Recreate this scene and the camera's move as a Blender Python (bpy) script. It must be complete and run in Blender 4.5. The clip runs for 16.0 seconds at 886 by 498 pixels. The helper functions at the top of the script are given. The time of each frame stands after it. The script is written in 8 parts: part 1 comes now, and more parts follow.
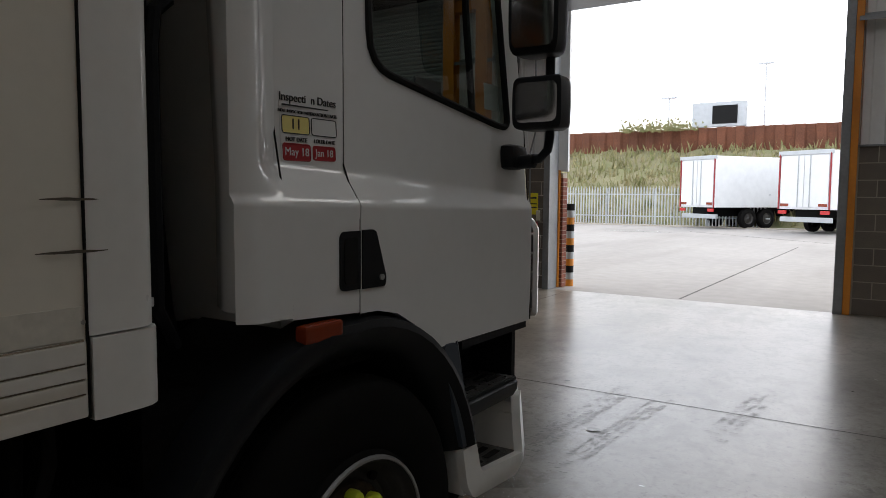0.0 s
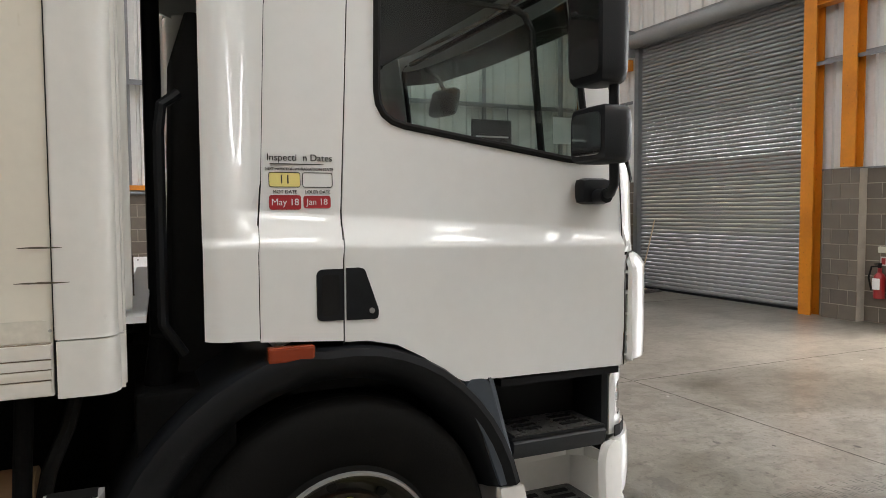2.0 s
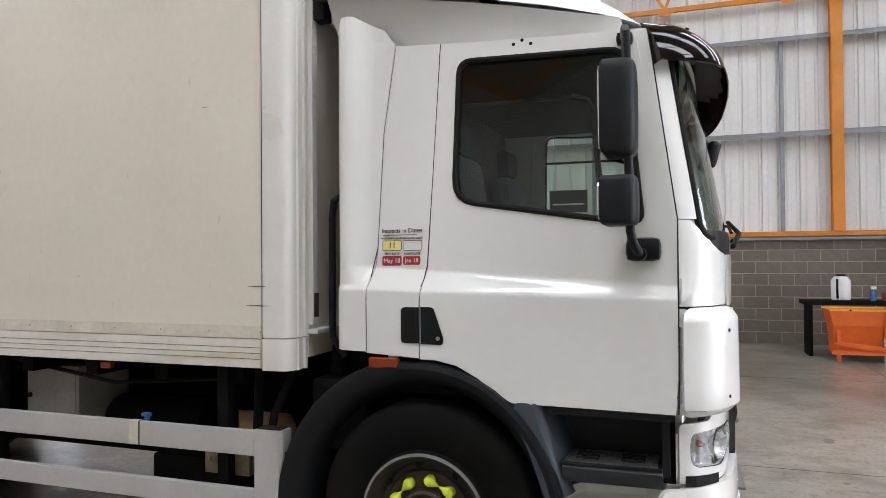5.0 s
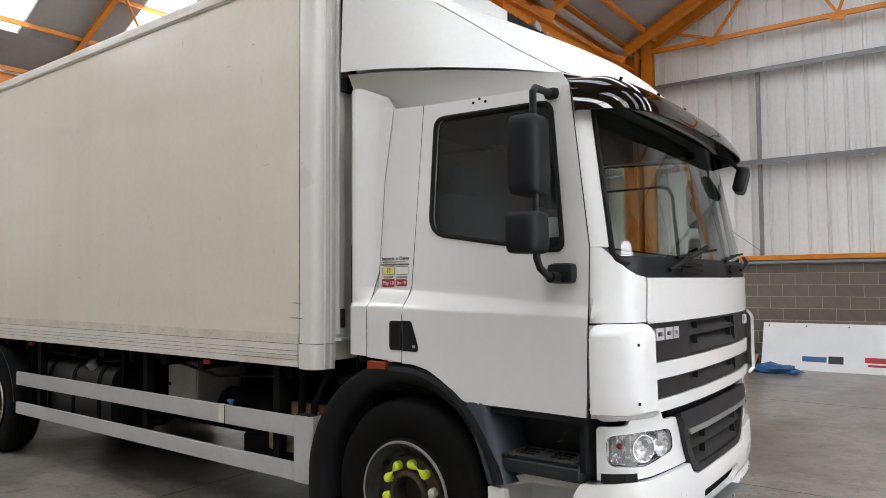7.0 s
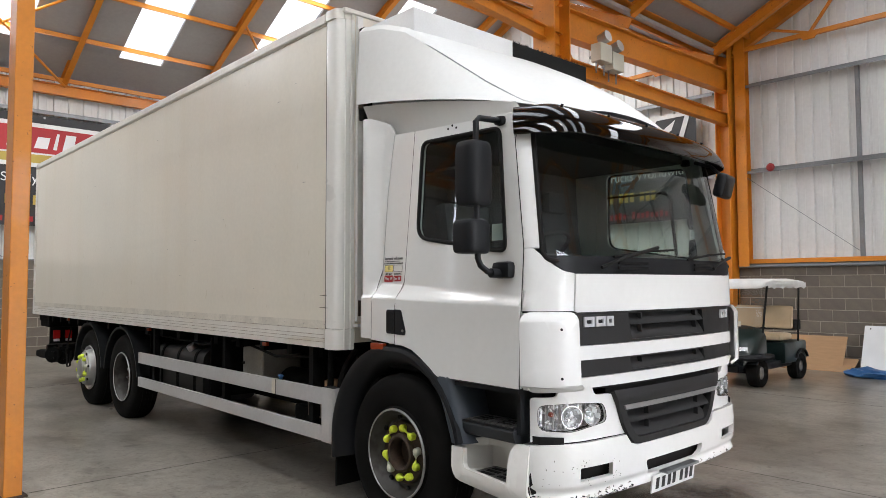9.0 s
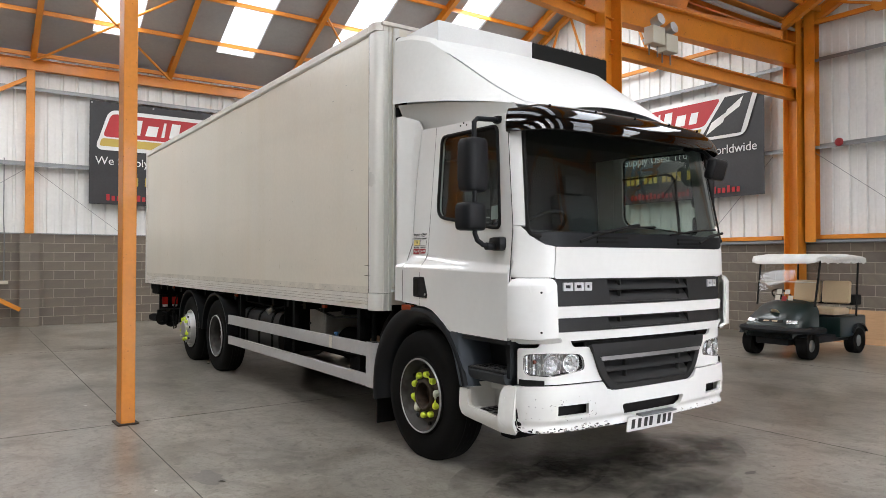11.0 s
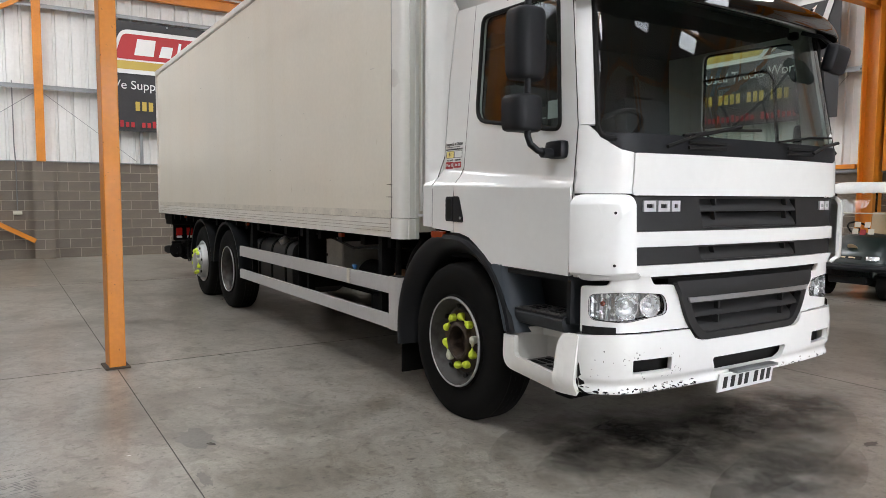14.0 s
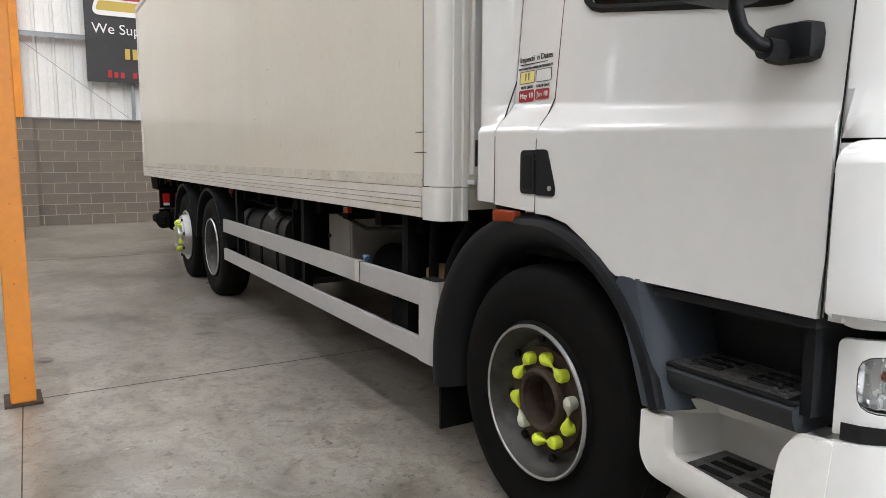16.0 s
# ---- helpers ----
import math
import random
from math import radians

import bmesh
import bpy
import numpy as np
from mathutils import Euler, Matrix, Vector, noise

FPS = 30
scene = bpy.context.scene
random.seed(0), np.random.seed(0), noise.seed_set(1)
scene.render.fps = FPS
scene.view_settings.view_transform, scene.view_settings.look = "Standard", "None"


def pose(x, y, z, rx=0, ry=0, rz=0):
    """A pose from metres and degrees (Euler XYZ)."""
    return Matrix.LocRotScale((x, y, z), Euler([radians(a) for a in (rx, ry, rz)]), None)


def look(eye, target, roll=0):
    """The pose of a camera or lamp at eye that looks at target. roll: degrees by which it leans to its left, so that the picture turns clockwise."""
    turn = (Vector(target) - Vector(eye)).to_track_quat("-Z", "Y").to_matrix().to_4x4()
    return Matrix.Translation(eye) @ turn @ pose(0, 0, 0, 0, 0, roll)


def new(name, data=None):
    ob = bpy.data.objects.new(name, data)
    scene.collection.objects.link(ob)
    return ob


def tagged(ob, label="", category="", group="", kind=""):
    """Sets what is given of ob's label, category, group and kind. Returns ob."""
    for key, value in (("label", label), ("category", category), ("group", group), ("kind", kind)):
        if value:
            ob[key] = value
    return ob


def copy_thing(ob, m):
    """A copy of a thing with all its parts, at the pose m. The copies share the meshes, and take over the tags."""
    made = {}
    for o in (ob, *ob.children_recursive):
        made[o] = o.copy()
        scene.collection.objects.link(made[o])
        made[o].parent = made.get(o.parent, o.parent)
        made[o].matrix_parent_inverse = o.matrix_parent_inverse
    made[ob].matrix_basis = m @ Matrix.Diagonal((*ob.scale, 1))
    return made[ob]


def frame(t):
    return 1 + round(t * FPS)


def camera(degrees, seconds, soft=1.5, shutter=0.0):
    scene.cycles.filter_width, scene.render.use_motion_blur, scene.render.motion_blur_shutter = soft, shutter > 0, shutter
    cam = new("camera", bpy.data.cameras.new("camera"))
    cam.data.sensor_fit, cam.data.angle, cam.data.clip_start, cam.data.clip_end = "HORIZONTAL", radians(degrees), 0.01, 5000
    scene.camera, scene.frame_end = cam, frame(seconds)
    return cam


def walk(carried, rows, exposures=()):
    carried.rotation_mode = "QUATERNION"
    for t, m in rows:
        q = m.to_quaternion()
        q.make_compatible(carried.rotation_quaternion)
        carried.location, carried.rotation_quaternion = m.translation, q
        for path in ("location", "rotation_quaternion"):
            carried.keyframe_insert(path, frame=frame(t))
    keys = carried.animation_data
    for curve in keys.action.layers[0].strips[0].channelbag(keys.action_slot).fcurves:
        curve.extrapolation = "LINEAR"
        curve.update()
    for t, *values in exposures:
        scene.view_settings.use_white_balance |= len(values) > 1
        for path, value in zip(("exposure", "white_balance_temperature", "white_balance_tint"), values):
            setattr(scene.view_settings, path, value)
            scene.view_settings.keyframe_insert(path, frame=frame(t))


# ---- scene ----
cam = camera(65.0, 16.0, 0.5)
METRES, EYE, TILT, LEAN, TURN = 10.5, 1.57, 0.0, 0.0, 32.6
ROWS = [
    (0.0, 0.0, 0.0, 0.0, 0.03, -4.45, -0.38),
    (0.5, 0.0235, 0.01, 0.0012, 5.26, -4.38, -0.12),
    (1.0, 0.0522, 0.0126, 0.0057, 14.59, -4.23, -0.04),
    (1.5, 0.0852, 0.0214, 0.0045, 23.99, -3.68, 0.25),
    (2.0, 0.1179, 0.026, 0.0075, 33.01, -3.1, 0.32),
    (2.5, 0.1495, 0.0323, 0.0123, 41.28, -2.52, 0.26),
    (3.0, 0.1769, 0.0471, 0.0124, 48.93, -1.93, 0.29),
    (3.5, 0.2088, 0.0608, 0.0126, 56.15, -1.08, 0.32),
    (4.0, 0.2349, 0.0767, 0.0134, 63.23, -0.35, 0.32),
    (6.5, 0.3293, 0.2074, 0.0081, 90.91, 2.19, 0.5),
    (7.0, 0.3474, 0.2337, 0.011, 93.92, 2.69, 0.42),
    (7.5, 0.3593, 0.2646, 0.0099, 96.39, 3.02, 0.43),
    (8.0, 0.3764, 0.2888, 0.008, 98.87, 3.0, 0.31),
    (8.5, 0.3921, 0.3084, 0.009, 101.76, 3.06, 0.19),
    (9.0, 0.4066, 0.3322, 0.0063, 104.84, 2.95, 0.17),
    (9.5, 0.4236, 0.3526, 0.0044, 107.58, 2.53, 0.1),
    (12.0, 0.4856, 0.4281, -0.0001, 114.21, -0.02, -0.12),
    (12.5, 0.4705, 0.4185, -0.0052, 114.75, -0.95, -0.24),
    (13.0, 0.4466, 0.4069, -0.0076, 114.61, -2.56, -0.24),
    (13.5, 0.4143, 0.3841, -0.0083, 114.63, -3.75, -0.3),
    (14.0, 0.3771, 0.3652, -0.0103, 115.0, -4.24, -0.25),
    (14.5, 0.34, 0.3431, -0.009, 115.53, -4.78, -0.27),
    (15.0, 0.2983, 0.3173, -0.009, 115.58, -5.28, -0.34),
    (15.5, 0.2555, 0.2977, -0.01, 116.01, -6.18, -0.19),
    (16.0, 0.2143, 0.2683, -0.013, 116.69, -7.37, -0.2),
]
EXPOSE = [(0, -2.4, 6800, 12), (0.5, -2.35, 6850, 12), (1.0, -1.7, 6950, 12), (1.5, -0.6, 7000, 11), (2.0, -0.05, 7000, 11), (2.5, 0.15, 6950, 11), (3.0, 0.18, 6800, 11), (3.5, 0.15, 6650, 11),
          (4.2, 0.14, 6550, 12), (8, -0.14, 6600, 12), (12, -0.12, 6650, 12), (14.5, -0.08, 6600, 12), (16, 0.12, 6600, 12)]
walk(cam, [(t, pose(0, 0, EYE, TILT, LEAN, TURN) @ pose(METRES * x, METRES * y, METRES * z, 90 + pitch, roll, yaw)) for t, x, y, z, yaw, pitch, roll in ROWS], EXPOSE)
# ---- light ----
world = bpy.data.worlds.new("overcast_sky")
scene.world = world
world.use_nodes = True
wn = world.node_tree.nodes
sky = wn.new("ShaderNodeTexSky")
sky.sky_type, sky.sun_disc = "NISHITA", False
sky.sun_elevation, sky.sun_rotation, sky.dust_density = radians(42), radians(20), 4.0
mixw = wn.new("ShaderNodeMix")
mixw.data_type = "RGBA"
mixw.inputs[0].default_value = 0.75
mixw.inputs[7].default_value = (8.5, 9.2, 10.3, 1)
world.node_tree.links.new(sky.outputs[0], mixw.inputs[6])
world.node_tree.links.new(mixw.outputs[2], wn["Background"].inputs[0])
wn["Background"].inputs[1].default_value = 1.65
sun_data = bpy.data.lights.new("sun", "SUN")
sun_data.energy, sun_data.angle, sun_data.color = 2.5, radians(12), (1.0, 0.96, 0.9)
sun = new("sun", sun_data)
sun.matrix_world = look((0, 30, 40), (-8, 0, 0))
ROOF_LIGHT = 7.5


# ---- materials ----
def mat(name, color, rough=0.5, metal=0.0, var=0.12, scale=3.0, fine=60.0, bump=0.0, coat=0.0, second=None, detail=6, rvar=0.1, spec=0.5, stretch=None):
    """A surface with large blotches (scale per metre) and fine grain, in colour, roughness and relief."""
    m = bpy.data.materials.new(name)
    m.use_nodes = True
    n, l = m.node_tree.nodes, m.node_tree.links
    b = n["Principled BSDF"]
    co = n.new("ShaderNodeTexCoord").outputs["Object"]
    if stretch:
        mp = n.new("ShaderNodeMapping")
        mp.inputs["Scale"].default_value = stretch
        l.new(co, mp.inputs["Vector"])
        co = mp.outputs["Vector"]
    big, small = n.new("ShaderNodeTexNoise"), n.new("ShaderNodeTexNoise")
    for tex, s in ((big, scale), (small, fine)):
        tex.inputs["Scale"].default_value = s
        tex.inputs["Detail"].default_value = detail
        l.new(co, tex.inputs["Vector"])
    c2 = second or tuple(c * (1 - 2.2 * var) for c in color)
    ramp = n.new("ShaderNodeValToRGB")
    ramp.color_ramp.elements[0].position, ramp.color_ramp.elements[1].position = 0.3, 0.72
    ramp.color_ramp.elements[0].color, ramp.color_ramp.elements[1].color = (*c2, 1), (*color, 1)
    l.new(big.outputs["Fac"], ramp.inputs["Fac"])
    mix = n.new("ShaderNodeMix")
    mix.data_type, mix.blend_type = "RGBA", "MULTIPLY"
    mix.inputs[0].default_value = min(1.0, var * 3)
    l.new(ramp.outputs["Color"], mix.inputs[6])
    l.new(small.outputs["Fac"], mix.inputs[7])
    gain = n.new("ShaderNodeMix")
    gain.data_type, gain.blend_type = "RGBA", "MULTIPLY"
    gain.inputs[0].default_value = 1.0
    k = 1.0 / (1 - min(1.0, var * 3) * 0.5)
    gain.inputs[7].default_value = (k, k, k, 1)
    l.new(mix.outputs[2], gain.inputs[6])
    l.new(gain.outputs[2], b.inputs["Base Color"])
    mr = n.new("ShaderNodeMapRange")
    mr.inputs["To Min"].default_value, mr.inputs["To Max"].default_value = max(0.02, rough - rvar), min(1, rough + rvar)
    l.new(big.outputs["Fac"], mr.inputs["Value"])
    l.new(mr.outputs["Result"], b.inputs["Roughness"])
    b.inputs["Metallic"].default_value = metal
    b.inputs["Coat Weight"].default_value = coat
    b.inputs["Coat Roughness"].default_value = 0.06
    b.inputs["Specular IOR Level"].default_value = spec
    if bump:
        bp = n.new("ShaderNodeBump")
        bp.inputs["Strength"].default_value, bp.inputs["Distance"].default_value = bump, 0.01
        l.new(small.outputs["Fac"], bp.inputs["Height"])
        l.new(bp.outputs["Normal"], b.inputs["Normal"])
    return m


def glass(name, tint=(0.9, 0.95, 0.93), rough=0.0, alpha=0.0):
    """Thin glass: clear and tinted straight through, with a mirror gloss."""
    m = bpy.data.materials.new(name)
    m.use_nodes = True
    n, l = m.node_tree.nodes, m.node_tree.links
    n.remove(n["Principled BSDF"])
    tr, gl, mx, lw = n.new("ShaderNodeBsdfTransparent"), n.new("ShaderNodeBsdfGlossy"), n.new("ShaderNodeMixShader"), n.new("ShaderNodeLayerWeight")
    pw, ma = n.new("ShaderNodeMath"), n.new("ShaderNodeMath")
    tr.inputs["Color"].default_value = (*tint, 1)
    gl.inputs["Roughness"].default_value = rough + 0.01
    lw.inputs["Blend"].default_value = 0.5
    pw.operation, ma.operation = "POWER", "MULTIPLY_ADD"
    pw.inputs[1].default_value, ma.inputs[1].default_value, ma.inputs[2].default_value = 4.0, 0.9, 0.06
    l.new(lw.outputs["Facing"], pw.inputs[0])
    l.new(pw.outputs[0], ma.inputs[0])
    l.new(ma.outputs[0], mx.inputs[0])
    l.new(tr.outputs[0], mx.inputs[1])
    l.new(gl.outputs[0], mx.inputs[2])
    l.new(mx.outputs[0], n["Material Output"].inputs[0])
    return m


def piece_mat(name, c1, c2, rough=0.9, bump=0.6, fine=90):
    """Masonry whose pieces differ by Object Info's Random."""
    m = mat(name, c1, rough, var=0.1, scale=6, fine=fine, bump=bump)
    n, l = m.node_tree.nodes, m.node_tree.links
    info, ramp, mul = n.new("ShaderNodeObjectInfo"), n.new("ShaderNodeValToRGB"), n.new("ShaderNodeMix")
    ramp.color_ramp.elements[0].color, ramp.color_ramp.elements[1].color = (*c2, 1), (1, 1, 1, 1)
    mul.data_type, mul.blend_type = "RGBA", "MULTIPLY"
    mul.inputs[0].default_value = 1
    l.new(info.outputs["Random"], ramp.inputs["Fac"])
    b = n["Principled BSDF"]
    src = b.inputs["Base Color"].links[0].from_socket
    l.new(src, mul.inputs[6])
    l.new(ramp.outputs["Color"], mul.inputs[7])
    l.new(mul.outputs[2], b.inputs["Base Color"])
    return m


def weather(m, color, scale, lo, hi, amount=1.0, stretch=(1, 1, 1), detail=6, distort=0.0, shine=0.0):
    """Lays stains of that colour over a surface where a noise rises from lo to hi; shine is added to its roughness there."""
    n, l = m.node_tree.nodes, m.node_tree.links
    b = n["Principled BSDF"]
    co, mp, tex, mr, mul = n.new("ShaderNodeTexCoord"), n.new("ShaderNodeMapping"), n.new("ShaderNodeTexNoise"), n.new("ShaderNodeMapRange"), n.new("ShaderNodeMix")
    mp.inputs["Scale"].default_value = stretch
    mp.inputs["Location"].default_value = (scale * 1.7, scale * 0.6, scale * 2.3)
    tex.inputs["Scale"].default_value, tex.inputs["Detail"].default_value, tex.inputs["Distortion"].default_value = scale, detail, distort
    mr.inputs["From Min"].default_value, mr.inputs["From Max"].default_value, mr.inputs["To Max"].default_value = lo, hi, amount
    mul.data_type, mul.blend_type = "RGBA", "MULTIPLY"
    mul.inputs[7].default_value = (*color, 1)
    l.new(co.outputs["Object"], mp.inputs["Vector"])
    l.new(mp.outputs["Vector"], tex.inputs["Vector"])
    l.new(tex.outputs["Fac"], mr.inputs["Value"])
    l.new(mr.outputs["Result"], mul.inputs[0])
    l.new(b.inputs["Base Color"].links[0].from_socket, mul.inputs[6])
    l.new(mul.outputs[2], b.inputs["Base Color"])
    if shine:
        ad = n.new("ShaderNodeMath")
        ad.operation = "MULTIPLY_ADD"
        ad.use_clamp = True
        ad.inputs[1].default_value = shine
        l.new(mr.outputs["Result"], ad.inputs[0])
        l.new(b.inputs["Roughness"].links[0].from_socket, ad.inputs[2])
        l.new(ad.outputs[0], b.inputs["Roughness"])
    return m


PAINT = mat("white_cab_paint", (0.77, 0.77, 0.75), 0.3, var=0.02, scale=1.5, fine=20, coat=0.9, rvar=0.05, spec=0.2)
GELCOAT = mat("white_gelcoat", (0.76, 0.765, 0.745), 0.42, var=0.03, scale=1.2, fine=25, coat=0.08, rvar=0.06)
BODY = mat("cream_grp_panel", (0.76, 0.715, 0.615), 0.36, var=0.035, scale=0.8, fine=25, coat=0.15, rvar=0.08, bump=0.03)
RAIL = mat("white_body_rail", (0.74, 0.71, 0.65), 0.35, var=0.06, scale=4, fine=30, rvar=0.1)
GRIME = mat("grey_stained_strip", (0.42, 0.4, 0.36), 0.55, var=0.12, scale=5, fine=40)
KICK = mat("grey_white_strip", (0.7, 0.66, 0.57), 0.5, var=0.1, scale=5, fine=40)
SCRATCH = mat("dark_scrape", (0.12, 0.1, 0.07), 0.8, var=0.2, scale=30, fine=200)
SEAM = mat("black_seam_rubber", (0.009, 0.0085, 0.008), 0.75, var=0.2, scale=10, spec=0.25)
BLACK = mat("black_plastic", (0.0085, 0.0095, 0.0115), 0.48, var=0.12, scale=8, fine=200, bump=0.08, spec=0.24)
SLATE = mat("dark_slate_plastic", (0.02, 0.024, 0.029), 0.5, var=0.1, scale=6, fine=120, bump=0.06)
GREYPL = mat("slate_grey_plastic", (0.05, 0.063, 0.08), 0.5, var=0.08, scale=5, fine=150, bump=0.05)
RUBBER = mat("tyre_rubber", (0.0065, 0.0062, 0.0058), 0.8, var=0.15, scale=9, fine=120, bump=0.12, spec=0.1)
VALVEM = mat("grimy_cast_alloy", (0.3, 0.24, 0.15), 0.55, 0.2, var=0.2, scale=18, fine=90, bump=0.2)
RAILDIRT = mat("brown_groove_dirt", (0.3, 0.24, 0.17), 0.8, var=0.2, scale=6, fine=50)
TANK = mat("dusty_black_tank", (0.014, 0.0135, 0.013), 0.5, var=0.2, scale=7, fine=50, spec=0.4)
CABM = mat("grimy_grey_cabinet", (0.3, 0.29, 0.26), 0.5, var=0.1, scale=6, fine=50)
CHASSIS = mat("black_chassis_paint", (0.008, 0.008, 0.008), 0.7, var=0.25, scale=6, fine=60, bump=0.2, spec=0.06)
ALU = mat("brushed_aluminium", (0.5, 0.5, 0.5), 0.42, 0.85, var=0.06, scale=3, fine=60, stretch=(1, 0.05, 1))
RIMM = mat("dirty_silver_rim", (0.045, 0.042, 0.038), 0.5, 0.3, var=0.1, scale=14, fine=80)
HUBM = mat("rusty_hub", (0.07, 0.045, 0.03), 0.75, 0.2, var=0.25, scale=25, fine=90, bump=0.3)
YELLOW = mat("yellow_plastic", (0.72, 0.85, 0.06), 0.4, var=0.04)
IVORY = mat("faded_plastic", (0.62, 0.63, 0.5), 0.45, var=0.04)
ORANGE = mat("orange_steel_paint", (0.72, 0.25, 0.018), 0.42, var=0.07, scale=2, fine=25, coat=0.1, rvar=0.12)
GUARD = mat("anodised_guard_rail", (0.55, 0.55, 0.55), 0.42, 0.35, var=0.05, scale=4, fine=40)
AMBER = mat("amber_lens", (0.24, 0.035, 0.01), 0.18, var=0.05)
REDL = mat("red_lens", (0.5, 0.02, 0.02), 0.2, var=0.05)
REFL = mat("bright_lamp_reflector", (0.88, 0.89, 0.9), 0.26, 0.72, var=0.06, scale=30, fine=90)
GRILLE = mat("weathered_black_grille", (0.018, 0.0182, 0.0185), 0.5, var=0.15, scale=9, fine=150, bump=0.06, spec=0.4)
CHROME = mat("chrome", (0.75, 0.75, 0.76), 0.08, 1.0, var=0.02, rvar=0.04)
VEND = mat("dark_smoked_cheek", (0.03, 0.029, 0.029), 0.25, var=0.08, scale=6)
SMOKE = glass("smoked_acrylic", (0.1, 0.085, 0.08))
BADGE = mat("satin_silver_badge", (0.62, 0.62, 0.63), 0.35, 0.25, var=0.03)
GLASSW = glass("green_tinted_glass", (0.6, 0.68, 0.645))
ROOFGL = glass("clouded_rooflight_sheet", (0.22, 0.23, 0.235))
GLASSC = glass("clear_glass", (0.93, 0.94, 0.94))
SEATM = mat("grey_seat_cloth", (0.05, 0.055, 0.06), 0.95, var=0.2, scale=10, fine=300)
DASH = mat("dark_dashboard", (0.03, 0.032, 0.035), 0.7, var=0.1)
TRIMI = mat("grey_cab_lining", (0.035, 0.036, 0.038), 0.9, var=0.08)
FLOORM = mat("polished_concrete", (0.33, 0.308, 0.268), 0.28, var=0.14, scale=0.45, fine=45, bump=0.0, second=(0.215, 0.2, 0.175), detail=12, rvar=0.015, spec=0.75)
weather(FLOORM, (0.58, 0.555, 0.51), 1.3, 0.48, 0.68, 0.9, detail=10, distort=0.6)
weather(FLOORM, (0.66, 0.65, 0.63), 1.5, 0.55, 0.8, 0.8, (1.3, 0.12, 1), 9, 0.3, 0.03)
weather(FLOORM, (0.62, 0.6, 0.57), 5.0, 0.5, 0.78, 0.8, (1, 0.5, 1), 8, 0.8)
weather(FLOORM, (0.4, 0.38, 0.35), 18.0, 0.6, 0.72, 0.85, detail=5)
weather(FLOORM, (0.3, 0.28, 0.26), 45.0, 0.68, 0.72, 0.8, detail=2)
weather(FLOORM, (0.7, 0.68, 0.64), 3.2, 0.5, 0.62, 0.8, (1, 0.7, 1), 12, 1.5)
weather(FLOORM, (0.56, 0.52, 0.46), 0.35, 0.52, 0.68, 0.85, detail=12, distort=0.5)
weather(FLOORM, (0.74, 0.72, 0.68), 9.0, 0.53, 0.6, 0.75, (1, 0.8, 1), 14, 1.8)
weather(FLOORM, (1.2, 1.2, 1.18), 26.0, 0.58, 0.66, 0.7, (0.6, 1.2, 1), 8, 0.8)
weather(FLOORM, (0.78, 0.76, 0.73), 110.0, 0.52, 0.62, 0.8, detail=3)
weather(FLOORM, (1.25, 1.25, 1.25), 3.0, 0.58, 0.75, 0.6, (0.3, 1.2, 1), 10, 1.2, 0.03)
SCUFF = mat("grey_tyre_scuff", (0.12, 0.112, 0.1), 0.4, var=0.1, scale=6, fine=40)
JOINT = mat("dark_floor_joint", (0.09, 0.085, 0.078), 0.9, var=0.2, scale=8)
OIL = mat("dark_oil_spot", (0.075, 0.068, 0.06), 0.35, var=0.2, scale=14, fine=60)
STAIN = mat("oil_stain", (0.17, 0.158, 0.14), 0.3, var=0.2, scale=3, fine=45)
# dark colour fading outwards: oily dirt with painted shade for the floor
DIRTSHADE = mat("oily_dirt_and_shade", (0.05, 0.045, 0.038), 0.4, var=0.2, scale=4, fine=50)
nt = DIRTSHADE.node_tree
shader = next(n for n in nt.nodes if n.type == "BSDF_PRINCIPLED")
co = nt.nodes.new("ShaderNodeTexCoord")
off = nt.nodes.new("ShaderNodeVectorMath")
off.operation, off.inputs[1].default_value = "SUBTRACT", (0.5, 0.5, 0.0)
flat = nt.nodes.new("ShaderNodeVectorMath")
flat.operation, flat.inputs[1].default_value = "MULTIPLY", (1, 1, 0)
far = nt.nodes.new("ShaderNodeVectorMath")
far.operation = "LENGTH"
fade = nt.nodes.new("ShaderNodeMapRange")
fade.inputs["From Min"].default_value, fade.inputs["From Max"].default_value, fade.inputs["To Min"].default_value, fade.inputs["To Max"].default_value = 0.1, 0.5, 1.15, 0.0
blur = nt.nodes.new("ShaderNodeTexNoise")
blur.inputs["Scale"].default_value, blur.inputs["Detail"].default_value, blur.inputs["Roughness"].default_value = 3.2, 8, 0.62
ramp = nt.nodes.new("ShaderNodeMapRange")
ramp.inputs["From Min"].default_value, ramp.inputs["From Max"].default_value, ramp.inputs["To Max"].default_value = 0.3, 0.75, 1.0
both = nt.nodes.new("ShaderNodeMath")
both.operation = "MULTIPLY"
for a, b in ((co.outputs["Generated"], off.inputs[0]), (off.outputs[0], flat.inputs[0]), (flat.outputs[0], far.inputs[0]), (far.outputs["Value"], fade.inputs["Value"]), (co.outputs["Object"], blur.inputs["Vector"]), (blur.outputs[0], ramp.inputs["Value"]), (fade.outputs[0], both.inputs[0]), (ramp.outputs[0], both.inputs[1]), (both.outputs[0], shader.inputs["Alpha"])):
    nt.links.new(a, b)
MORTAR = mat("mortar", (0.46, 0.41, 0.34), 0.95, var=0.1, scale=5, bump=0.4)
BLOCK = piece_mat("concrete_block", (0.2, 0.168, 0.135), (0.72, 0.72, 0.74))
BRICK = piece_mat("red_brick", (0.3, 0.11, 0.07), (0.6, 0.55, 0.6))
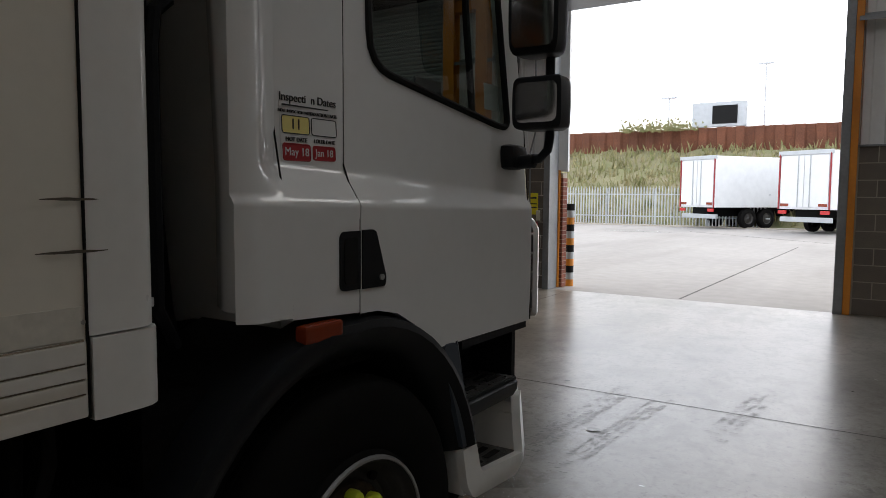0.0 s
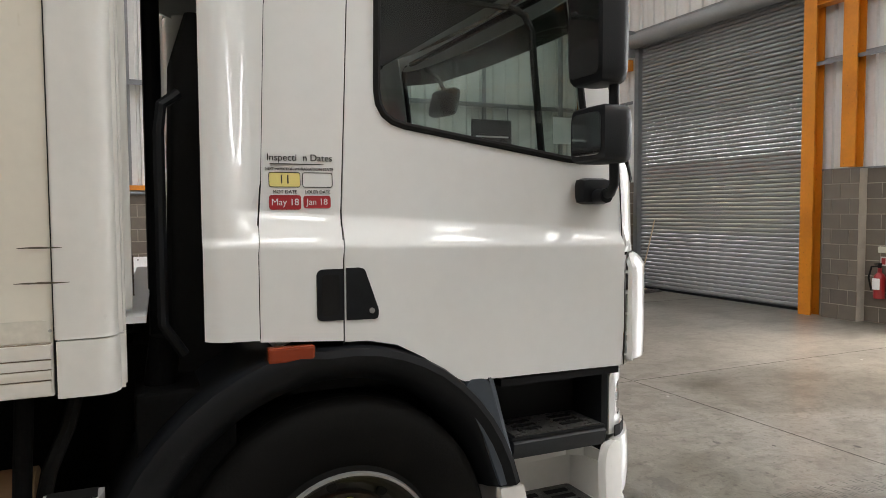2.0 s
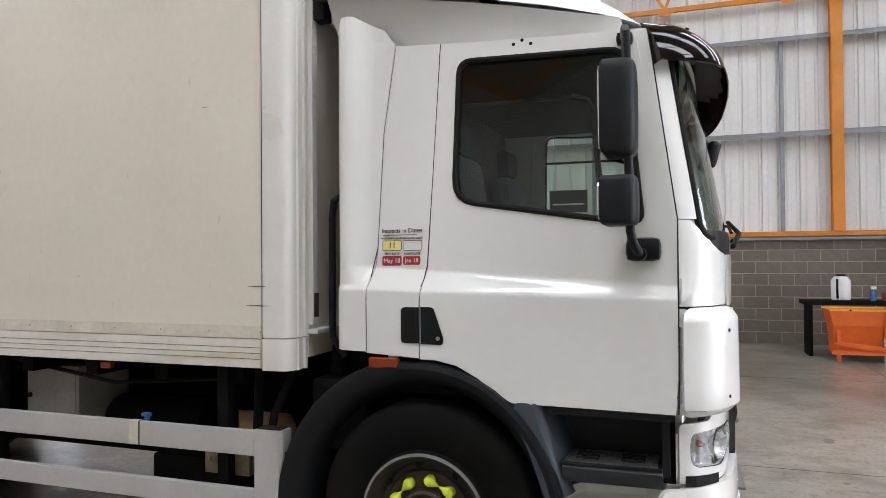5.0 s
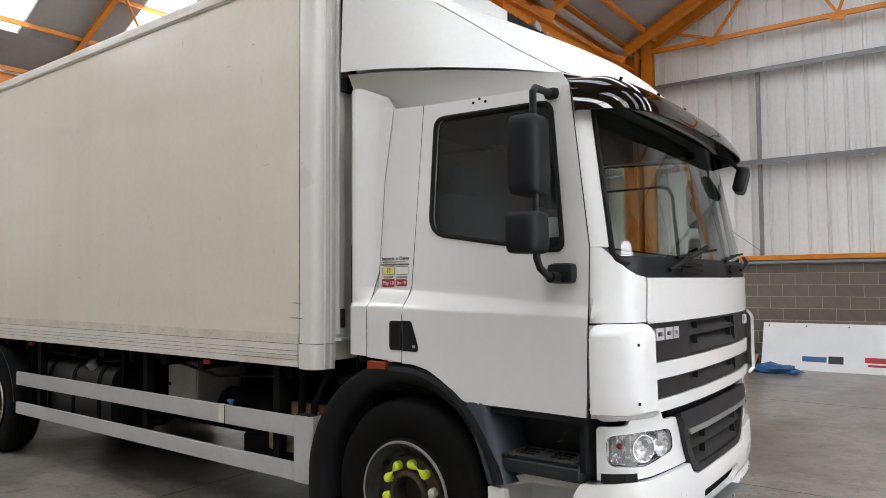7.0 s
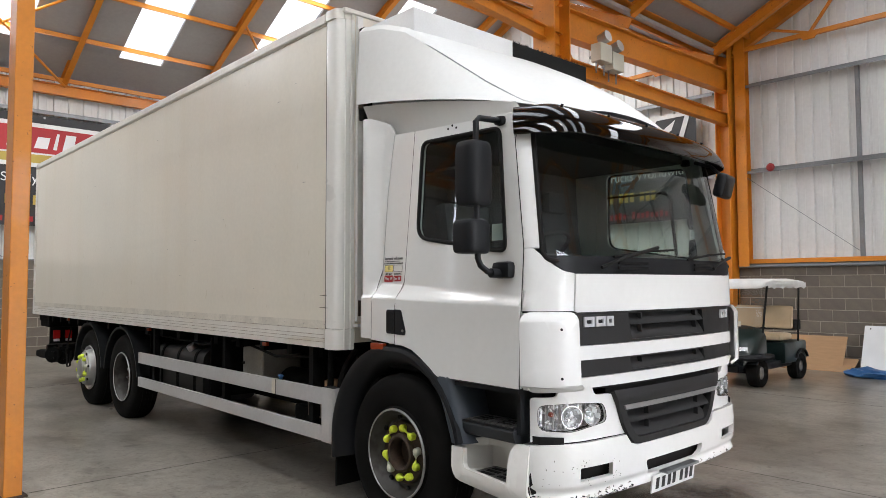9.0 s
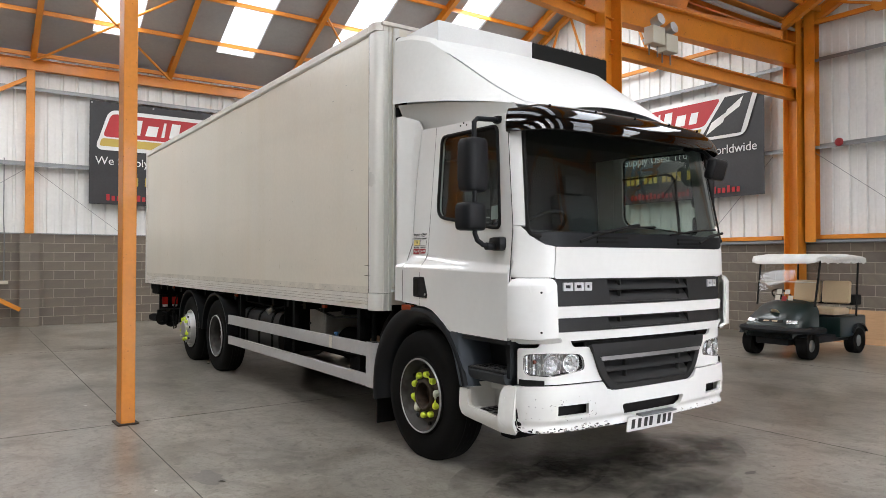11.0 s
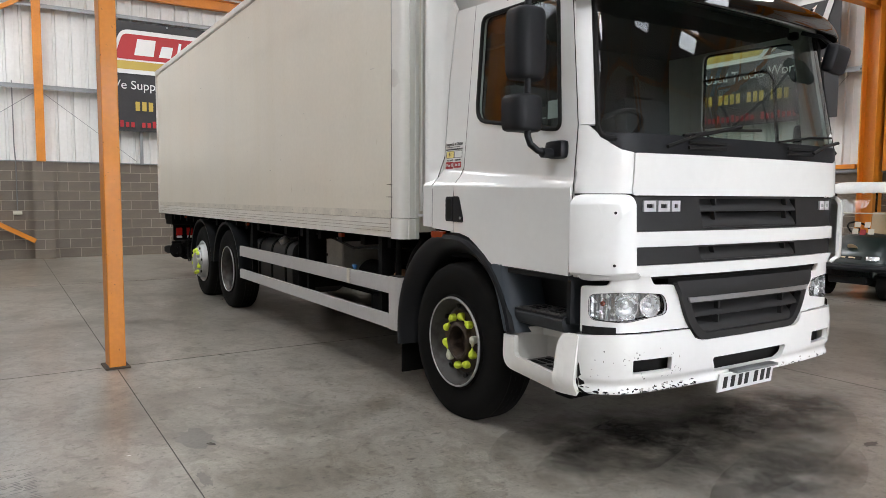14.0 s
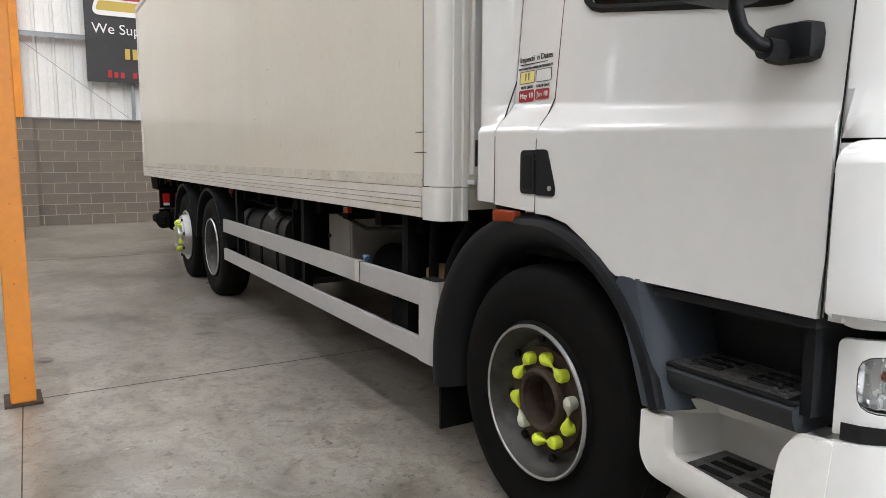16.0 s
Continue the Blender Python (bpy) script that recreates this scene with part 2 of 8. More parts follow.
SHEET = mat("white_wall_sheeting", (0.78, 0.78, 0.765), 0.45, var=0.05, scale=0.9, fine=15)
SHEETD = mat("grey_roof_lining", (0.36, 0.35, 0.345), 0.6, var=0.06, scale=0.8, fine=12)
TREAD = mat("scuffed_step_metal", (0.16, 0.155, 0.15), 0.4, 0.6, var=0.3, scale=40, fine=160, bump=0.3)
GIRT = mat("galvanised_girt", (0.3, 0.31, 0.32), 0.45, 0.7, var=0.1, scale=4, fine=30)
SHUTTER = mat("grey_roller_slat", (0.3, 0.31, 0.31), 0.58, 0.3, var=0.07, scale=3, fine=40)
FLASH = mat("grey_sill_flashing", (0.24, 0.255, 0.27), 0.5, 0.2, var=0.08)
WHITEP = mat("white_sheet_plastic", (0.75, 0.76, 0.76), 0.4, var=0.04)
REDP = mat("red_enamel", (0.3, 0.015, 0.018), 0.32, var=0.05)
YELSIGN = mat("yellow_sign", (0.85, 0.72, 0.03), 0.45, var=0.03)
BANNER = mat("black_banner_vinyl", (0.03, 0.03, 0.033), 0.5, var=0.15, scale=2, fine=20)
LETW = mat("white_print", (0.75, 0.75, 0.74), 0.5, var=0.03)
LETY = mat("gold_print", (0.5, 0.36, 0.07), 0.5, var=0.03)
LETK = mat("black_print", (0.02, 0.02, 0.02), 0.5, var=0.03)
LETR = mat("red_print", (0.42, 0.02, 0.025), 0.5, var=0.06)
STICKY = mat("pale_yellow_sticker", (0.85, 0.72, 0.25), 0.4, var=0.02)
CARD = mat("brown_cardboard", (0.42, 0.25, 0.13), 0.85, var=0.08, scale=4, fine=40, stretch=(1, 1, 6))
TANB = mat("tan_leatherette", (0.55, 0.43, 0.28), 0.5, var=0.06)
DKGREEN = mat("dark_green_gelcoat", (0.005, 0.015, 0.014), 0.32, var=0.1, scale=6, fine=60, coat=0.15)
CLOTH = mat("dark_cloth", (0.1, 0.086, 0.084), 0.95, var=0.3, scale=9, fine=120, bump=0.5)
CANVAS = mat("white_canvas", (0.72, 0.72, 0.7), 0.8, var=0.06, scale=8)
BOXW = mat("beige_cabinet_paint", (0.58, 0.56, 0.47), 0.5, var=0.05)
BLUEP = mat("blue_plastic", (0.03, 0.12, 0.3), 0.4, var=0.08)
YARD = mat("pale_concrete_yard", (0.3, 0.285, 0.265), 0.8, var=0.1, scale=0.25, fine=4, detail=9)
GRASSM = mat("dry_grass", (0.13, 0.14, 0.055), 0.95, var=0.3, scale=0.7, fine=25, second=(0.2, 0.17, 0.1))
RUST = mat("rusty_sheet_piles", (0.2, 0.075, 0.04), 0.85, 0.2, var=0.2, scale=0.8, fine=10)
FENCEM = mat("galvanised_palisade", (0.5, 0.52, 0.53), 0.5, 0.6, var=0.06)
FOLI = mat("weed_leaves", (0.14, 0.16, 0.055), 0.9, var=0.3, scale=2, fine=20, second=(0.3, 0.25, 0.13))

weather(BODY, (0.93, 0.9, 0.81), 1.3, 0.5, 0.85, 0.5, (1, 2.2, 0.12), 5)
weather(BODY, (0.86, 0.86, 0.86), 0.9, 0.6, 0.9, 0.6, (1, 0.25, 2.5), 5)
weather(BODY, (0.75, 0.7, 0.58), 22, 0.7, 0.76, 0.6, (1, 1, 0.3), 3)
RAILC = mat("clean_white_rail", (0.77, 0.76, 0.72), 0.3, var=0.03, scale=2, fine=30, coat=0.2)
weather(RAILC, (0.85, 0.8, 0.7), 3, 0.6, 0.85, 0.5, (2, 2, 0.15), 6)
weather(RAIL, (0.72, 0.64, 0.5), 5, 0.55, 0.75, 0.9, (1, 0.25, 1.6), 7)
weather(KICK, (0.72, 0.68, 0.6), 4, 0.5, 0.75, 0.9, (1, 0.15, 2), 7)
weather(ORANGE, (0.72, 0.66, 0.6), 1.8, 0.5, 0.78, 0.8, detail=8)
weather(ORANGE, (0.4, 0.36, 0.5), 28, 0.69, 0.72, 0.8, detail=4)
weather(SHEET, (0.86, 0.85, 0.83), 1.2, 0.5, 0.75, 0.9, (2, 2, 0.15), 6)
weather(RIMM, (0.45, 0.38, 0.32), 12, 0.5, 0.68, 0.9, detail=6)
weather(RUBBER, (1.6, 1.5, 1.42), 5, 0.5, 0.75, 0.8, detail=6)
weather(PAINT, (0.93, 0.91, 0.85), 1.1, 0.55, 0.8, 0.8, (1.5, 1.5, 0.4), 6)
weather(BLOCK, (0.75, 0.73, 0.7), 0.8, 0.5, 0.75, 0.8, detail=7)
weather(YARD, (0.8, 0.79, 0.77), 0.5, 0.5, 0.72, 0.9, (1.2, 0.15, 1), 8)
RIMO = mat("yellow_orange_enamel", (0.8, 0.4, 0.02), 0.4, var=0.06)
SPREAD = mat("red_orange_enamel", (0.72, 0.13, 0.015), 0.45, var=0.1, scale=5)

# ---- mesh helpers ----
def part(name, bm, material, parent=None, label="", smooth=False):
    me = bpy.data.meshes.new(name)
    bmesh.ops.recalc_face_normals(bm, faces=bm.faces)
    bm.to_mesh(me)
    bm.free()
    if material is not None:
        for mm in (material if isinstance(material, (list, tuple)) else [material]):
            me.materials.append(mm)
    if smooth:
        me.polygons.foreach_set("use_smooth", [True] * len(me.polygons))
        me.set_sharp_from_angle(angle=radians(38))
    ob = new(name, me)
    if parent is not None:
        ob.parent = parent
    if label:
        ob["label"] = label
    return ob


def thing(name, label, category, at=(0, 0, 0), rz=0.0, group="", kind=""):
    e = new(name)
    e.empty_display_size = 0.2
    e.matrix_world = pose(*at, 0, 0, rz)
    return tagged(e, label, category, group, kind)


def join(*bms):
    out = bms[0]
    for b in bms[1:]:
        me = bpy.data.meshes.new("tmp")
        b.to_mesh(me)
        out.from_mesh(me)
        bpy.data.meshes.remove(me)
        b.free()
    return out


def box(x0, x1, y0, y1, z0, z1, bevel=0.0, seg=2):
    bm = bmesh.new()
    bmesh.ops.create_cube(bm, size=1)
    for v in bm.verts:
        v.co = Vector(((x0 + x1) / 2 + v.co.x * (x1 - x0), (y0 + y1) / 2 + v.co.y * (y1 - y0), (z0 + z1) / 2 + v.co.z * (z1 - z0)))
    if bevel:
        bmesh.ops.bevel(bm, geom=list(bm.edges), offset=bevel, segments=seg, affect="EDGES", profile=0.6)
    return bm


def moved(bm, m):
    bm.transform(m)
    return bm


def bar(p, q, w, h, bevel=0.0, up=(0, 0, 1)):
    """A beam of w (across) by h (up) from p to q."""
    p, q = Vector(p), Vector(q)
    d = (q - p)
    L = d.length
    d.normalize()
    upv = Vector(up)
    if abs(d.dot(upv)) > 0.98:
        upv = Vector((0, 1, 0))
    x = d.cross(upv).normalized()
    z = x.cross(d)
    m = Matrix((x, d, z)).transposed().to_4x4()
    m.translation = p
    return moved(box(-w / 2, w / 2, 0, L, -h / 2, h / 2, bevel), m)


def ibeam(p, q, w, h, t=0.014, up=(0, 0, 1)):
    """An I-section from p to q, centred on the line."""
    p, q = Vector(p), Vector(q)
    d = q - p
    L = d.length
    d.normalize()
    upv = Vector(up)
    x = d.cross(upv).normalized()
    z = x.cross(d)
    m = Matrix((x, d, z)).transposed().to_4x4()
    m.translation = p
    bm = join(box(-w / 2, w / 2, 0, L, h / 2 - t, h / 2), box(-w / 2, w / 2, 0, L, -h / 2, -h / 2 + t), box(-t / 2, t / 2, 0, L, -h / 2 + t, h / 2 - t))
    return moved(bm, m)


def cyl(p, q, r, n=20, r2=None, cap=True):
    p, q = Vector(p), Vector(q)
    d = q - p
    bm = bmesh.new()
    bmesh.ops.create_cone(bm, cap_ends=cap, segments=n, radius1=r, radius2=r if r2 is None else r2, depth=d.length)
    m = d.to_track_quat("Z", "Y").to_matrix().to_4x4()
    m.translation = (p + q) / 2
    return moved(bm, m)


def tube(pts, r, n=10, closed=False):
    """A round rod through the points."""
    pts = [Vector(p) for p in pts]
    bm = bmesh.new()
    rings = []
    N = len(pts)
    ref = None
    for i, p in enumerate(pts):
        a = pts[i - 1] if (i or closed) else p
        b = pts[(i + 1) % N] if (i < N - 1 or closed) else p
        d = (b - a).normalized()
        if ref is None:
            ref = Vector((0, 0, 1)) if abs(d.z) < 0.9 else Vector((1, 0, 0))
        x = d.cross(ref).normalized()
        ref = x.cross(d).normalized()
        rings.append([bm.verts.new(p + r * (math.cos(2 * math.pi * k / n) * x + math.sin(2 * math.pi * k / n) * ref)) for k in range(n)])
    for i in range(N - (0 if closed else 1)):
        A, B = rings[i], rings[(i + 1) % N]
        for k in range(n):
            bm.faces.new((A[k], A[(k + 1) % n], B[(k + 1) % n], B[k]))
    if not closed:
        bm.faces.new(rings[0][::-1])
        bm.faces.new(rings[-1])
    return bm


def lathe(profile, n=48, closed=False):
    """Turns (radius, x) round the x axis."""
    bm = bmesh.new()
    rings = []
    for r, x in profile:
        rings.append([bm.verts.new((x, r * math.cos(2 * math.pi * k / n), r * math.sin(2 * math.pi * k / n))) for k in range(n)])
    M = len(rings)
    for i in range(M if closed else M - 1):
        A, B = rings[i], rings[(i + 1) % M]
        for k in range(n):
            bm.faces.new((A[k], A[(k + 1) % n], B[(k + 1) % n], B[k]))
    return bm


def loft(rings, closed=True, caps=True):
    bm = bmesh.new()
    vs = [[bm.verts.new(p) for p in ring] for ring in rings]
    for A, B in zip(vs, vs[1:]):
        n = len(A)
        for k in range(n if closed else n - 1):
            bm.faces.new((A[k], A[(k + 1) % n], B[(k + 1) % n], B[k]))
    if caps and closed:
        bm.faces.new(vs[0][::-1])
        bm.faces.new(vs[-1])
    return bm


def rounded(pts, r, seg=4):
    """A polygon with its corners rounded by r (one number or one for each)."""
    out = []
    n = len(pts)
    for i in range(n):
        rr = r[i] if isinstance(r, (list, tuple)) else r
        p, a, b = Vector(pts[i]), Vector(pts[i - 1]), Vector(pts[(i + 1) % n])
        if rr <= 0:
            out.append(tuple(p))
            continue
        u, v = (a - p).normalized(), (b - p).normalized()
        rr = min(rr, 0.45 * (a - p).length, 0.45 * (b - p).length)
        for k in range(seg + 1):
            t = k / seg
            out.append(tuple((1 - t) ** 2 * (p + u * rr) + 2 * t * (1 - t) * p + t * t * (p + v * rr)))
    return out


def skin(outline, fn, us=(), vs=(), holes=(), thick=0.0, hint=None):
    """A sheet in (u, v) with holes, cut along the given lines and bent to fn(u, v). It is thickened away from hint."""
    bm = bmesh.new()
    edges = []
    for loop in (outline, *holes):
        pts = [bm.verts.new((p[0], p[1], 0)) for p in loop]
        edges += [bm.edges.new((pts[i], pts[(i + 1) % len(pts)])) for i in range(len(pts))]
    bmesh.ops.triangle_fill(bm, edges=edges, use_beauty=True)
    for k, cuts in ((0, us), (1, vs)):
        for c in cuts:
            co, no = [0, 0, 0], [0, 0, 0]
            co[k], no[k] = c, 1
            bmesh.ops.bisect_plane(bm, geom=bm.verts[:] + bm.edges[:] + bm.faces[:], plane_co=co, plane_no=no, dist=1e-4)
    for v in bm.verts:
        v.co = Vector(fn(v.co.x, v.co.y))
    if thick:
        bmesh.ops.recalc_face_normals(bm, faces=bm.faces)
        c = sum((v.co for v in bm.verts), Vector()) / len(bm.verts)
        hint = Vector((c.x, c.y - 1.4, 0)) if hint is None else Vector(hint)
        if sum(f.normal.dot(hint) * f.calc_area() for f in bm.faces) < 0:
            bmesh.ops.reverse_faces(bm, faces=bm.faces[:])
        bm.normal_update()
        rim_edges = [e for e in bm.edges if e.is_boundary]
        back = {v: bm.verts.new(v.co - v.normal * abs(thick)) for v in bm.verts[:]}
        for f in bm.faces[:]:
            bm.faces.new([back[v] for v in reversed(f.verts)])
        for e in rim_edges:
            p, q = e.verts
            bm.faces.new((p, q, back[q], back[p]))
    return bm


def frange(a, b, n):
    return [a + (b - a) * i / n for i in range(n + 1)]


def text(name, body, size, m, material, parent=None, align="CENTER", depth=0.001, label="", squash=1.0):
    """Lettering as a mesh, upright in its own xz plane, facing -y, then placed by m."""
    cu = bpy.data.curves.new(name, "FONT")
    cu.body, cu.size, cu.align_x, cu.align_y, cu.extrude = body, size, align, "CENTER", depth
    tmp = new(name, cu)
    dg = bpy.context.evaluated_depsgraph_get()
    me = bpy.data.meshes.new_from_object(tmp.evaluated_get(dg))
    bpy.data.objects.remove(tmp)
    bpy.data.curves.remove(cu)
    me.materials.clear()
    me.materials.append(material)
    me.transform(m @ Matrix.Diagonal((squash, 1, 1, 1)).to_4x4() @ pose(0, 0, 0, 90, 0, 0))
    ob = new(name, me)
    if parent is not None:
        ob.parent = parent
    if label:
        ob["label"] = label
    return ob


# ---- the hall ----
LX, RX, FY, RY, VY = -13.0, 11.0, 10.75, -13.3, -1.5   # walls and the valley line between the two bays
EAVE, PITCH = 6.5, 0.5


def setting(name, bm, m, label, category, smooth=False):
    return tagged(part(name, bm, m, None, "", smooth), label, category, "", "structure")


floor = setting("floor", box(LX - 0.3, RX + 0.3, RY - 0.3, FY + 0.05, -0.15, 0.0), FLOORM, "worn grey polished concrete warehouse floor with scuffs", "floor")
JX = [-8.9, -4.4, 0.485]
JY = [-7.6, -1.1, 5.3]
for x in JX:
    part("floor_joint", box(x - 0.003, x + 0.003, RY + 0.02, FY - 0.02, 0.0005, 0.0016), JOINT, floor)
for y in JY:
    part("floor_joint", box(LX + 0.02, RX - 0.02, y - 0.003, y + 0.003, 0.0021, 0.0032), JOINT, floor)
rs = random.Random(4)


def blot(cx, cy, rx, ry, z, n=22, seed=0):
    r = random.Random(seed)
    bm = bmesh.new()
    bm.faces.new([bm.verts.new((cx + rx * (0.7 + 0.5 * r.random()) * math.cos(2 * math.pi * k / n), cy + ry * (0.7 + 0.5 * r.random()) * math.sin(2 * math.pi * k / n), z)) for k in range(n)])
    return bm


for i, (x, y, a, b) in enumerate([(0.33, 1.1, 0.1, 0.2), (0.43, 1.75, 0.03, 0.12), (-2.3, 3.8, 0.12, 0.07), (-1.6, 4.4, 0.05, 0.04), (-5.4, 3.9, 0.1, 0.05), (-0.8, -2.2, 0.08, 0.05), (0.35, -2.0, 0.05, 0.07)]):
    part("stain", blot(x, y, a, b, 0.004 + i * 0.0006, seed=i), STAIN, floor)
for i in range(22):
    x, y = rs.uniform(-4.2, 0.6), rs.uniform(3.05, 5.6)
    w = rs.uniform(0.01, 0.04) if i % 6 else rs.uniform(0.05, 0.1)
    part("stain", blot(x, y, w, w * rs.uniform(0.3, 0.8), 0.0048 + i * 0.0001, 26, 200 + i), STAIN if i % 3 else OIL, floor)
for i in range(70):
    x, y = rs.uniform(-6.5, 1.5), rs.uniform(-4, 10)
    if abs(x + 2.46) < 1.4 and y < 3.1:
        continue
    s = rs.uniform(0.006, 0.018)
    part("grit", blot(x, y, s, s * rs.uniform(0.4, 1), 0.0085, 7, 50 + i), STAIN if i % 4 else WHITEP, floor)

# soft-edged oily dirt on the concrete; it also paints in the nose's shade
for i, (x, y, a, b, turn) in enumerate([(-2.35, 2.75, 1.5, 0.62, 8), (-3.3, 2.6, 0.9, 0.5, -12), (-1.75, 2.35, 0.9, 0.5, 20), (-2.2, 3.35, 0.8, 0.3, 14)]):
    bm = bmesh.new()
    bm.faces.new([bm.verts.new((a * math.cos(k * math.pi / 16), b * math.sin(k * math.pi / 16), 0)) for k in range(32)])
    part("stain", moved(bm, pose(x, y, 0.0024 + i * 0.0002, 0, 0, turn)), DIRTSHADE, floor)

# dark tread prints left by tyres turning towards the doorway
for x0, w, y0, n, tilt, seed in ((-1.93, 0.2, 3.5, 95, 0.05, 1), (-1.62, 0.17, 3.6, 90, 0.08, 2), (-1.0, 0.2, 4.6, 70, 0.12, 3), (1.2, 0.2, 1.0, 60, -0.1, 4)):
    r = random.Random(seed)
    bm = bmesh.new()
    for k in range(n):
        y = y0 + k * 0.022
        for j in range(3):
            if r.random() < 0.62 * math.sin(math.pi * (k + 1) / (n + 1)) ** 0.6:
                a = x0 + tilt * (y - y0) + w * (j / 3 + 0.02) + r.uniform(-0.008, 0.008)
                b = a + w * r.uniform(0.15, 0.29)
                bm.faces.new([bm.verts.new(p) for p in ((a, y, 0.0042), (b, y + 0.006, 0.0042), (b, y + 0.006 + r.uniform(0.005, 0.014), 0.0042), (a, y + r.uniform(0.006, 0.012), 0.0042))])
    tagged(part("tyre_mark", bm, SCUFF, floor), kind="stuff")


def wall_strip(axis, at, out, a, b, z0, z1):
    """A slab of wall with its inner face at at and 0.2 m thick towards out, from a to b."""
    lo, hi = (at, at + 0.2) if out > 0 else (at - 0.2, at)
    return box(a, b, lo, hi, z0, z1) if axis == "y" else box(lo, hi, a, b, z0, z1)


def sheeting(axis, at, out, a, b, z0, z1, pitch=0.333):
    """Trapezoidal wall sheets with upright ribs; z1 may depend on the place along the wall."""
    top = z1 if callable(z1) else (lambda s: z1)
    prof = []
    s = a
    while s < b - 1e-6:
        for d, o in ((0, 0), (0.07, 0.0), (0.085, 0.042), (0.13, 0.042), (0.145, 0.0), (0.235, 0.0), (0.242, 0.006), (0.25, 0.0)):
            if s + d <= b:
                prof.append((s + d, o))
        s += pitch
    prof.append((b, 0))
    bm = bmesh.new()
    rows = []
    for sgn, extra in ((0, 0), (1, 0.05)):
        for zz in (0, 1):
            row = []
            for q, o in prof:
                d = at + out * (o + extra)
                z = top(q) if zz else z0
                row.append(bm.verts.new((q, d, z) if axis == "y" else (d, q, z)))
            rows.append(row)
    f0, f1, g0, g1 = rows
    for i in range(len(prof) - 1):
        bm.faces.new((f0[i], f0[i + 1], f1[i + 1], f1[i]))
        bm.faces.new((g0[i], g0[i + 1], g1[i + 1], g1[i]))
        bm.faces.new((f1[i], f1[i + 1], g1[i + 1], g1[i]))
    return bm


def roof_z(y):
    if y < VY:
        m = (RY + VY) / 2
        return EAVE + PITCH * ((y - RY) if y < m else (VY - y))
    m = (FY + VY) / 2
    return EAVE + 0.2 + PITCH * ((y - VY) if y < m else (FY - y))


# walls: masonry below, ribbed white sheets above
DOOR = (-4.75, -0.58, 4.62)
ROLL = (-10.9, -6.85, 5.0)
wall_rear = setting("wall_rear", wall_strip("y", RY, -1, LX - 0.2, RX + 0.2, 0, 2.24), MORTAR, "grey concrete block wall with pale mortar joints", "wall")
part("wall_sheet", sheeting("y", RY - 0.05, -1, LX, RX, 2.24, 6.6), SHEET, wall_rear, "white ribbed steel sheeting")
part("sill_flashing", box(LX, RX, RY - 0.04, RY + 0.03, 2.24, 2.265), FLASH, wall_rear)
wall_left = setting("wall_left", wall_strip("x", LX, -1, RY, FY, 0, 2.0), MORTAR, "grey concrete block wall below white sheeting", "wall")
part("wall_sheet", sheeting("x", LX - 0.05, -1, RY, FY + 0.3, 2.0, lambda s: roof_z(min(s, FY)) + 0.2), SHEET, wall_left, "white ribbed steel sheeting")
pr = [(LX, 1.97), (LX + 0.1, 1.99), (LX + 0.1, 2.03), (LX, 2.1)]
part("sill_flashing", loft([[(x, RY, z) for x, z in pr], [(x, FY, z) for x, z in pr]]), FLASH, wall_left)
part("sill_rail", box(LX - 0.02, LX + 0.1, -1.3, FY - 0.1, 2.06, 2.15, 0.006), ORANGE, wall_left, "orange painted steel rail")
part("sill_rail", box(LX - 0.02, LX + 0.1, RY + 0.1, -1.9, 2.06, 2.15, 0.006), ORANGE, wall_left, "orange painted steel rail")
wall_right = setting("wall_right", join(wall_strip("x", RX, 1, RY, FY, 0, 2.24)), MORTAR, "plain block wall closing the hall", "wall")
part("wall_sheet", sheeting("x", RX + 0.05, 1, RY, FY, 2.24, lambda s: roof_z(s) + 0.2), SHEET, wall_right, "white ribbed steel sheeting")
segs = [(LX - 0.2, ROLL[0]), (ROLL[1], DOOR[0] - 0.2), (DOOR[1] + 0.1, RX + 0.2)]
wall_front = setting("wall_front", join(*[wall_strip("y", FY, 1, a, b, 0, 2.24) for a, b in segs]), MORTAR, "grey concrete block wall beside a loading door", "wall")
for a, b, z in [(LX, ROLL[0], 2.24), (ROLL[0], ROLL[1], ROLL[2] + 0.35), (ROLL[1], DOOR[0] - 0.08, 2.24), (DOOR[0] - 0.08, DOOR[1] + 0.08, DOOR[2] + 0.02), (DOOR[1] + 0.08, RX, 2.24)]:
    part("wall_sheet", sheeting("y", FY + 0.05, 1, a, b, z, 7.0), SHEET, wall_front, "white ribbed steel sheeting")
for a, b in segs[1:]:
    part("sill_flashing", box(a + 0.02, b - 0.02, FY - 0.03, FY + 0.04, 2.24, 2.265), FLASH, wall_front)


def girt(axis, at, inn, a, b, z):
    """A Z-shaped sheeting rail."""
    d = at + inn * 0.02
    e = at + inn * 0.17
    lo, hi = min(d, e), max(d, e)
    f = (lambda x0, x1, y0, y1, z0, z1: box(x0, x1, y0, y1, z0, z1)) if axis == "x" else (lambda x0, x1, y0, y1, z0, z1: box(y0, y1, x0, x1, z0, z1))
    t = 0.006
    inner = (e - t, e) if inn > 0 else (e, e + t)
    return join(f(lo, hi, a, b, z - t, z), f(*inner, a, b, z - 0.06, z), f(*((d, d + t) if inn > 0 else (d - t, d)), a, b, z, z + 0.06))


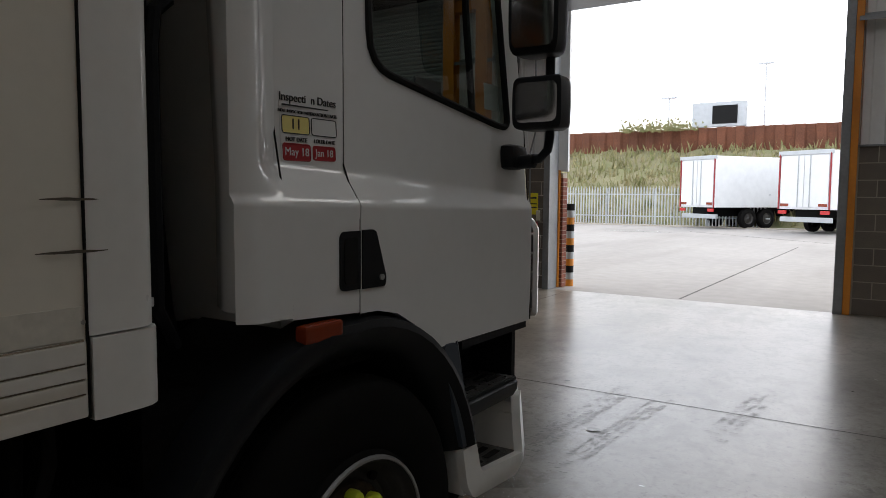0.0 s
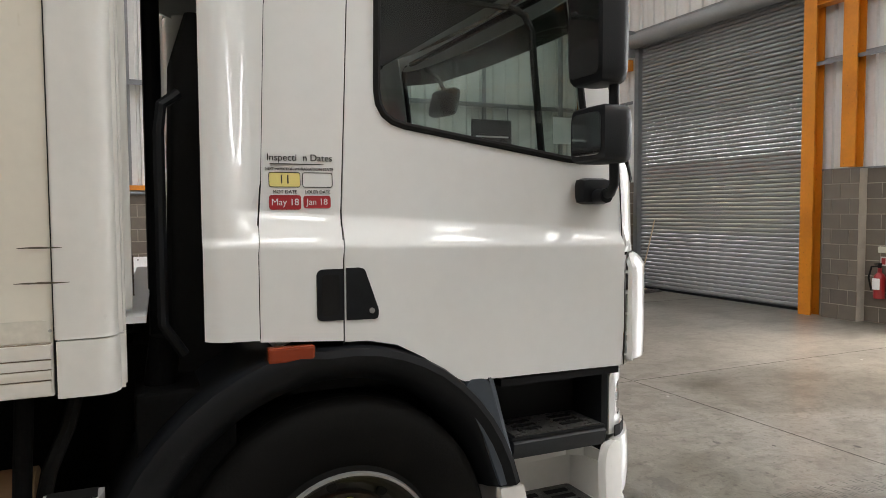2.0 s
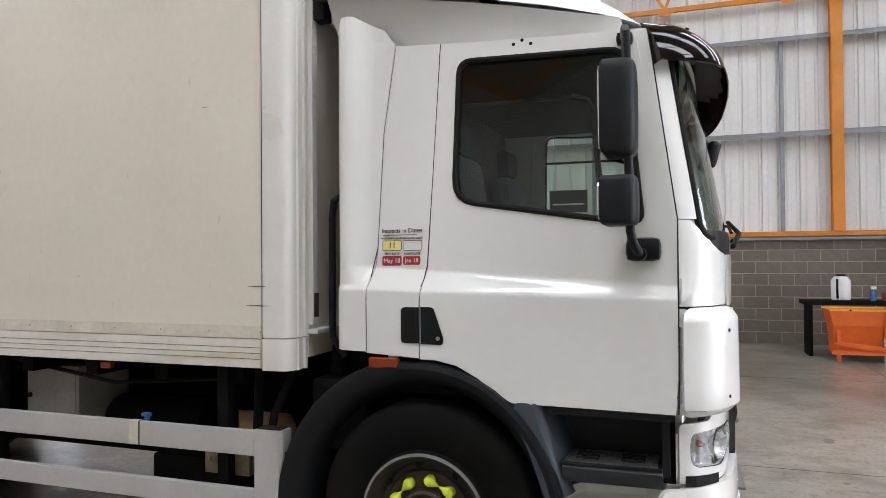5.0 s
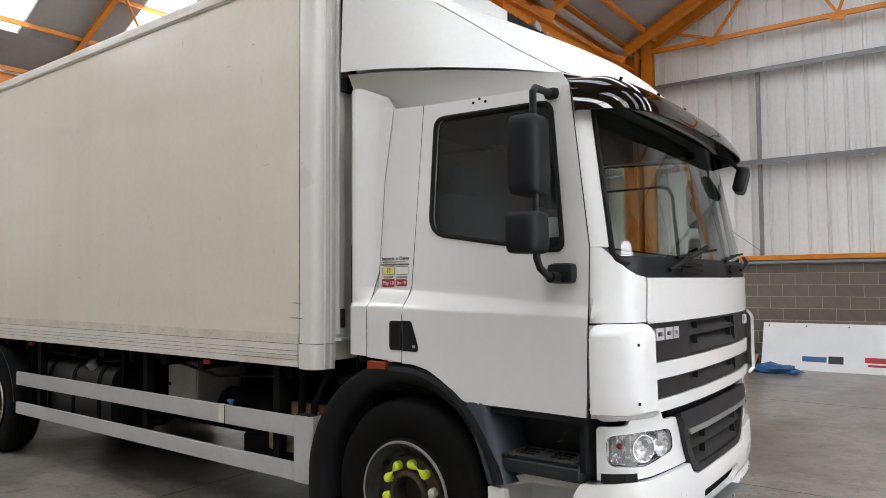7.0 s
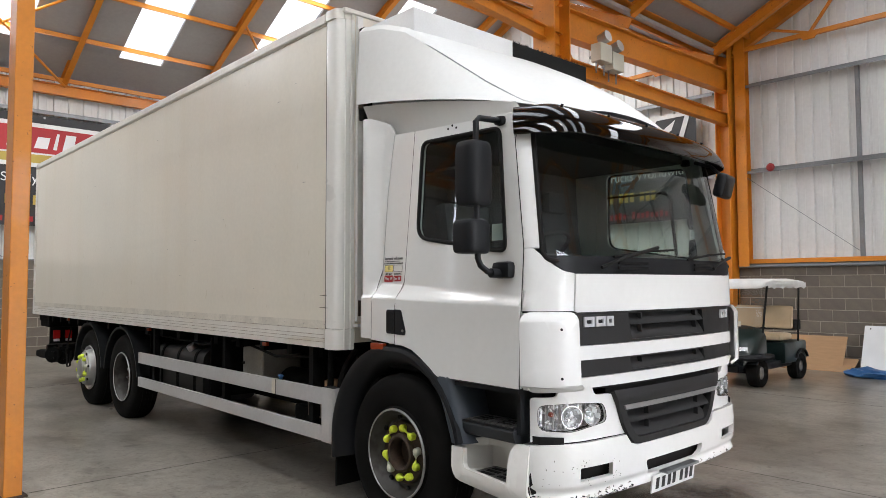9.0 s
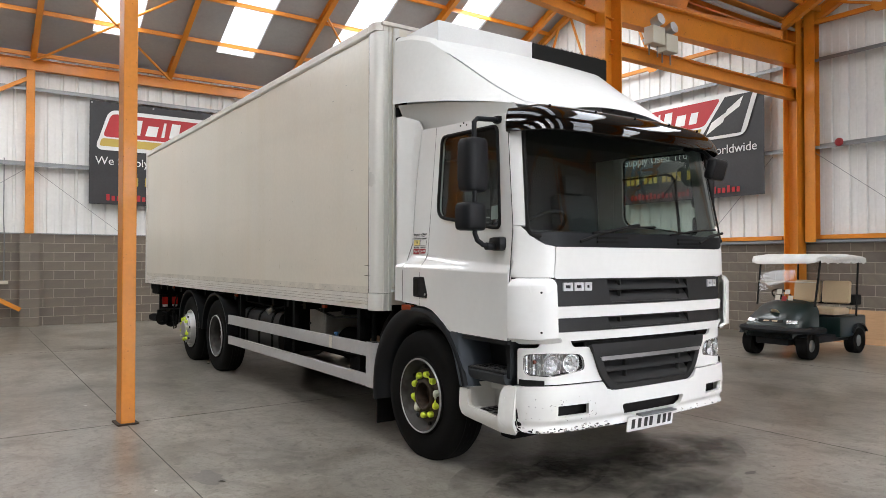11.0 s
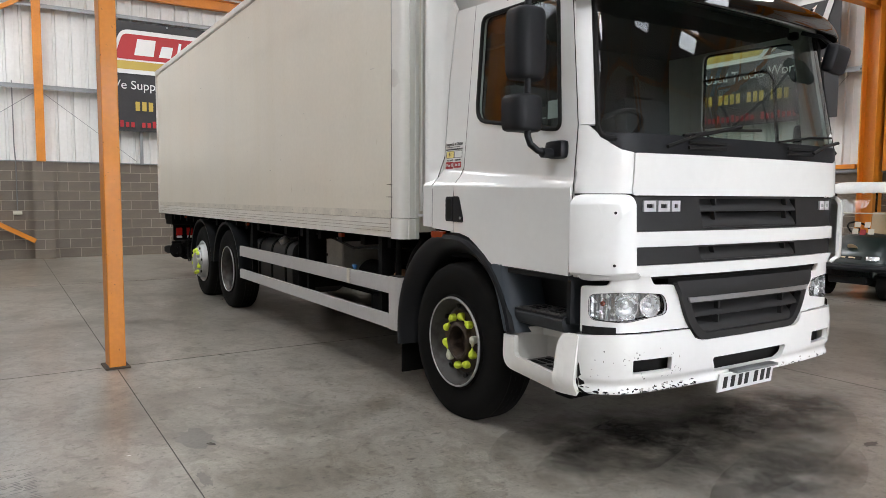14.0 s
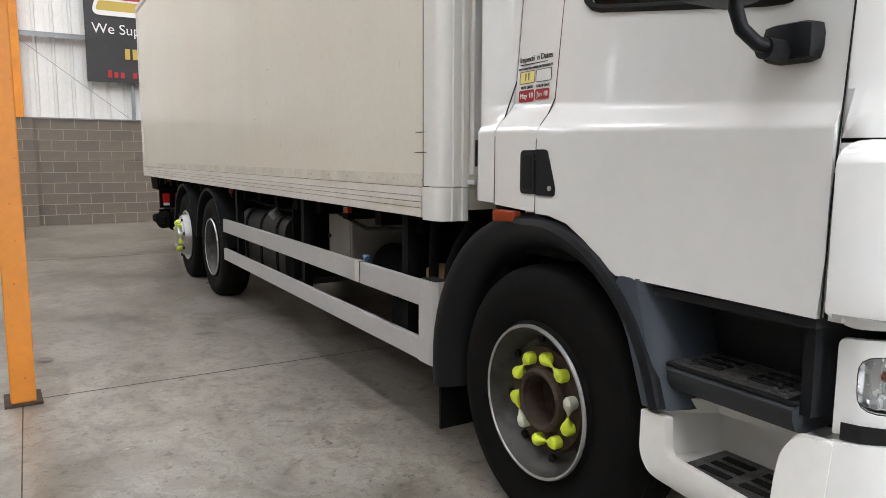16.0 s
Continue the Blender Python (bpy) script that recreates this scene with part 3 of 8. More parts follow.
for z in (4.0, 5.83):
    tagged(part("sheeting_rail", girt("x", LX, 1, RY, VY - 0.35, z), GIRT), "galvanised steel rail along the white sheeting", "rail", "wall rails", "structure")
    tagged(part("sheeting_rail", girt("x", LX, 1, VY + 0.2, FY - 0.05, z), GIRT), "galvanised steel rail along the white sheeting", "rail", "wall rails", "structure")
    tagged(part("sheeting_rail", girt("y", RY, 1, LX, RX, z - 0.06), GIRT), "galvanised steel rail along the white sheeting", "rail", "wall rails", "structure")
for a, b in ((LX, ROLL[0] - 0.1), (ROLL[1] + 0.1, DOOR[0] - 0.15), (DOOR[1] + 0.15, RX)):
    tagged(part("sheeting_rail", girt("y", FY, -1, a, b, 3.9), GIRT), "galvanised steel rail along the white sheeting", "rail", "wall rails", "structure")
for y in (0.96, 4.5, 8.19):
    tagged(part("sheeting_post", box(LX + 0.02, LX + 0.09, y - 0.035, y + 0.035, 2.15, 5.83), GIRT), "galvanised upright between the wall rails", "post", "wall posts", "structure")


def strut(name, bm, label, material=ORANGE, category="beam", group="orange steel frame"):
    return tagged(part(name, bm, material), label, category, group, "structure")


# roof linings with long rooflights cut through them
RAFX = [-12.2, -9.05, -5.9, -2.75, 0.4, 3.55, 6.7, 9.85]
LIGHTS = [(-10.56 + 2.94 * k, -9.56 + 2.94 * k) for k in range(7)]
for nm, ya, yb in (("ceiling_rear_outer", RY - 0.2, (RY + VY) / 2), ("ceiling_rear_inner", (RY + VY) / 2, VY), ("ceiling_front_inner", VY, (FY + VY) / 2), ("ceiling_front_outer", (FY + VY) / 2, FY + 0.3)):
    up = nm in ("ceiling_rear_outer", "ceiling_front_inner")
    base = EAVE if "rear" in nm else EAVE + 0.2
    org = {"ceiling_rear_outer": RY, "ceiling_rear_inner": VY, "ceiling_front_inner": VY, "ceiling_front_outer": FY}[nm]
    zf = lambda y, o=org, b0=base: b0 + PITCH * abs(y - o)
    lo, hi = (ya + 1.4, yb - 0.9) if up else (ya + 0.9, yb - 1.4)
    holes = [[(a, lo), (b, lo), (b, hi), (a, hi)] for a, b in LIGHTS]
    outl = [(LX - 0.3, ya), (RX + 0.3, ya), (RX + 0.3, yb), (LX - 0.3, yb)]
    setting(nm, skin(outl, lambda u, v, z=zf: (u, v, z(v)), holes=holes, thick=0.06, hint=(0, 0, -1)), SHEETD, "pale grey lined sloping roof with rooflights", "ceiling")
    slope = math.degrees(math.atan(PITCH)) * (1 if up else -1)
    for i, (a, b) in enumerate(LIGHTS):
        g = part("rooflight", skin([(a, lo), (b, lo), (b, hi), (a, hi)], lambda u, v, z=zf: (u, v, z(v) + 0.03)), ROOFGL)
        tagged(g, "translucent rooflight strip, bright with daylight", "rooflight", "rooflights", "structure")
        ld = bpy.data.lights.new("rooflight_lamp", "AREA")
        ld.shape, ld.size, ld.size_y, ld.energy = "RECTANGLE", b - a, (hi - lo) * 1.1, ROOF_LIGHT * ((0.6 if a < 0.3 else 1.1) if "front" in nm else (2.4 if a < 0.3 else 1.25)) * (0.6 if a > 6 else 1.9 if a > 4 else 4.7 if a > 0.3 else 1.7 if a > -3 else 0.8 if a > -6 else 1.8 if a > -9 else 3.4) * (hi - lo)
        ld.color = (0.94, 0.985, 1.0)
        lo_ob = new("rooflight_lamp", ld)
        ym = (lo + hi) / 2
        lo_ob.matrix_world = pose((a + b) / 2, ym, zf(ym) - 0.05, slope, 0, 0)
    # purlins under the lining
    n = 4
    for k in range(n + 1):
        y = ya + (yb - ya) * (k + 0.35) / (n + 0.7)
        strut("purlin", bar((LX, y, zf(y) - 0.06), (RX, y, zf(y) - 0.06), 0.06, 0.1), "orange roof purlin", category="purlin", group="roof purlins")
    for x in RAFX:
        y0, y1 = ya, yb
        strut("rafter", ibeam((x, y0, zf(y0) - 0.2), (x, y1, zf(y1) - 0.2), 0.13, 0.2), "orange painted steel rafter", category="rafter", group="roof rafters")
    for x in (LX + 0.12,):
        strut("rafter", ibeam((x, ya, zf(ya) - 0.14), (x, yb, zf(yb) - 0.14), 0.14, 0.24), "orange painted steel gable rafter", category="rafter", group="roof rafters")

# eave beam, rear columns, valley posts and gantry
strut("eave_beam", ibeam((LX, RY + 0.14, EAVE - 0.16), (RX, RY + 0.14, EAVE - 0.16), 0.16, 0.26), "orange steel eaves beam along the wall")
strut("rear_column", bar((0.45, RY + 0.13, 2.25), (0.45, RY + 0.13, EAVE - 0.3), 0.18, 0.16, up=(0, 1, 0)), "orange steel column standing on a block pier", category="column")
strut("rear_column", bar((-9.05, RY + 0.13, 2.25), (-9.05, RY + 0.13, EAVE - 0.3), 0.18, 0.16, up=(0, 1, 0)), "orange steel column standing on a block pier", category="column")
strut("knee_brace", bar((0.5, RY + 0.16, 6.0), (3.9, RY + 0.16, 3.9), 0.09, 0.09), "orange diagonal steel wall brace", category="brace")
strut("knee_brace", bar((0.62, RY + 0.16, 0.42), (3.9, RY + 0.16, 2.3), 0.1, 0.1), "orange diagonal steel wall brace", category="brace")
post = thing("hall_post", "orange painted square steel hall post, paint chipped", "column", (0.5, -1.1, 0), group="orange steel frame", kind="structure")
part("shaft", moved(box(-0.083, 0.047, -0.12, 0.08, 0.012, 6.6, 0.008), pose(0, 0, 0, 0, 0, 2.5)), ORANGE, post)
part("base_plate", moved(box(-0.115, 0.08, -0.15, 0.112, 0.0, 0.016, 0.003), pose(0, 0, 0, 0, 0, 2.5)), HUBM, post, "dark rusty steel base plate")
col = thing("hall_column", "large orange painted steel column of the hall", "column", (LX + 0.22, VY - 0.05, 0), group="orange steel frame", kind="structure")
part("shaft", ibeam((0, 0, 0.02), (0, 0, 6.75), 0.34, 0.3, 0.02, up=(0, 1, 0)), ORANGE, col)
part("base_plate", box(-0.22, 0.22, -0.22, 0.22, 0, 0.02), ORANGE, col)
col2 = thing("hall_column", "large orange painted steel column of the hall", "column", (-6.78, VY + 0.02, 0), group="orange steel frame", kind="structure")
part("shaft", ibeam((0, 0, 0.02), (0, 0, 6.6), 0.42, 0.4, 0.022, up=(1, 0, 0)), ORANGE, col2)
part("base_plate", box(-0.27, 0.27, -0.27, 0.27, 0, 0.02), ORANGE, col2)
wallcol = thing("wall_column", "orange painted steel column against the wall", "column", (LX + 0.13, VY + 0.28, 0), group="orange steel frame", kind="structure")
part("shaft", ibeam((0, 0, 2.0), (0, 0, 7.1), 0.22, 0.2, 0.015, up=(1, 0, 0)), ORANGE, wallcol)
gx0, gx1 = LX + 0.2, -6.9
strut("gantry_beam", ibeam((gx0, VY, 5.97), (gx1, VY, 5.8), 0.2, 0.48, 0.02), "deep orange steel gantry beam")
strut("gantry_beam", ibeam((gx0, VY, 5.14), (gx1, VY, 5.12), 0.16, 0.25), "slender orange steel gantry beam")
strut("valley_beam", ibeam((LX, VY, 6.75), (RX, VY, 6.75), 0.2, 0.26), "orange steel valley beam under the roof")
strut("gantry_beam", ibeam((-6.95, VY, 5.5), (0.5, -1.2, 5.95), 0.14, 0.2), "orange steel beam to the hall post")
# gable truss ties with webs
for y0, y1 in ((VY, FY), (RY, VY)):
    zt = 6.68
    strut("truss_tie", bar((LX + 0.15, y0 + 0.1, zt - 0.08), (LX + 0.15, y1 - 0.1, zt - 0.08), 0.07, 0.09), "orange tie of a roof truss", category="tie")
    for k in range(5):
        yb = y0 + (y1 - y0) * (k + 0.75) / 5.5
        for dy in (-0.85, 0.85):
            yt = min(max(yb + dy, y0 + 0.1), y1 - 0.1)
            strut("truss_web", bar((LX + 0.15, yb, zt - 0.06), (LX + 0.15, yt, roof_z(yt) - 0.2), 0.05, 0.05), "orange web of a roof truss", category="web", group="truss webs")
        bmg = skin([(yb - 0.22, zt - 0.05), (yb + 0.22, zt - 0.05), (yb + 0.1, zt - 0.2), (yb - 0.1, zt - 0.2)], lambda u, v: (LX + 0.2, u, v), thick=0.012, hint=(1, 0, 0))
        strut("gusset_plate", bmg, "orange gusset plate with bolts", category="plate", group="truss plates")
for i in range(len(RAFX) - 1):
    if i % 2:
        a, b = RAFX[i], RAFX[i + 1]
        for s in (0, 1):
            strut("roof_brace", cyl((a if s else b, RY + 0.3, EAVE - 0.1), (b if s else a, RY + 3.2, EAVE + 1.45), 0.03, 8), "thin orange diagonal roof brace", category="brace", group="roof braces")

# roller shutter beside the opening
rd = thing("roller_door", "closed grey steel slatted roller shutter door", "roller door", (0, 0, 0), kind="structure")
ns = 66
h = ROLL[2] / ns
slat_me = None
for k in range(ns):
    z = 0.04 + k * h
    if slat_me is None:
        pr = [(0.13, 0), (0.1, 0.006), (0.085, h * 0.3), (0.085, h * 0.62), (0.1, h - 0.008), (0.13, h - 0.002), (0.14, h - 0.002), (0.14, 0)]
        o = part("slat", loft([[(ROLL[0] + 0.03, FY + a, b) for a, b in pr], [(ROLL[1] - 0.03, FY + a, b) for a, b in pr]]), SHUTTER, rd)
        slat_me = o.data
    else:
        o = new("slat", slat_me)
        o.parent = rd
    o.location = (0, 0, z)
part("bottom_bar", box(ROLL[0] + 0.03, ROLL[1] - 0.03, FY + 0.06, FY + 0.15, 0.004, 0.045, 0.004), BLACK, rd)
for x in (ROLL[0], ROLL[1]):
    part("guide", box(x - 0.06, x + 0.06, FY - 0.02, FY + 0.22, 0, ROLL[2] + 0.1, 0.004), GIRT, rd, "grey steel shutter guide")
part("barrel_box", box(ROLL[0] - 0.1, ROLL[1] + 0.05, FY - 0.02, FY + 0.22, ROLL[2] + 0.02, ROLL[2] + 0.4), GIRT, rd)
part("barrel", cyl((ROLL[0], FY - 0.12, ROLL[2] + 0.16), (ROLL[1], FY - 0.12, ROLL[2] + 0.16), 0.15, 24), SHUTTER, rd, smooth=True)
part("end_plate", box(ROLL[0] - 0.07, ROLL[0] - 0.05, FY - 0.5, FY + 0.1, ROLL[2] - 0.15, ROLL[2] + 0.4), GIRT, rd)
part("chain_hoist", join(box(ROLL[0] - 0.5, ROLL[0] - 0.1, FY - 0.36, FY - 0.2, ROLL[2] + 0.0, ROLL[2] + 0.14, 0.03), cyl((ROLL[0] - 0.5, FY - 0.28, ROLL[2] + 0.07), (ROLL[0] - 0.62, FY - 0.28, ROLL[2] + 0.07), 0.09)), BLUEP, rd, "blue shutter motor")
for dx in (-0.32, -0.22):
    part("pull_chain", tube([(ROLL[0] + dx, FY - 0.3, ROLL[2]), (ROLL[0] + dx * 0.9, FY - 0.28, 3.0), (ROLL[0] + dx * 0.7, FY - 0.26, 1.2)], 0.008, 6), WHITEP, rd)
# columns and braces beside the doors
for x0, x1, z0, z1, lab in ((-6.76, -6.54, 0, 6.6, "orange steel door column"), (-6.1, -5.88, 2.27, 6.6, "orange steel wall post over a block pier"), (-12.75, -12.5, 2.27, 6.9, "orange steel corner column")):
    strut("door_column", ibeam(((x0 + x1) / 2, FY - 0.12, z0), ((x0 + x1) / 2, FY - 0.12, z1), x1 - x0, 0.2, 0.016, up=(0, 1, 0)), lab, category="column")
strut("door_header", ibeam((-6.76, FY - 0.12, 4.85), (-4.9, FY - 0.12, 4.85), 0.2, 0.22), "orange steel header over the wall")
strut("shutter_bracket", bar((-12.6, FY - 0.12, 4.7), (-11.0, FY - 0.12, 4.7), 0.2, 0.22), "orange steel beam carrying the shutter motor")
strut("shutter_bracket", bar((-12.5, FY - 0.12, 5.9), (-11.3, FY - 0.12, 5.3), 0.1, 0.14), "orange diagonal bracket", category="brace")
# the open loading door
od = thing("door_opening", "open loading doorway with grey steel jambs and orange edges", "doorway", (0, 0, 0), kind="structure")
for s, x in ((-1, DOOR[0]), (1, DOOR[1])):
    part("jamb", box(min(x, x + s * 0.11), max(x, x + s * 0.11), FY - 0.06, FY + 0.3, 0, DOOR[2] + 0.2, 0.004), GIRT, od, "grey steel guide jamb")
part("jamb_edge", box(DOOR[0] - 0.06, DOOR[0] + 0.02, FY + 0.302, FY + 0.36, 0, 2.0, 0.004), ORANGE, od, "orange painted edge")
part("jamb_edge", box(DOOR[1] + 0.112, DOOR[1] + 0.2, FY - 0.05, FY + 0.16, 0, 4.7, 0.004), ORANGE, od, "orange painted edge")
part("lintel", box(DOOR[0] - 0.1, DOOR[1] + 0.1, FY - 0.3, FY + 0.3, DOOR[2], DOOR[2] + 0.3), GIRT, od, "grey steel shutter housing")
setting("door_reveal", box(DOOR[0] - 0.12, DOOR[0] + 0.14, FY + 0.36, FY + 0.44, 1.98, 5.2, 0.004), WHITEP, "pale blue-white outer cladding return", "cladding")
reveal = setting("brick_reveal", box(DOOR[0] - 0.08, DOOR[0] + 0.06, FY + 0.36, FY + 0.54, 0, 1.95), MORTAR, "red brick return beside the doorway", "brickwork")


# ---- the lorry ----
truck = thing("box_lorry", "white cabbed lorry with a cream refrigerated box body", "lorry", (-2.46, 0, 0))
PLAN = [(0, 2.89), (0.3, 2.887), (0.6, 2.872), (0.8, 2.852), (0.92, 2.836), (1.01, 2.812), (1.08, 2.772), (1.13, 2.725), (1.16, 2.685), (1.175, 2.64)]
ARC = [0.0]
for (a0, b0), (a1, b1) in zip(PLAN, PLAN[1:]):
    ARC.append(ARC[-1] + math.hypot(a1 - a0, b1 - b0))
UEND = ARC[-1]


def ux(x):
    """Arc length along the cab's front for a distance x from its middle."""
    return math.copysign(float(np.interp(abs(x), [p[0] for p in PLAN], ARC)), x)


def side(y, z):
    """Half width of the cab at y and z: a shoulder line, then a slight lean inwards."""
    f = min(max((y - 1.2) / 1.4, 0), 1)
    zc, hb, d = 1.545 - 0.03 * f, 0.115 - 0.06 * f, 0.085 - 0.055 * f
    t = min(max((z - zc) / hb, 0), 1)
    t = 0.25 * t * t * (3 - 2 * t) + 0.75 * t
    return 1.21 - d * t - 0.05 * max(0, z - zc - hb)


def front(u, z, off=0.0):
    """The cab's front: bowed in plan, raked back above the belt."""
    a = min(abs(u), UEND)
    x, y = float(np.interp(a, ARC, [p[0] for p in PLAN])), float(np.interp(a, ARC, [p[1] for p in PLAN]))
    e = 0.01
    x2, y2 = float(np.interp(min(a + e, UEND), ARC, [p[0] for p in PLAN])), float(np.interp(min(a + e, UEND), ARC, [p[1] for p in PLAN]))
    x1, y1 = float(np.interp(max(a - e, 0), ARC, [p[0] for p in PLAN])), float(np.interp(max(a - e, 0), ARC, [p[1] for p in PLAN]))
    tx, ty = x2 - x1, y2 - y1
    L = math.hypot(tx, ty)
    nx, ny = -ty / L, tx / L
    x, y = x + nx * off, y + ny * off
    b = min(max((z - 1.48) / 0.04, 0), 1)
    x *= side(2.63, z) / (1.205 - 0.027 * b) * (0.96 if z < 1.06 else 1.0)
    y -= 0.19 * max(0, z - 1.78)
    return Vector((math.copysign(x, u) if u else 0.0, y, z))


FU = [ux(s * x) for s in (-1, 1) for x in (0.3, 0.6, 0.7, 0.8, 0.87, 0.93, 0.98, 1.02, 1.06, 1.09, 1.115, 1.135, 1.15, 1.163, 1.17)] + [0]


def fskin(name, outline, material, label="", off=0.0, holes=(), zs=(), thick=-0.02, smooth=True, parent=None):
    lo, hi = min(p[0] for p in outline), max(p[0] for p in outline)
    bm = skin(outline, lambda u, v: front(u, v, off), [u for u in FU if lo < u < hi], list(zs), holes, thick)
    return part(name, bm, material, parent or cab, label, smooth)


def srect(x0, x1, z0, z1, r=0.0):
    pts = [(ux(x0), z0), (ux(x1), z0), (ux(x1), z1), (ux(x0), z1)]
    return rounded(pts, r) if r else pts


def flip(pts):
    return [(-u, z) for u, z in pts]


cab = body = truck
HOUSE = [(-1, -0.95), (1, -0.95)] + [(math.copysign(abs(math.cos(a)) ** 0.55, math.cos(a)), math.sin(a) ** 0.75 * 1.2 - 0.2) for a in frange(0.05, math.pi - 0.05, 16)]
part("cab_floor", box(-1.12, 1.12, 1.3, 2.6, 1.06, 1.12), CHASSIS, truck)
ZS = frange(1.5, 1.68, 24) + [1.3, 1.9, 2.1, 2.3, 2.5]
for s in (1, -1):
    m = (lambda y, z, s=s: (s * side(y, z), y, z))
    win = rounded([(1.685, 2.605), (2.425, 2.58), (2.5, 1.835), (2.40, 1.842), (1.665, 1.955)], [0.06, 0.06, 0.05, 0.02, 0.1])
    outl = [(1.522, 1.232), (1.60, 1.23), (1.70, 1.208), (1.80, 1.155), (1.88, 1.092), (1.95, 1.058), (2.626, 1.05), (2.6365, 1.2), (2.6365, 1.84), (2.5255, 2.652), (1.593, 2.698), (1.539, 1.66), (1.5235, 1.5)]
    door = part("cab_door", skin(outl, m, frange(1.6, 2.6, 8), ZS, [win], -0.03), PAINT, cab, "white painted door with a swept shoulder line", True)
    part("window_pane", skin(win, lambda y, z, s=s: (s * (side(y, z) - 0.012), y, z), (1.9, 2.1, 2.3), (2.1, 2.3)), GLASSW, door, "green tinted side window")
    edge = [Vector((s * (side(y, z) + 0.001), y, z)) for y, z in win]
    part("window_seal", tube(edge, 0.013, 8, True), SEAM, door, smooth=True)
    part("window_bar", bar((s * 1.075, 1.69, 2.40), (s * 1.07, 2.25, 2.40), 0.012, 0.016), SEAM, door)
    part("window_bar", tube([(s * 1.075, 2.2, 2.405), (s * 1.076, 2.27, 2.38), (s * 1.08, 2.3, 2.32), (s * 1.085, 2.305, 2.2), (s * 1.1, 2.33, 1.87)], 0.014, 8), SEAM, door)
    part("door_seam", tube([(s * (side(y, z) - 0.002), y, z) for y, z in [(1.519, 1.225), (1.52, 1.5), (1.524, 1.56), (1.53, 1.6), (1.535, 1.66), (1.56, 2.1), (1.59, 2.70)]], 0.0026, 6), SEAM, cab)
    part("door_seam", tube([(s * (side(y, z) - 0.001), y, z) for y, z in [(2.637, 1.052), (2.64, 1.3), (2.64, 1.84), (2.528, 2.66)]], 0.0026, 6), SEAM, cab)
    for yy, zz in ((1.945, 2.655), (1.985, 2.67), (2.025, 2.65)):
        part("door_bolt", cyl((s * (side(yy, zz) - 0.01), yy, zz), (s * (side(yy, zz) + 0.002), yy, zz), 0.008, 10), SEAM, door)
    # recessed handle in two halves
    hx = s * 1.209
    hb = rounded([(1.432, 1.304), (1.518, 1.304), (1.518, 1.468), (1.445, 1.468), (1.432, 1.456)], [0.02, 0, 0, 0.015, 0.015])
    hf = rounded([(1.528, 1.302), (1.632, 1.3), (1.638, 1.326), (1.59, 1.464), (1.575, 1.47), (1.528, 1.47)], [0, 0.01, 0.015, 0.015, 0.01, 0])
    handle = part("door_handle", join(skin(hb, lambda y, z, s=s: (s * 1.215, y, z), thick=0.02), skin(hf, lambda y, z, s=s: (s * 1.215, y, z), thick=0.02)), BLACK, door, "black plastic recessed handle")
    part("handle_cup", skin(rounded([(1.447, 1.321), (1.505, 1.321), (1.505, 1.451), (1.447, 1.451)], 0.015), lambda y, z, s=s: (s * 1.2165, y, z), thick=0.001), SEAM, door)
    part("lock", cyl((s * 1.21, 1.612, 1.329), (s * 1.221, 1.612, 1.329), 0.009, 16), ALU, door, "small steel lock barrel")
    quarter = [(1.257, 1.252), (1.5185, 1.236), (1.5195, 1.5), (1.535, 1.66), (1.589, 2.70), (1.361, 2.715), (1.305, 2.3), (1.282, 1.75), (1.257, 1.52)]
    part("quarter_panel", skin(quarter, m, (1.35, 1.45), ZS, (), -0.03), PAINT, cab, "", True)

    def wing(y, z, s=s):
        k = max(0.0, 1.15 - y)
        t = min(max((1.27 - y) / 0.13, 0), 1)
        b = side(y, z)
        return (s * (b + max(0.0, 1.195 - b) * t * t * (3 - 2 * t) + 0.004 - 12.0 * k * k), y, z)
    wo = [(1.098, 1.262), (1.254, 1.258), (1.254, 1.52), (1.279, 1.75), (1.302, 2.3), (1.358, 2.72), (1.3, 2.80), (1.18, 2.85), (1.12, 2.84), (1.098, 2.80)]
    part("side_deflector", skin(wo, wing, frange(1.1, 1.25, 9), ZS + [2.65, 2.75], (), -0.02), PAINT, cab, "white moulded side wind deflector", True)
    part("door_seam", tube([(s * (side(1.2555, z) - 0.001), y, z) for y, z in [(1.2555, 1.262), (1.2555, 1.52), (1.262, 1.6), (1.2805, 1.75), (1.3035, 2.3), (1.3595, 2.71)]], 0.0026, 6), SEAM, cab)
    part("side_marker", box(min(s * 1.195, s * 1.235), max(s * 1.195, s * 1.235), 1.276, 1.42, 1.186, 1.234, 0.008), AMBER, cab, "amber side marker lamp")
    # bodywork round the corner lamps
    S = (lambda pts, s=s: pts if s > 0 else flip(pts))
    part_c = S(rounded([(ux(0.945), 1.038), (UEND - 0.001, 1.026), (UEND - 0.001, 1.482), (ux(0.96), 1.482)], [0.015, 0.05, 0.06, 0.04], 5))
    puff = lambda u, z: front(u, z, 0.004 + 0.05 * min(1.0, max(0.0, min(z - 1.026, 1.482 - z) / 0.05)) ** 0.5)
    cp = part("corner_panel", skin(part_c, puff, [u for u in FU if (u > ux(0.94)) == (s > 0) and abs(u) > ux(0.94)], (1.03, 1.036, 1.044, 1.056, 1.075, 1.16, 1.26, 1.36, 1.43, 1.452, 1.465, 1.473, 1.479), (), 0.02), PAINT, cab, "white rounded corner air deflector", True)
    part("louvre_back", box(min(s * 1.12, s * 1.178), max(s * 1.12, s * 1.18), 2.637, 2.67, 1.045, 1.475), PAINT, cp)
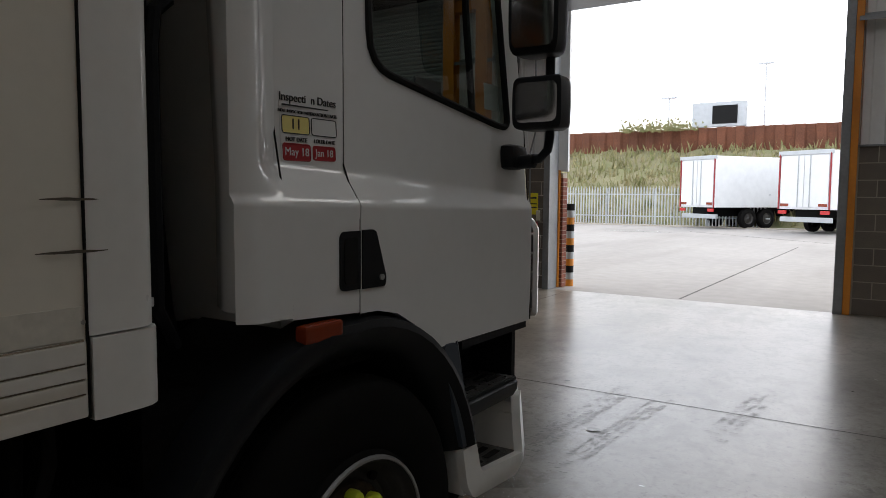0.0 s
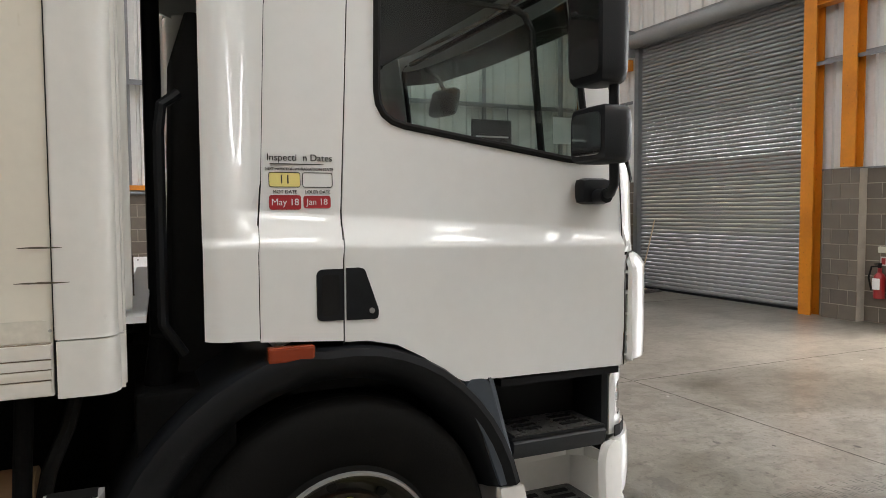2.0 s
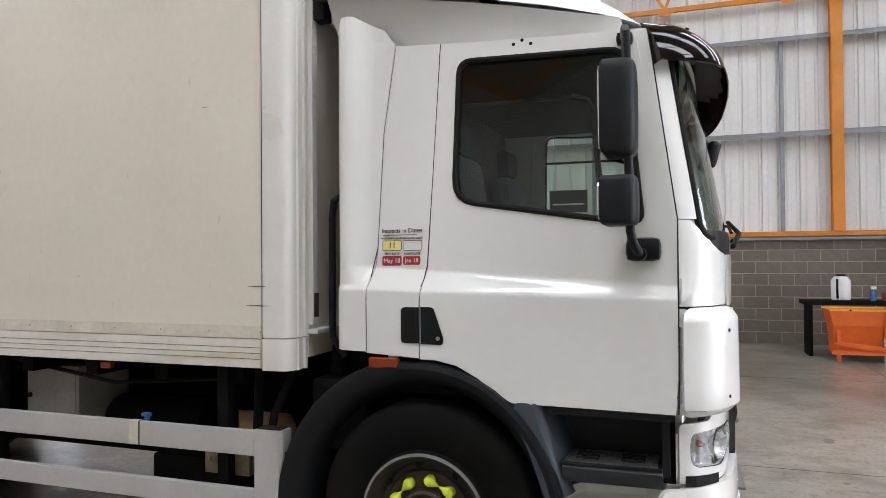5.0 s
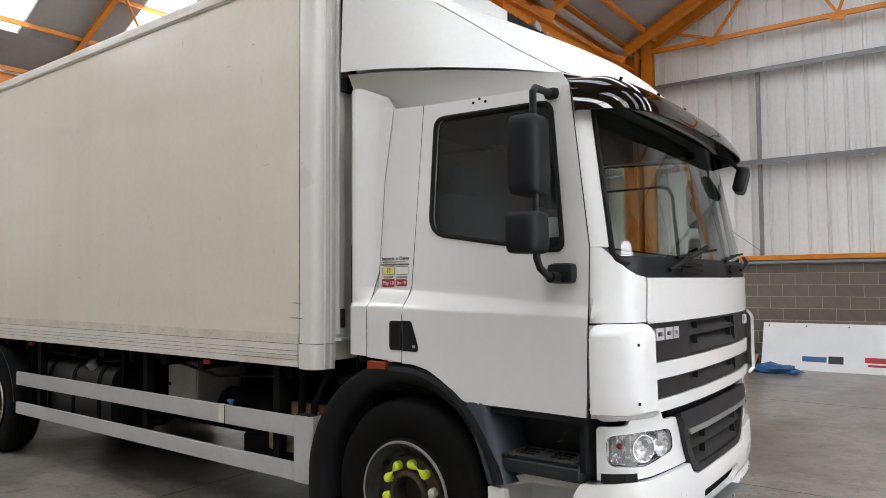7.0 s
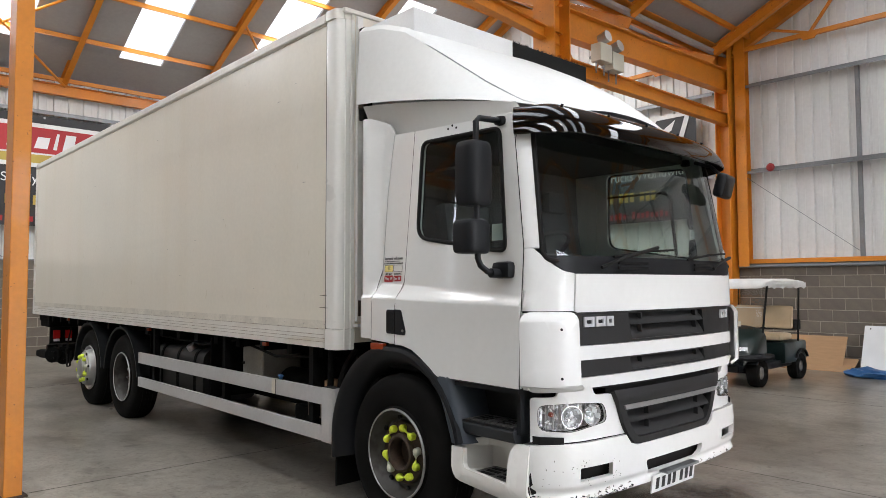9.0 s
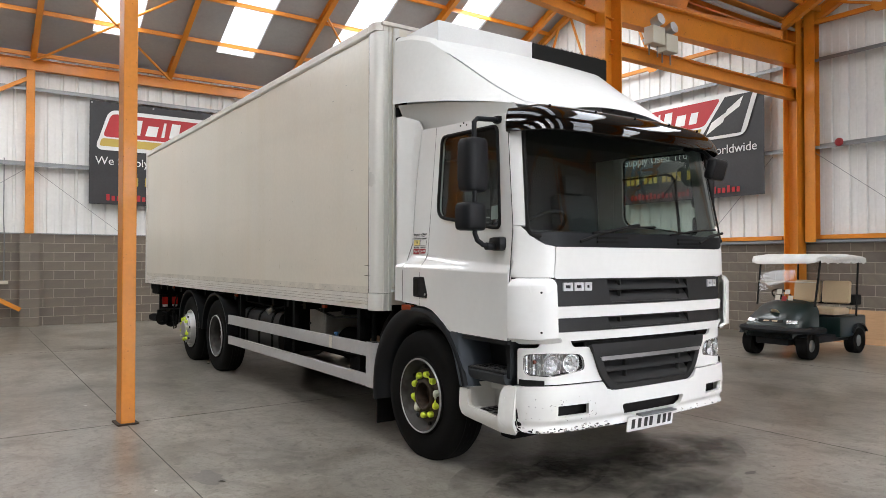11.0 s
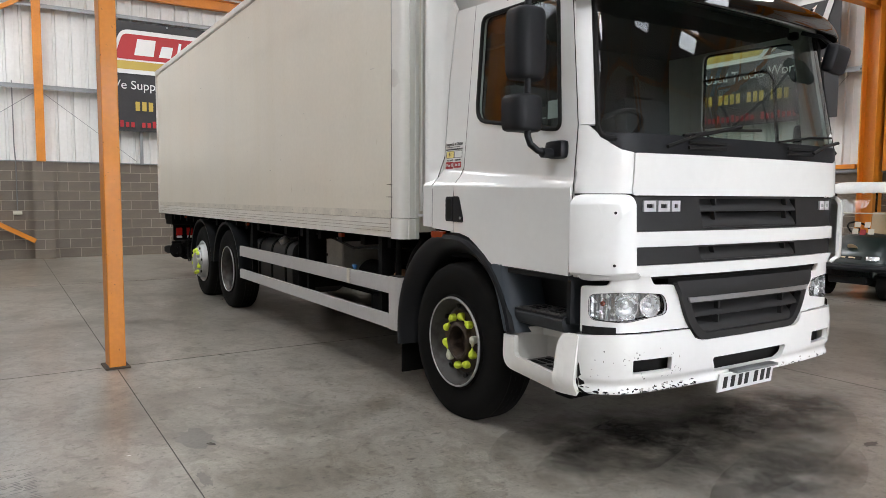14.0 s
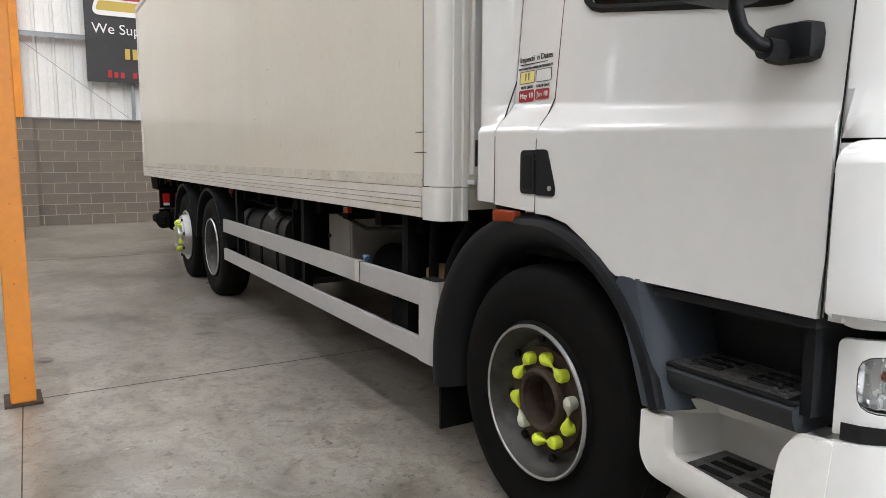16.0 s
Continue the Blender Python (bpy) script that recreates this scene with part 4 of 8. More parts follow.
    for z in (1.115, 1.386):
        part("bolt", cyl(front(s * ux(1.05), z, 0.044), front(s * ux(1.05), z, 0.0555), 0.008, 12), SEAM, cp)
    for z in (1.085, 1.165, 1.245, 1.325, 1.405):
        part("louvre", loft([[(s * x, y, zz) for x, y in ((1.13, 2.64), (1.205, 2.641), (1.212, 2.655), (1.215, 2.68), (1.13, 2.68))] for zz in (z, z + 0.01)]), PAINT, cp)
    up = S([(ux(0.95), 1.486), (UEND, 1.486), (UEND, 1.842), (ux(1.15), 1.842), (ux(1.115), 1.79), (ux(1.075), 1.745), (ux(1.02), 1.712), (ux(0.95), 1.70)])
    fskin("corner_upper", up, PAINT, "", 0.0, zs=(1.6, 1.7, 1.75, 1.8))
    ap = S([(ux(1.128), 1.845), (UEND, 1.845), (UEND, 2.655), (ux(1.1), 2.68), (ux(1.105), 2.4)])
    fskin("windscreen_pillar", ap, PAINT, "", 0.0, zs=(1.9, 2.1, 2.3, 2.5), thick=-0.04)
    lamp_hole = S(rounded([(ux(0.70), 0.835), (ux(1.0), 0.80), (UEND - 0.05, 0.815), (UEND - 0.045, 0.955), (ux(1.0), 0.965), (ux(0.73), 0.945)], 0.05))
    lb = S(rounded([(ux(0.535), 0.745), (UEND, 0.748), (UEND, 0.995), (ux(1.085), 1.0), (ux(1.065), 1.05), (ux(0.84), 1.05), (ux(0.815), 0.998), (ux(0.67), 0.992), (ux(0.635), 0.96)], [0, 0, 0.02, 0.025, 0, 0, 0.025, 0.01, 0.01]))
    hb_ = fskin("lamp_surround", lb, PAINT, "white moulded headlamp surround", -0.012, [lamp_hole], (0.85, 0.9, 0.95), -0.02)
    hl = fskin("headlamp", lamp_hole, GLASSC, "clear glass headlamp with chrome reflectors", -0.018, (), (0.85, 0.92), 0.0)
    flute = [s * u for u in frange(ux(0.7), UEND - 0.046, 70)]
    part("reflector", skin(lamp_hole, lambda u, v: front(u, v, -0.062 + 0.006 * math.sin(u * 210) + 0.004 * math.sin(v * 260)), flute, frange(0.8, 0.965, 14)), REFL, hl, "", True)
    part("lamp_gasket", tube([front(u, z, -0.015) for u, z in lamp_hole], 0.0028, 8, True), SEAM, hl, smooth=True)
    for xx, rr, turn in ((0.83, 0.062, 14), (0.985, 0.064, 28)):
        c = front(s * ux(xx), 0.885, -0.05)
        aim = Matrix.Translation(c) @ pose(0, 0, 0, 0, 0, 90 - s * turn)
        bowl = part("lamp_bowl", moved(lathe([(rr, 0.036), (rr * 0.97, 0.036), (rr * 0.93, 0.024), (rr * 0.75, 0.004), (rr * 0.5, -0.008), (rr * 0.22, -0.012), (0.001, -0.012)], 32), aim), REFL, hl, smooth=True)
        part("bowl_ring", moved(lathe([(rr * 1.02, 0.034), (rr * 1.02, 0.0385), (rr * 0.985, 0.0385), (rr * 0.985, 0.034)], 32), aim), CHROME, bowl, smooth=True)
        part("bulb_shield", moved(lathe([(0.001, 0.03), (0.012, 0.028), (0.016, 0.018), (0.014, -0.01)], 16), aim), ALU, bowl, smooth=True)
    c = front(s * ux(1.105), 0.9, -0.05)
    part("indicator", moved(lathe([(0.015, 0.0), (0.0145, 0.012), (0.01, 0.026), (0.001, 0.03)], 18), Matrix.Translation(c) @ pose(0, 0, 0, 0, 0, 90 - s * 45)), AMBER, hl, "amber indicator bulb")
    part("tape_patch", skin(S([(ux(1.05), 0.735), (UEND - 0.02, 0.74), (UEND - 0.02, 0.785), (ux(1.05), 0.78)]), lambda u, v: front(u, v, 0.004), [s * ux(1.1), s * ux(1.15)], (), (), 0.003), SEAM, hb_)
    # mirrors on a black arm
    mx = s * 1.362
    mir = part("mirror_arm", tube([(s * 1.08, 2.43, 2.62), (s * 1.2, 2.44, 2.612), (s * 1.33, 2.45, 2.6), (mx, 2.455, 2.575), (mx, 2.458, 2.3), (mx, 2.462, 2.0), (mx, 2.465, 1.79), (s * 1.35, 2.475, 1.745), (s * 1.31, 2.49, 1.712), (s * 1.2, 2.5, 1.7)], 0.018, 10), BLACK, cab, "black mirror arm with two housings", True)
    part("arm_mount", box(min(s * 1.14, s * 1.225), max(s * 1.14, s * 1.225), 2.435, 2.575, 1.672, 1.77, 0.03), BLACK, mir, smooth=True)
    part("arm_socket", cyl((s * 1.2, 2.497, 1.7), (s * 1.285, 2.492, 1.703), 0.027, 14), BLACK, mir, smooth=True)
    part("arm_mount", box(min(s * 1.05, s * 1.16), max(s * 1.05, s * 1.16), 2.40, 2.47, 2.59, 2.645, 0.02), BLACK, mir, smooth=True)
    for z0, z1, w, d, cx0, cy0 in ((2.087, 2.465, 0.2, 0.145, 1.335, 2.425), (1.813, 2.009, 0.197, 0.15, 1.355, 2.425)):
        rings = []
        for f, k in ((-0.5, 0.66), (-0.495, 0.76), (-0.475, 0.86), (-0.44, 0.93), (-0.38, 0.975), (-0.25, 0.995), (0.0, 1.0), (0.25, 0.99), (0.38, 0.965), (0.44, 0.925), (0.475, 0.86), (0.495, 0.76), (0.5, 0.66)):
            z = (z0 + z1) / 2 + f * (z1 - z0)
            rings.append([(s * cx0 + 0.5 * w * k * cx, cy0 + 0.5 * d * k * cy, z) for cx, cy in HOUSE])
        hs = part("mirror_housing", loft(rings), BLACK, mir, "rounded black mirror housing", True)
        part("mirror_glass", skin(rounded([(s * cx0 - w * 0.42, z0 + 0.025), (s * cx0 + w * 0.42, z0 + 0.025), (s * cx0 + w * 0.42, z1 - 0.025), (s * cx0 - w * 0.42, z1 - 0.025)], 0.03), lambda u, v, d=d, c=cy0: (u, c - 0.5 * d * 0.97, v), thick=0.004), CHROME, mir)
    # arch, steps and foot wells
    ac = (1.53, 0.485)
    rings = []
    for k in range(25):
        a = radians(190 - k * 175 / 24)
        ro = 0.735 + (0.02 if a > radians(100) else 0.0)
        pts = []
        for x, r in ((0.78, 0.60), (1.1, 0.60), (1.15, 0.62), (1.195, 0.65), (1.225, 0.685), (1.236, ro - 0.03), (1.228, ro - 0.008), (1.2, ro), (0.78, ro)):
            pts.append((s * x, ac[0] + r * math.cos(a) * (1.0 if a > radians(90) else 0.9), ac[1] + r * math.sin(a)))
        rings.append(pts)
    part("wheel_arch", loft(rings), BLACK, cab, "black plastic wheel arch", True)
    grey = rounded([(1.93, 1.0), (1.97, 1.062), (2.04, 1.062), (2.075, 0.95), (2.11, 0.82), (2.15, 0.67), (2.09, 0.665), (2.06, 0.75), (2.02, 0.86), (1.98, 0.94)], [0, 0.01, 0.03, 0.1, 0.1, 0.02, 0, 0, 0, 0])
    part("arch_panel", skin(grey, lambda y, z, s=s: (s * 1.216, y, z), (), (0.75, 0.85, 0.95), (), -0.02), GREYPL, cab, "slate grey plastic arch panel", True)
    edge_ = [(2.04, 1.062), (2.07, 0.95), (2.105, 0.82), (2.146, 0.668)]
    part("arch_return", loft([[(s * x, y + d, z) for x, d in ((1.2165, 0.0), (1.212, 0.012), (1.19, 0.03), (1.12, 0.055), (1.0, 0.07), (0.9, 0.072), (0.9, 0.0))] for y, z in edge_]), GREYPL, cab, "slate grey plastic step cheek", True)
    part("step_riser", loft([[(s * x, y, z) for x, z in ((0.9, 0.725), (1.14, 0.723), (1.17, 0.735), (1.187, 0.765), (1.19, 0.796), (1.18, 0.804), (0.9, 0.804))] for y in (2.16, 2.57)]), SLATE, cab, "dark moulded step riser", True)
    part("step_back", box(min(s * 0.93, s * 0.97), max(s * 0.93, s * 0.97), 2.08, 2.62, 0.7, 1.05), BLACK, cab, "black moulded step recess")
    part("step_front", box(min(s * 0.861, s * 1.16), max(s * 0.861, s * 1.16), 2.57, 2.6, 0.78, 1.02), BLACK, cab)
    part("step_roof", box(min(s * 0.861, s * 1.2), max(s * 0.861, s * 1.2), 2.1, 2.62, 1.02, 1.046), BLACK, cab)
    st = part("upper_step", box(min(s * 0.97, s * 1.185), max(s * 0.97, s * 1.185), 2.15, 2.57, 0.805, 0.818, 0.004), BLACK, cab, "black plastic step with metal tread")
    part("tread_plate", box(min(s * 0.985, s * 1.18), max(s * 0.985, s * 1.18), 2.17, 2.55, 0.8195, 0.824), TREAD, st, "scuffed studded metal tread")
    rt = random.Random(5)
    for k in range(60):
        xx, yy = rt.uniform(0.995, 1.17), rt.uniform(2.18, 2.54)
        part("tread_stud", box(s * xx - 0.006, s * xx + 0.006, yy - 0.006, yy + 0.006, 0.8235, 0.8275), TREAD, st)
    for yy in (2.26, 2.45):
        for xx in (1.03, 1.075, 1.12):
            part("tread_slot", box(min(s * xx, s * (xx + 0.02)), max(s * xx, s * (xx + 0.02)), yy - 0.05, yy + 0.05, 0.8245, 0.8285), SEAM, st)
    face = rounded([(2.088, 0.655), (2.098, 0.52), (2.145, 0.458), (2.58, 0.402), (2.655, 0.398), (2.662, 0.735), (2.585, 0.738), (2.556, 0.69), (2.548, 0.62), (2.546, 0.512), (2.215, 0.54), (2.2, 0.56), (2.185, 0.655)], [0.008, 0.03, 0.04, 0.05, 0.01, 0.012, 0.02, 0.03, 0.02, 0.015, 0.015, 0.01, 0.008])
    low = part("lower_step", skin(face, lambda y, z, s=s: (s * (1.232 - 0.55 * max(0.0, y - 2.54) ** 1.15 - 0.5 * max(0.0, 0.47 - z) - 0.10 * max(0, z - 0.5)), y, z), frange(2.12, 2.64, 14), (0.42, 0.44, 0.46, 0.5, 0.6, 0.68), (), 0.035, (s, 0, 0)), RAILC, cab, "scuffed white moulded lower step", True)
    part("step_floor", box(min(s * 0.92, s * 1.2), max(s * 0.92, s * 1.2), 2.12, 2.57, 0.47, 0.505, 0.006), RAILC, low)
    part("step_wall", loft([[(s * x, y, z) for x, y in ((1.2, 2.13), (1.08, 2.16), (0.97, 2.2), (0.955, 2.24), (0.955, 2.5), (0.98, 2.55), (1.2, 2.57), (1.2, 2.59), (0.93, 2.59), (0.93, 2.12), (1.2, 2.11))] for z in (0.5, 0.655)]), RAILC, low, "", True)
    part("step_band", loft([[(s * x, y, z) for x, y in ((1.17, 2.13), (1.12, 2.19), (1.04, 2.24), (1.02, 2.5), (1.06, 2.56), (1.16, 2.58), (0.93, 2.58), (0.93, 2.13))] for z in (0.655, 0.70)]), RAILC, low, "", True)
    part("tread_plate", box(min(s * 0.97, s * 1.195), max(s * 0.97, s * 1.195), 2.22, 2.545, 0.5055, 0.511), TREAD, low, "scuffed studded metal tread")
    for yy in (2.31, 2.45):
        for xx in (1.01, 1.065, 1.12):
            part("tread_slot", box(min(s * xx, s * (xx + 0.028)), max(s * xx, s * (xx + 0.028)), yy - 0.05, yy + 0.05, 0.5115, 0.515), SEAM, low)

# cab shell: back wall, roof and lining
part("back_wall", skin([(-1.1, 1.1), (1.1, 1.1), (1.1, 1.65), (1.04, 2.72), (-1.04, 2.72), (-1.1, 1.65)], lambda u, v: (u, 1.32, v), thick=0.05, hint=(0, -1, 0)), PAINT, cab)
part("back_lining", skin([(-1.08, 1.12), (1.08, 1.12), (1.08, 1.65), (1.02, 2.66), (-1.02, 2.66), (-1.08, 1.65)], lambda u, v: (u, 1.385, v), thick=0.01, hint=(0, 1, 0)), TRIMI, cab)
part("cab_roof", skin([(-1.06, 1.32), (1.06, 1.32), (1.085, 2.5), (0.9, 2.62), (0, 2.69), (-0.9, 2.62), (-1.085, 2.5)], lambda u, v: (u, v, 2.735 - 0.05 * (abs(u) / 1.06) ** 4 - 0.03 * max(0, v - 2.2)), [-0.95, -0.8, -0.5, 0, 0.5, 0.8, 0.95], (1.6, 2.0, 2.3), (), 0.03, (0, 0, 1)), PAINT, cab, "", True)
part("headlining", box(-1.0, 1.0, 1.4, 2.45, 2.6, 2.66), TRIMI, cab)
# windscreen, cowl, bonnet, grilles and bumper
ws = rounded([(-ux(1.12), 1.77), (ux(1.12), 1.77), (ux(1.09), 2.62), (-ux(1.09), 2.62)], 0.07)
wsf = fskin("windscreen", ws, GLASSW, "green tinted laminated windscreen", -0.012, (), (1.9, 2.1, 2.3, 2.5), 0.0)
part("screen_seal", tube([front(u, z, -0.006) for u, z in ws], 0.016, 8, True), SEAM, wsf, smooth=True)
fskin("screen_top", [(-ux(1.12), 2.58), (ux(1.12), 2.58), (ux(1.1), 2.685), (-ux(1.1), 2.685)], PAINT, "", 0.0, zs=(2.6, 2.65))
cowl = [(-ux(1.12), 1.80), (-ux(1.03), 1.722), (-ux(0.95), 1.70), (ux(0.95), 1.70), (ux(1.03), 1.722), (ux(1.12), 1.80), (ux(1.1), 1.80), (-ux(1.1), 1.80)]
cw = fskin("cowl_panel", cowl, BLACK, "black plastic panel under the windscreen", -0.004, zs=(1.75,))
for x in (0.45, -0.45):
    part("vent_grip", join(*[bar(front(ux(x + dx), zz, 0.012), front(ux(x + dx + w), zz, 0.012), 0.012, 0.016) for dx, w, zz in ((-0.16, 0.3, 1.765), (-0.16, 0.3, 1.735))]), SEAM, cw)
fskin("bonnet_panel", srect(-0.945, 0.945, 1.477, 1.697, 0.012), PAINT, "white front flap", 0.006, zs=(1.5, 1.6))
fskin("front_recess", srect(-0.96, 0.96, 1.02, 1.5), SEAM, "", -0.06, zs=(1.2,))
fskin("front_recess", srect(-0.66, 0.66, 0.66, 1.019), SEAM, "", -0.06, zs=(0.8,))
gr = fskin("upper_grille", srect(-0.935, 0.935, 1.288, 1.471), GRILLE, "black radiator grille with sloping louvres", -0.004, [rounded([(-ux(0.47), 1.302), (ux(0.44), 1.302), (ux(0.48), 1.462), (-ux(0.44), 1.462)], 0.012)], thick=-0.03)


def louvre(parent, x0, x1, z0, z1, deep, lip=0.006):
    """A blade that slopes from its deep top edge out to its lower lip."""
    pts = [(ux(x0), z0), (ux(x1), z0), (ux(x1), z1), (ux(x0), z1)]
    return part("louvre", skin(pts, lambda u, v: front(u, v, -lip - deep * max(0.0, (v - z0) / (z1 - z0)) ** 1.4), [u for u in FU if ux(x0) < u < ux(x1)], frange(z0 + 0.005, z1 - 0.005, 4), (), -0.006), GRILLE, parent, "", True)


louvre(gr, -0.46, 0.47, 1.392, 1.462, 0.05)
louvre(gr, -0.46, 0.45, 1.304, 1.382, 0.05)
for x in (-0.34, 0.34):
    for z0, z1 in ((1.345, 1.39), (1.425, 1.462)):
        part("grille_rib", bar(front(ux(x), z0, -0.016), front(ux(x + 0.01), z1, -0.016), 0.01, 0.03, up=(0, 1, 0)), GRILLE, gr)
# badge shapes: plain silver blocks
for x0, x1 in ((0.885, 0.805), (0.79, 0.71), (0.695, 0.635), (-0.73, -0.79), (-0.805, -0.86)):
    part("badge_block", skin([(ux(x1), 1.392), (ux(x0), 1.392), (ux(x0), 1.45), (ux(x1), 1.45)], lambda u, v: front(u, v, 0.012), holes=[[(ux(x1) + 0.018, 1.41), (ux(x0) - 0.018, 1.41), (ux(x0) - 0.018, 1.432), (ux(x1) + 0.018, 1.432)]], thick=-0.012), BADGE, gr, "plain silver badge block")
fskin("grille_bar", srect(-0.94, 0.94, 1.205, 1.285, 0.008), PAINT, "", 0.008, thick=-0.05)
g2 = fskin("middle_grille", srect(-0.935, 0.935, 1.108, 1.203), GRILLE, "black radiator grille with sloping louvres", -0.004, [rounded([(-ux(0.47), 1.12), (ux(0.44), 1.12), (ux(0.47), 1.194), (-ux(0.45), 1.194)], 0.012)], thick=-0.03)
louvre(g2, -0.46, 0.46, 1.122, 1.194, 0.05)
for x in (-0.34, 0.34):
    part("grille_rib", bar(front(ux(x), 1.16, -0.016), front(ux(x + 0.01), 1.194, -0.016), 0.01, 0.03, up=(0, 1, 0)), GRILLE, g2)
fskin("grille_bar", srect(-0.94, 0.94, 1.045, 1.106, 0.008), PAINT, "", 0.008, thick=-0.05)
lgo = rounded([(-ux(0.47), 0.672), (ux(0.47), 0.672), (ux(0.565), 0.77), (ux(0.665), 1.0), (ux(0.665), 1.012), (-ux(0.665), 1.012), (-ux(0.665), 1.0), (-ux(0.565), 0.77)], [0.09, 0.09, 0.1, 0.03, 0.0, 0.0, 0.03, 0.1], 6)
lgh = rounded([(-ux(0.44), 0.712), (ux(0.44), 0.712), (ux(0.515), 0.79), (ux(0.555), 0.885), (-ux(0.555), 0.885), (-ux(0.515), 0.79)], [0.05, 0.05, 0.06, 0.02, 0.02, 0.06], 5)
lg = part("lower_grille", skin(lgo, lambda u, v: front(u, v, 0.014 + 0.012 * math.sin(math.pi * min(1, max(0, (v - 0.9) / 0.11)))), [u for u in FU if abs(u) < ux(0.66)] + [s_ * ux(x) for s_ in (-1, 1) for x in (0.5, 0.55)], frange(0.7, 1.0, 12), [lgh], -0.04), GRILLE, cab, "black lower radiator grille with a grey strip", True)
fskin("grille_strip", [(-ux(0.585), 0.893), (ux(0.575), 0.893), (ux(0.59), 0.92), (-ux(0.6), 0.92)], ALU, "grey metal strip", 0.03, thick=-0.012, parent=lg)
louvre(lg, -0.53, 0.53, 0.806, 0.872, 0.06, -0.004)
louvre(lg, -0.49, 0.49, 0.716, 0.79, 0.06, -0.004)
for x in (-0.32, 0.32):
    for z0, z1 in ((0.76, 0.805), (0.84, 0.885)):
        part("grille_rib", bar(front(ux(x), z0, 0.0), front(ux(x), z1, 0.0), 0.01, 0.03, up=(0, 1, 0)), GRILLE, lg)
bo = [(-UEND, 0.45), (-ux(1.15), 0.422), (-ux(0.7), 0.425), (0, 0.425), (ux(0.7), 0.425), (ux(1.15), 0.422), (UEND, 0.45), (UEND, 0.735), (ux(1.1), 0.742), (ux(0.56), 0.742), (ux(0.52), 0.69), (ux(0.46), 0.672), (-ux(0.46), 0.672), (-ux(0.52), 0.69), (-ux(0.56), 0.742), (-ux(1.1), 0.742)]
bh_ = [srect(0.70, 0.965, 0.53, 0.605, 0.008), srect(-0.965, -0.70, 0.53, 0.605, 0.008), rounded([(-ux(0.33), 0.475), (ux(0.33), 0.475), (ux(0.37), 0.565), (-ux(0.37), 0.565)], 0.03)]
def bumper_off(z):
    """The bumper's profile: a full upper face, a crease and a small flared lip."""
    k = min(max((z - 0.468) / 0.04, 0), 1)
    return 0.016 * k * k * (3 - 2 * k) + 0.012 * min(max((0.46 - z) / 0.03, 0), 1) + 0.008 * math.sin(math.pi * min(max((z - 0.5) / 0.24, 0), 1))


bp = part("bumper", skin(bo, lambda u, v: front(u, v, bumper_off(v)), FU, (0.43, 0.44, 0.45, 0.46, 0.47, 0.478, 0.486, 0.494, 0.502, 0.51, 0.53, 0.56, 0.6, 0.65, 0.7, 0.725), bh_, -0.03), PAINT, cab, "white front bumper with scraped chipped lower edge", True)
fskin("bumper_recess", srect(-1.0, 1.0, 0.45, 0.63), SEAM, "", -0.05, parent=bp)
rb = random.Random(8)
for i in range(150):
    edge_ = i < 110
    x = (rb.uniform(0.5, 1.17) if i % 4 else rb.uniform(-1.1, 0.2)) if edge_ else rb.uniform(0.6, 1.15)
    z = 0.425 + rb.random() ** 2.5 * 0.035 if edge_ else 0.5 + rb.random() ** 1.5 * 0.16
    w, hh = (rb.uniform(0.004, 0.02), rb.uniform(0.002, 0.009)) if edge_ else (rb.uniform(0.0015, 0.005), rb.uniform(0.0015, 0.008))
    n = 9
    pts = [(ux(x) + w * (0.4 + 0.8 * rb.random()) * math.cos(2 * math.pi * k / n), max(0.4235, z + hh * (0.4 + 0.8 * rb.random()) * math.sin(2 * math.pi * k / n))) for k in range(n)]
    part("paint_chip", skin(pts, lambda u, v: front(u, v, bumper_off(v) + 0.0012)), SEAM if i % 3 else GRIME, bp)
part("split_edge", skin(rounded([(ux(1.162), 0.47), (ux(1.172), 0.455), (UEND - 0.004, 0.5), (UEND - 0.006, 0.57), (ux(1.17), 0.59), (ux(1.168), 0.53)], 0.006), lambda u, v: front(u, v, bumper_off(v) + 0.0014)), SEAM, bp, "dark torn corner of the bumper")
part("foot_plate", box(-0.2, 0.2, 2.9, 2.96, 0.462, 0.478, 0.004), GIRT, bp)
pl = part("number_plate", moved(box(-0.26, 0.26, 0, 0.012, -0.0555, 0.0555, 0.003), Matrix.Translation((0.05, 2.905, 0.41)) @ pose(0, 0, 0, -8, 0, 0)), LETW, cab, "white number plate with plain black bars")
for i, x in enumerate((0.2, 0.13, 0.06, 0.0, -0.09, -0.155, -0.215)):
    part("plate_bar", moved(box(x - 0.018, x + 0.018, 0.0121, 0.0135, -0.035, 0.035), Matrix.Translation((0.05, 2.905, 0.41)) @ pose(0, 0, 0, -8, 0, 0)), LETK, pl)
# smoked visor over the screen
def visor(u, k, lift=0.0):
    """The visor: from the roof edge (k = 0) out and down to its lip (k = 1), drawn in at its ends."""
    e = min(max((abs(u) - ux(0.9)) / (ux(1.14) - ux(0.9)), 0), 1)
    e = e * e * (3 - 2 * e)
    z = 2.725 - (0.215 - 0.03 * e) * k ** 1.35 - 0.035 * e
    p = front(u, min(z, 2.72), -0.035 + (0.175 - 0.07 * e) * math.sin(k * math.pi / 2) + lift)
    p.z = z + lift
    return p


